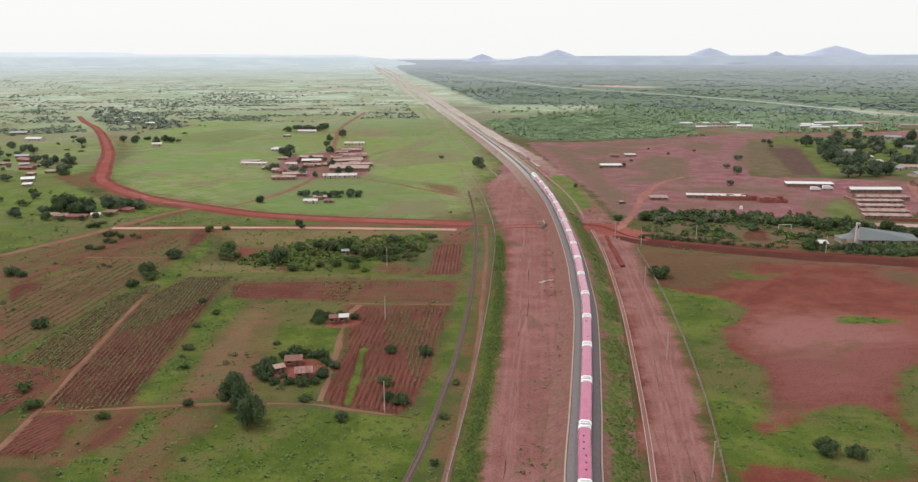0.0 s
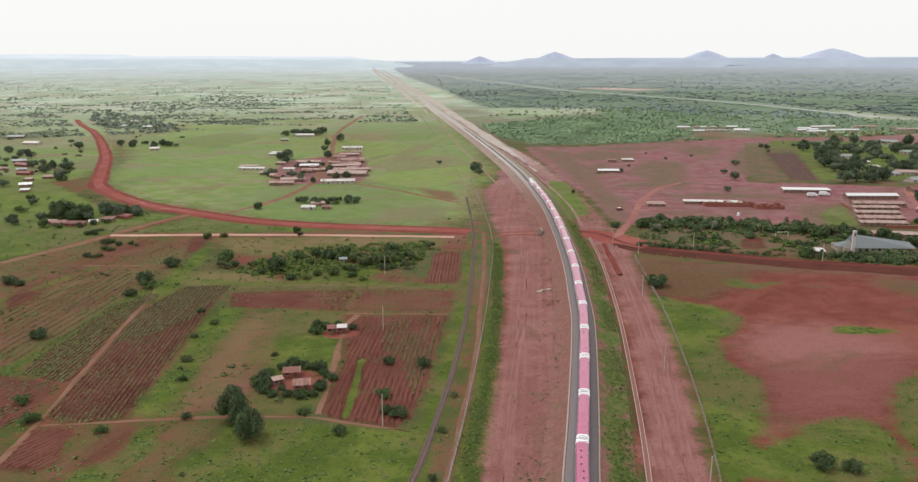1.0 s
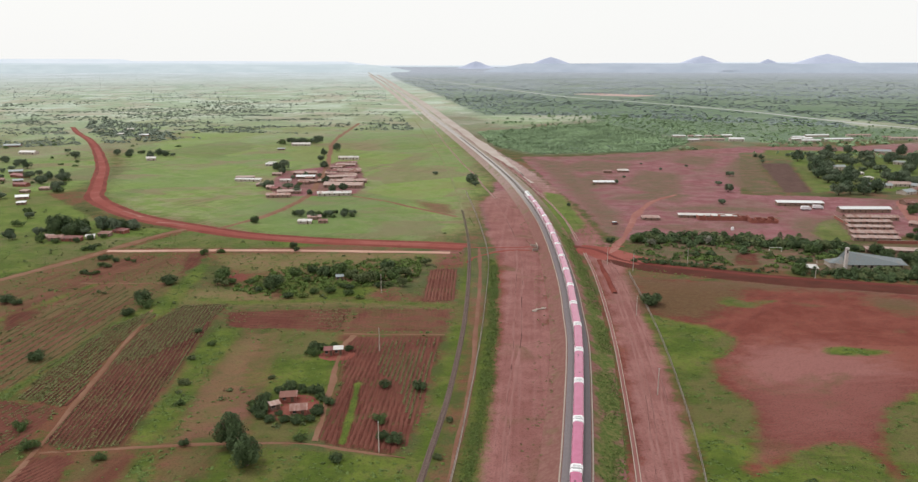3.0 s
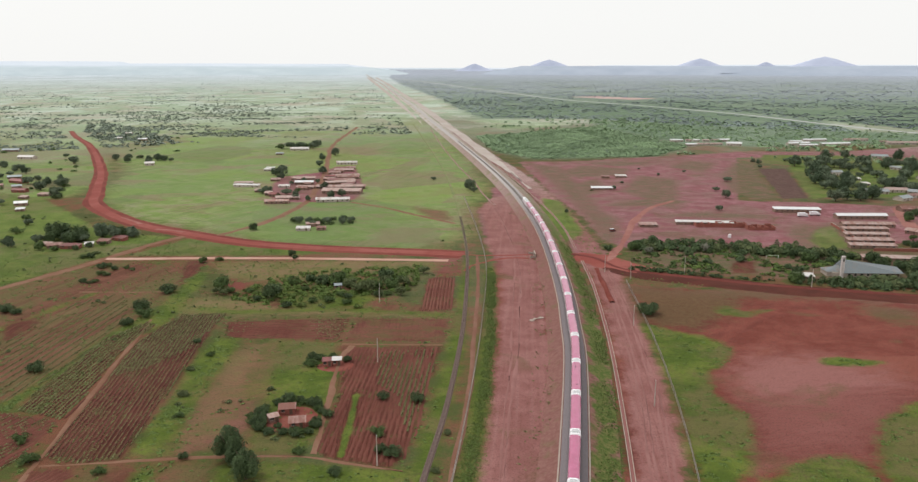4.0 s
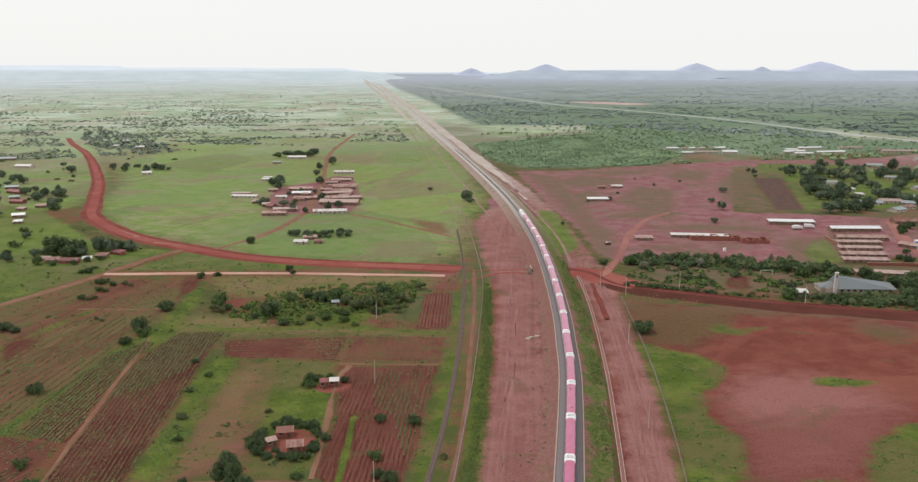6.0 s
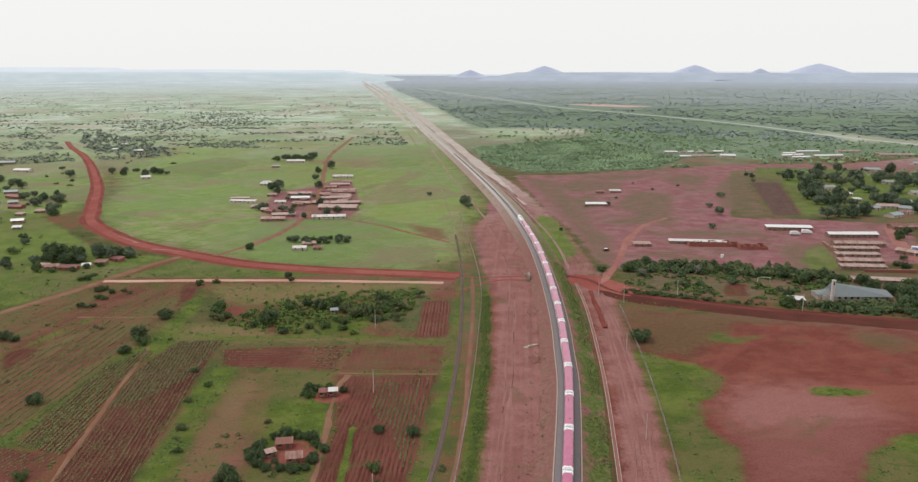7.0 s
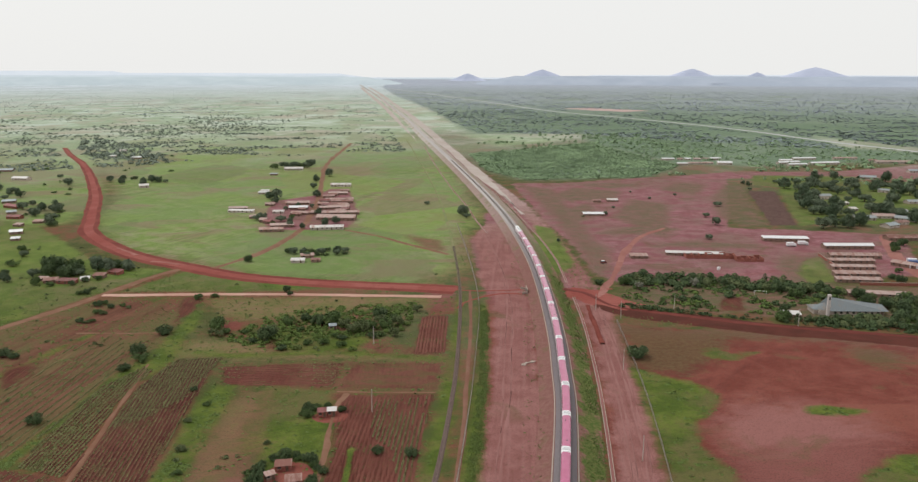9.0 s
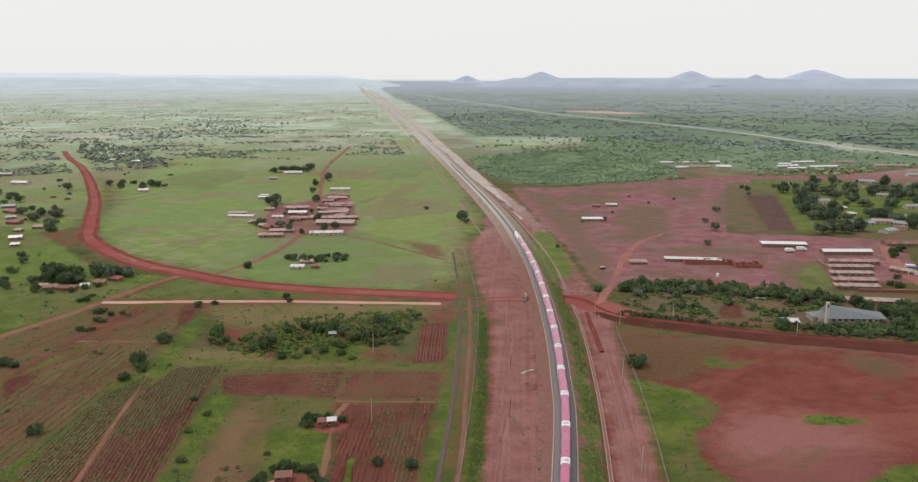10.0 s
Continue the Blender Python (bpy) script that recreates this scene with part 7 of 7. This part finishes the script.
# the church: a hall under a tent-like roof that falls away from a slim tower
def build_church():
    ob = tagged(new("church"), "low church under a blue-grey tent roof with slim tower", "church")
    ob.matrix_basis = pose(217, 395, 0, 0, 0, -4)
    part("wall", box_mesh("wall", PLASTER, (2, 0, 1.1, 34, 11, 2.6), bevel=0.03), ob)
    eave, peak, end = 2.5, 8.4, 4.6
    corners = [(-10, -7.0, eave), (21, -6.2, eave), (21, 6.2, eave), (-10, 7.0, eave), (-9, 0, peak), (20, 0, end)]
    bm = bmesh.new()
    top = [bm.verts.new(c) for c in corners]
    low = [bm.verts.new((c[0], c[1], c[2] - 0.12)) for c in corners]
    faces = [(0, 1, 5, 4), (2, 3, 4, 5), (1, 2, 5), (3, 0, 4)]
    for f in faces:
        bm.faces.new([top[i] for i in f])
        bm.faces.new([low[i] for i in reversed(f)])
    for a, b in ((0, 1), (1, 2), (2, 3), (3, 0)):
        bm.faces.new((top[a], low[a], low[b], top[b]))
    roof = part("roof", bm_mesh("roof", bm, ROOF_CHURCH), ob, "blue-grey tin roof falling from a high peak")
    bm = bmesh.new()
    wing = [(-18, -4.5, 2.6), (-10, -5.5, 2.6), (-10, 5.5, 2.6), (-18, 4.5, 2.6), (-17, 0, 3.6), (-10, 0, 5.2)]
    top = [bm.verts.new(c) for c in wing]
    for f in ((0, 1, 5, 4), (2, 3, 4, 5), (3, 0, 4), (1, 2, 5), (0, 3, 2, 1)):
        bm.faces.new([top[i] for i in f])
    part("wing_roof", bm_mesh("wing_roof", bm, ROOF_CHURCH), ob)
    part("wing_wall", box_mesh("wing_wall", PLASTER, (-13.5, 0, 1.2, 7.5, 8.4, 2.7)), ob)
    tower = part("tower", box_mesh("tower", PALE_WALL, (-11.3, -7.6, 5.6, 1.5, 1.5, 11.8), bevel=0.06), ob, "slim pale square tower")
    part("tower_cap", box_mesh("tower_cap", PALE_WALL, (-11.3, -7.6, 11.6, 1.8, 1.8, 0.3), bevel=0.05), tower)
    part("belfry", box_mesh("belfry", SHADE, (-11.3, -8.37, 9.8, 0.7, 0.06, 1.6)), tower)
    for i in range(8):
        part("window", box_mesh("window", SHADE, (-6.5 + i * 3.2, -5.53, 1.3, 1.3, 0.06, 1.2)), ob)
    part("door", box_mesh("door", TIMBER, (18.0, -5.53, 1.05, 1.6, 0.08, 2.1)), ob)


ROOF_CHURCH = tin("roof_church_tin", (0.155, 0.175, 0.185), (0.205, 0.23, 0.24), (0.22, 0.185, 0.16), 0.4)
PALE_WALL = plain("wall_pale_plaster", (0.5, 0.44, 0.42), (0.58, 0.52, 0.5), 1.0, 0.9)
build_church()


# ---- poles, fences and small things ----
POLE = plain("pole_timber", (0.42, 0.36, 0.32), (0.52, 0.46, 0.42), 2.0, 0.85)


def utility_pole():
    ob = tagged(new("utility_pole"), "tall pale timber pole standing in a field", "utility pole", "power poles")
    bm = bmesh.new()
    bmesh.ops.create_cone(bm, cap_ends=True, segments=10, radius1=0.19, radius2=0.12, depth=9.2, matrix=Matrix.Translation((0, 0, 4.4)))
    part("pole", bm_mesh("pole", bm, POLE), ob)
    part("cap", box_mesh("cap", GREY, (0, 0, 9.05, 0.3, 0.3, 0.12), bevel=0.03), ob, "grey metal pole cap")
    return ob


first = utility_pole()
first.matrix_basis = pose(-26, 275, 0, 0, 0, 10)
for x, y in ((-19.2, 199.5), (-32, 349), (84, 401), (94.5, 387), (79, 315), (67, 236), (58.5, 166), (126, 398), (182, 372)):
    copy_thing(first, pose(x, y, 0, 0, 0, 10))


def fence(points, spacing, label, footing=False):
    line = smooth(points, 2)
    ob = tagged(new("fence"), label, "fence")
    pts, head, _ = along(line, spacing)
    me = box_mesh("post", CONCRETE, (0, 0, 0.8, 0.2, 0.2, 1.9), bevel=0.03)
    for (x, y), a in zip(pts, head):
        q = part("post", me, ob)
        q.matrix_basis = pose(x, y, 0, plant_rng.normal(0, 2), plant_rng.normal(0, 2), math.degrees(a))
    if footing:
        v, f = sweep(line, [(-0.13, -0.05), (-0.11, 0.25), (0.11, 0.25), (0.13, -0.05)])
        part("footing", mesh_of("footing", v, f, CONCRETE), ob, "pale concrete footing")
    for h in (0.5, 0.95, 1.4, 1.7):
        v, f = sweep(line, [(-0.025, h), (0, h + 0.025), (0.025, h)])
        part("wire", mesh_of("wire", v, f, STEEL), ob)


fence(FENCE_LEFT, 2.4, "concrete post and wire fence along the weeds", True)
fence(FENCE_RIGHT, 2.4, "concrete post and wire fence beside the graded track")

# broken slabs on the graded strip
g = np.random.default_rng(5)
heap = tagged(new("slab_heap"), "heap of pale broken concrete slabs on bare earth", "rubble")
for i in range(14):
    q = part("slab", box_mesh("slab", CONCRETE, (0, 0, 0.12, g.uniform(0.8, 2.2), g.uniform(0.5, 1.1), 0.22), bevel=0.03), heap)
    q.matrix_basis = pose(36.0 + i * 0.42 + g.normal(0, 0.3), 321.5 + i * 0.32 + g.normal(0, 0.35), 0.05, g.normal(0, 8), g.normal(0, 8), g.uniform(0, 180))
culvert = tagged(new("culvert"), "small concrete culvert mouth at the embankment foot", "culvert")
part("headwall", box_mesh("headwall", CONCRETE, (0, 3.1, 1.1, 0.4, 2.2, 2.4), (0, -3.1, 1.1, 0.4, 2.2, 2.4), (0, 0, 2.5, 0.5, 8.4, 0.5), bevel=0.04), culvert)
# Solid dark panel in place of the shade inside the mouth.
part("opening", box_mesh("opening", DARK, (0.15, 0, 1.1, 0.1, 4.0, 2.3)), culvert, "dark panel painted as shade in the culvert mouth")
for s in (-1, 1):
    wing = part("wing_wall", box_mesh("wing_wall", CONCRETE, (-1.6, 0, 0.7, 3.2, 0.3, 1.6), bevel=0.03), culvert)
    wing.matrix_basis = pose(-0.2, s * 4.1, 0, 0, 0, -s * 25)
culvert.matrix_basis = pose(50.2, 436.2, 0)
ribbon("red_spoil", [(76.7, 347), (78, 365), (79.2, 383), (81.2, 408)], 2.6, 0.7, RED_BANK, "long low heap of dark red spoil", "spoil heap", ragged=0.4, step=2, seed=51)


# a small football goal and a water tank beyond the hedge
goal = tagged(new("football_goal"), "small white-painted football goal frame on grass", "goal")
part("crossbar", box_mesh("crossbar", WHITE, (0, 0, 2.4, 7.0, 0.14, 0.14), bevel=0.02), goal)
for s in (-1, 1):
    part("goal_post", box_mesh("goal_post", WHITE, (s * 3.5, 0, 1.2, 0.14, 0.14, 2.5), bevel=0.02), goal)
goal.matrix_basis = pose(185.5, 428, 0, 0, 0, -2)
tank = tagged(new("water_tank"), "small white plastic water tank standing on bare ground", "tank")
for nm, r, z, d in (("tank_body", 1.0, 1.0, 2.0), ("tank_lid", 0.35, 2.1, 0.25)):
    bm = bmesh.new()
    bmesh.ops.create_cone(bm, cap_ends=True, segments=20, radius1=r, radius2=r * 0.92, depth=d, matrix=Matrix.Translation((0, 0, z)))
    bmesh.ops.bevel(bm, geom=[e for e in bm.edges if e.calc_face_angle(0) > 1], offset=0.06, segments=2, affect="EDGES")
    part(nm, bm_mesh(nm, bm, WHITE), tank)
tank.matrix_basis = pose(182, 486, 0)


# ---- parked vehicles and containers among the sheds ----
def wheel_on(parent, x, y, r):
    bm = bmesh.new()
    bmesh.ops.create_cone(bm, cap_ends=True, segments=16, radius1=r, radius2=r, depth=0.24, matrix=Matrix.Translation((x, y, r)) @ Matrix.Rotation(math.pi / 2, 4, "X"))
    tyre = part("wheel", bm_mesh("wheel", bm, DARK), parent)
    bm = bmesh.new()
    bmesh.ops.create_cone(bm, cap_ends=True, segments=12, radius1=r * 0.55, radius2=r * 0.5, depth=0.26, matrix=Matrix.Translation((x, y, r)) @ Matrix.Rotation(math.pi / 2, 4, "X"))
    part("rim", bm_mesh("rim", bm, GREY), tyre, "grey metal rim")


def build_van():
    """A small van, length along x."""
    ob = tagged(new("van"), "small white-roofed van parked on bare red ground", "van")
    part("body", shell("body", [(0.85, 0.35), (0.88, 0.8), (0.86, 1.15), (-0.86, 1.15), (-0.88, 0.8), (-0.85, 0.35)], -2.1, 2.1, ROOF_RED), ob, "dark red van body")
    cabin = shell("cabin", [(0.84, 1.15), (0.74, 1.8), (-0.74, 1.8), (-0.84, 1.15)], -2.0, 1.3, GLASS)
    for v in cabin.vertices:
        if v.co.z > 1.5:
            v.co.x += 0.12 if v.co.x < 0 else -0.45
    part("windows", cabin, ob, "dark glazed cabin")
    part("roof", box_mesh("roof", WHITE, (-0.5, 0, 1.84, 2.75, 1.5, 0.09), bevel=0.04), ob, "white roof")
    for x in (-1.35, 1.35):
        for s in (-1, 1):
            wheel_on(ob, x, s * 0.78, 0.32)
    for s in (-1, 1):
        part("headlight", box_mesh("headlight", WHITE, (2.1, s * 0.62, 0.78, 0.06, 0.3, 0.16), bevel=0.02), ob)
    return ob


def build_truck(label):
    """A box truck, length along x."""
    ob = tagged(new("truck"), label, "truck", "trucks by the shed")
    part("chassis", box_mesh("chassis", DARK, (0, 0, 0.75, 7.4, 1.0, 0.25)), ob)
    part("cargo_box", box_mesh("cargo_box", WHITE, (-0.9, 0, 2.05, 5.4, 2.3, 2.2), bevel=0.05), ob, "white cargo box")
    cab = shell("cab", [(1.05, 0.6), (1.08, 1.5), (0.95, 2.35), (-0.95, 2.35), (-1.08, 1.5), (-1.05, 0.6)], 2.0, 3.7, WHITE)
    for v in cab.vertices:
        if v.co.x > 3 and v.co.z > 1.6:
            v.co.x -= 0.4
    front = part("cab", cab, ob)
    part("windscreen", box_mesh("windscreen", GLASS, (3.55, 0, 1.85, 0.1, 1.7, 0.6)), front)
    for x in (-2.3, 2.7):
        for s in (-1, 1):
            wheel_on(ob, x, s * 0.95, 0.45)
    return ob


def build_container(paint, label):
    ob = tagged(new("container"), label, "container", "containers in the lane")
    part("shell", box_mesh("shell", paint, (0, 0, 1.4, 6.0, 2.4, 2.5), bevel=0.03), ob)
    for i in range(14):
        for s in (-1, 1):
            part("rib", box_mesh("rib", paint, (-2.7 + i * 0.415, s * 1.21, 1.4, 0.16, 0.05, 2.2)), ob)
    for x in (-2.9, 2.9):
        for s in (-1, 1):
            part("corner_post", box_mesh("corner_post", GREY, (x, s * 1.17, 1.4, 0.2, 0.16, 2.56)), ob)
    part("door", box_mesh("door", paint, (3.03, 0, 1.4, 0.06, 2.1, 2.3)), ob)
    return ob


BLUE_STEEL = plain("container_blue", (0.1, 0.16, 0.32), (0.14, 0.2, 0.38), 1.5, 0.6)
build_van().matrix_basis = pose(110, 505, 0, 0, 0, 12)
build_truck("white box truck parked beside a long shed").matrix_basis = pose(272, 559, 0, 0, 0, -6)
build_truck("white delivery truck parked near a long shed").matrix_basis = pose(261, 554.5, 0, 0, 0, 4)
build_container(WHITE, "white steel shipping container on red earth").matrix_basis = pose(322, 505, 0, 0, 0, -20)
build_container(BLUE_STEEL, "blue steel shipping container on red earth").matrix_basis = pose(320, 500, 0, 0, 0, -20)
build_container(WHITE, "white steel container beside a red lane").matrix_basis = pose(313, 487.5, 0, 0, 0, -20)
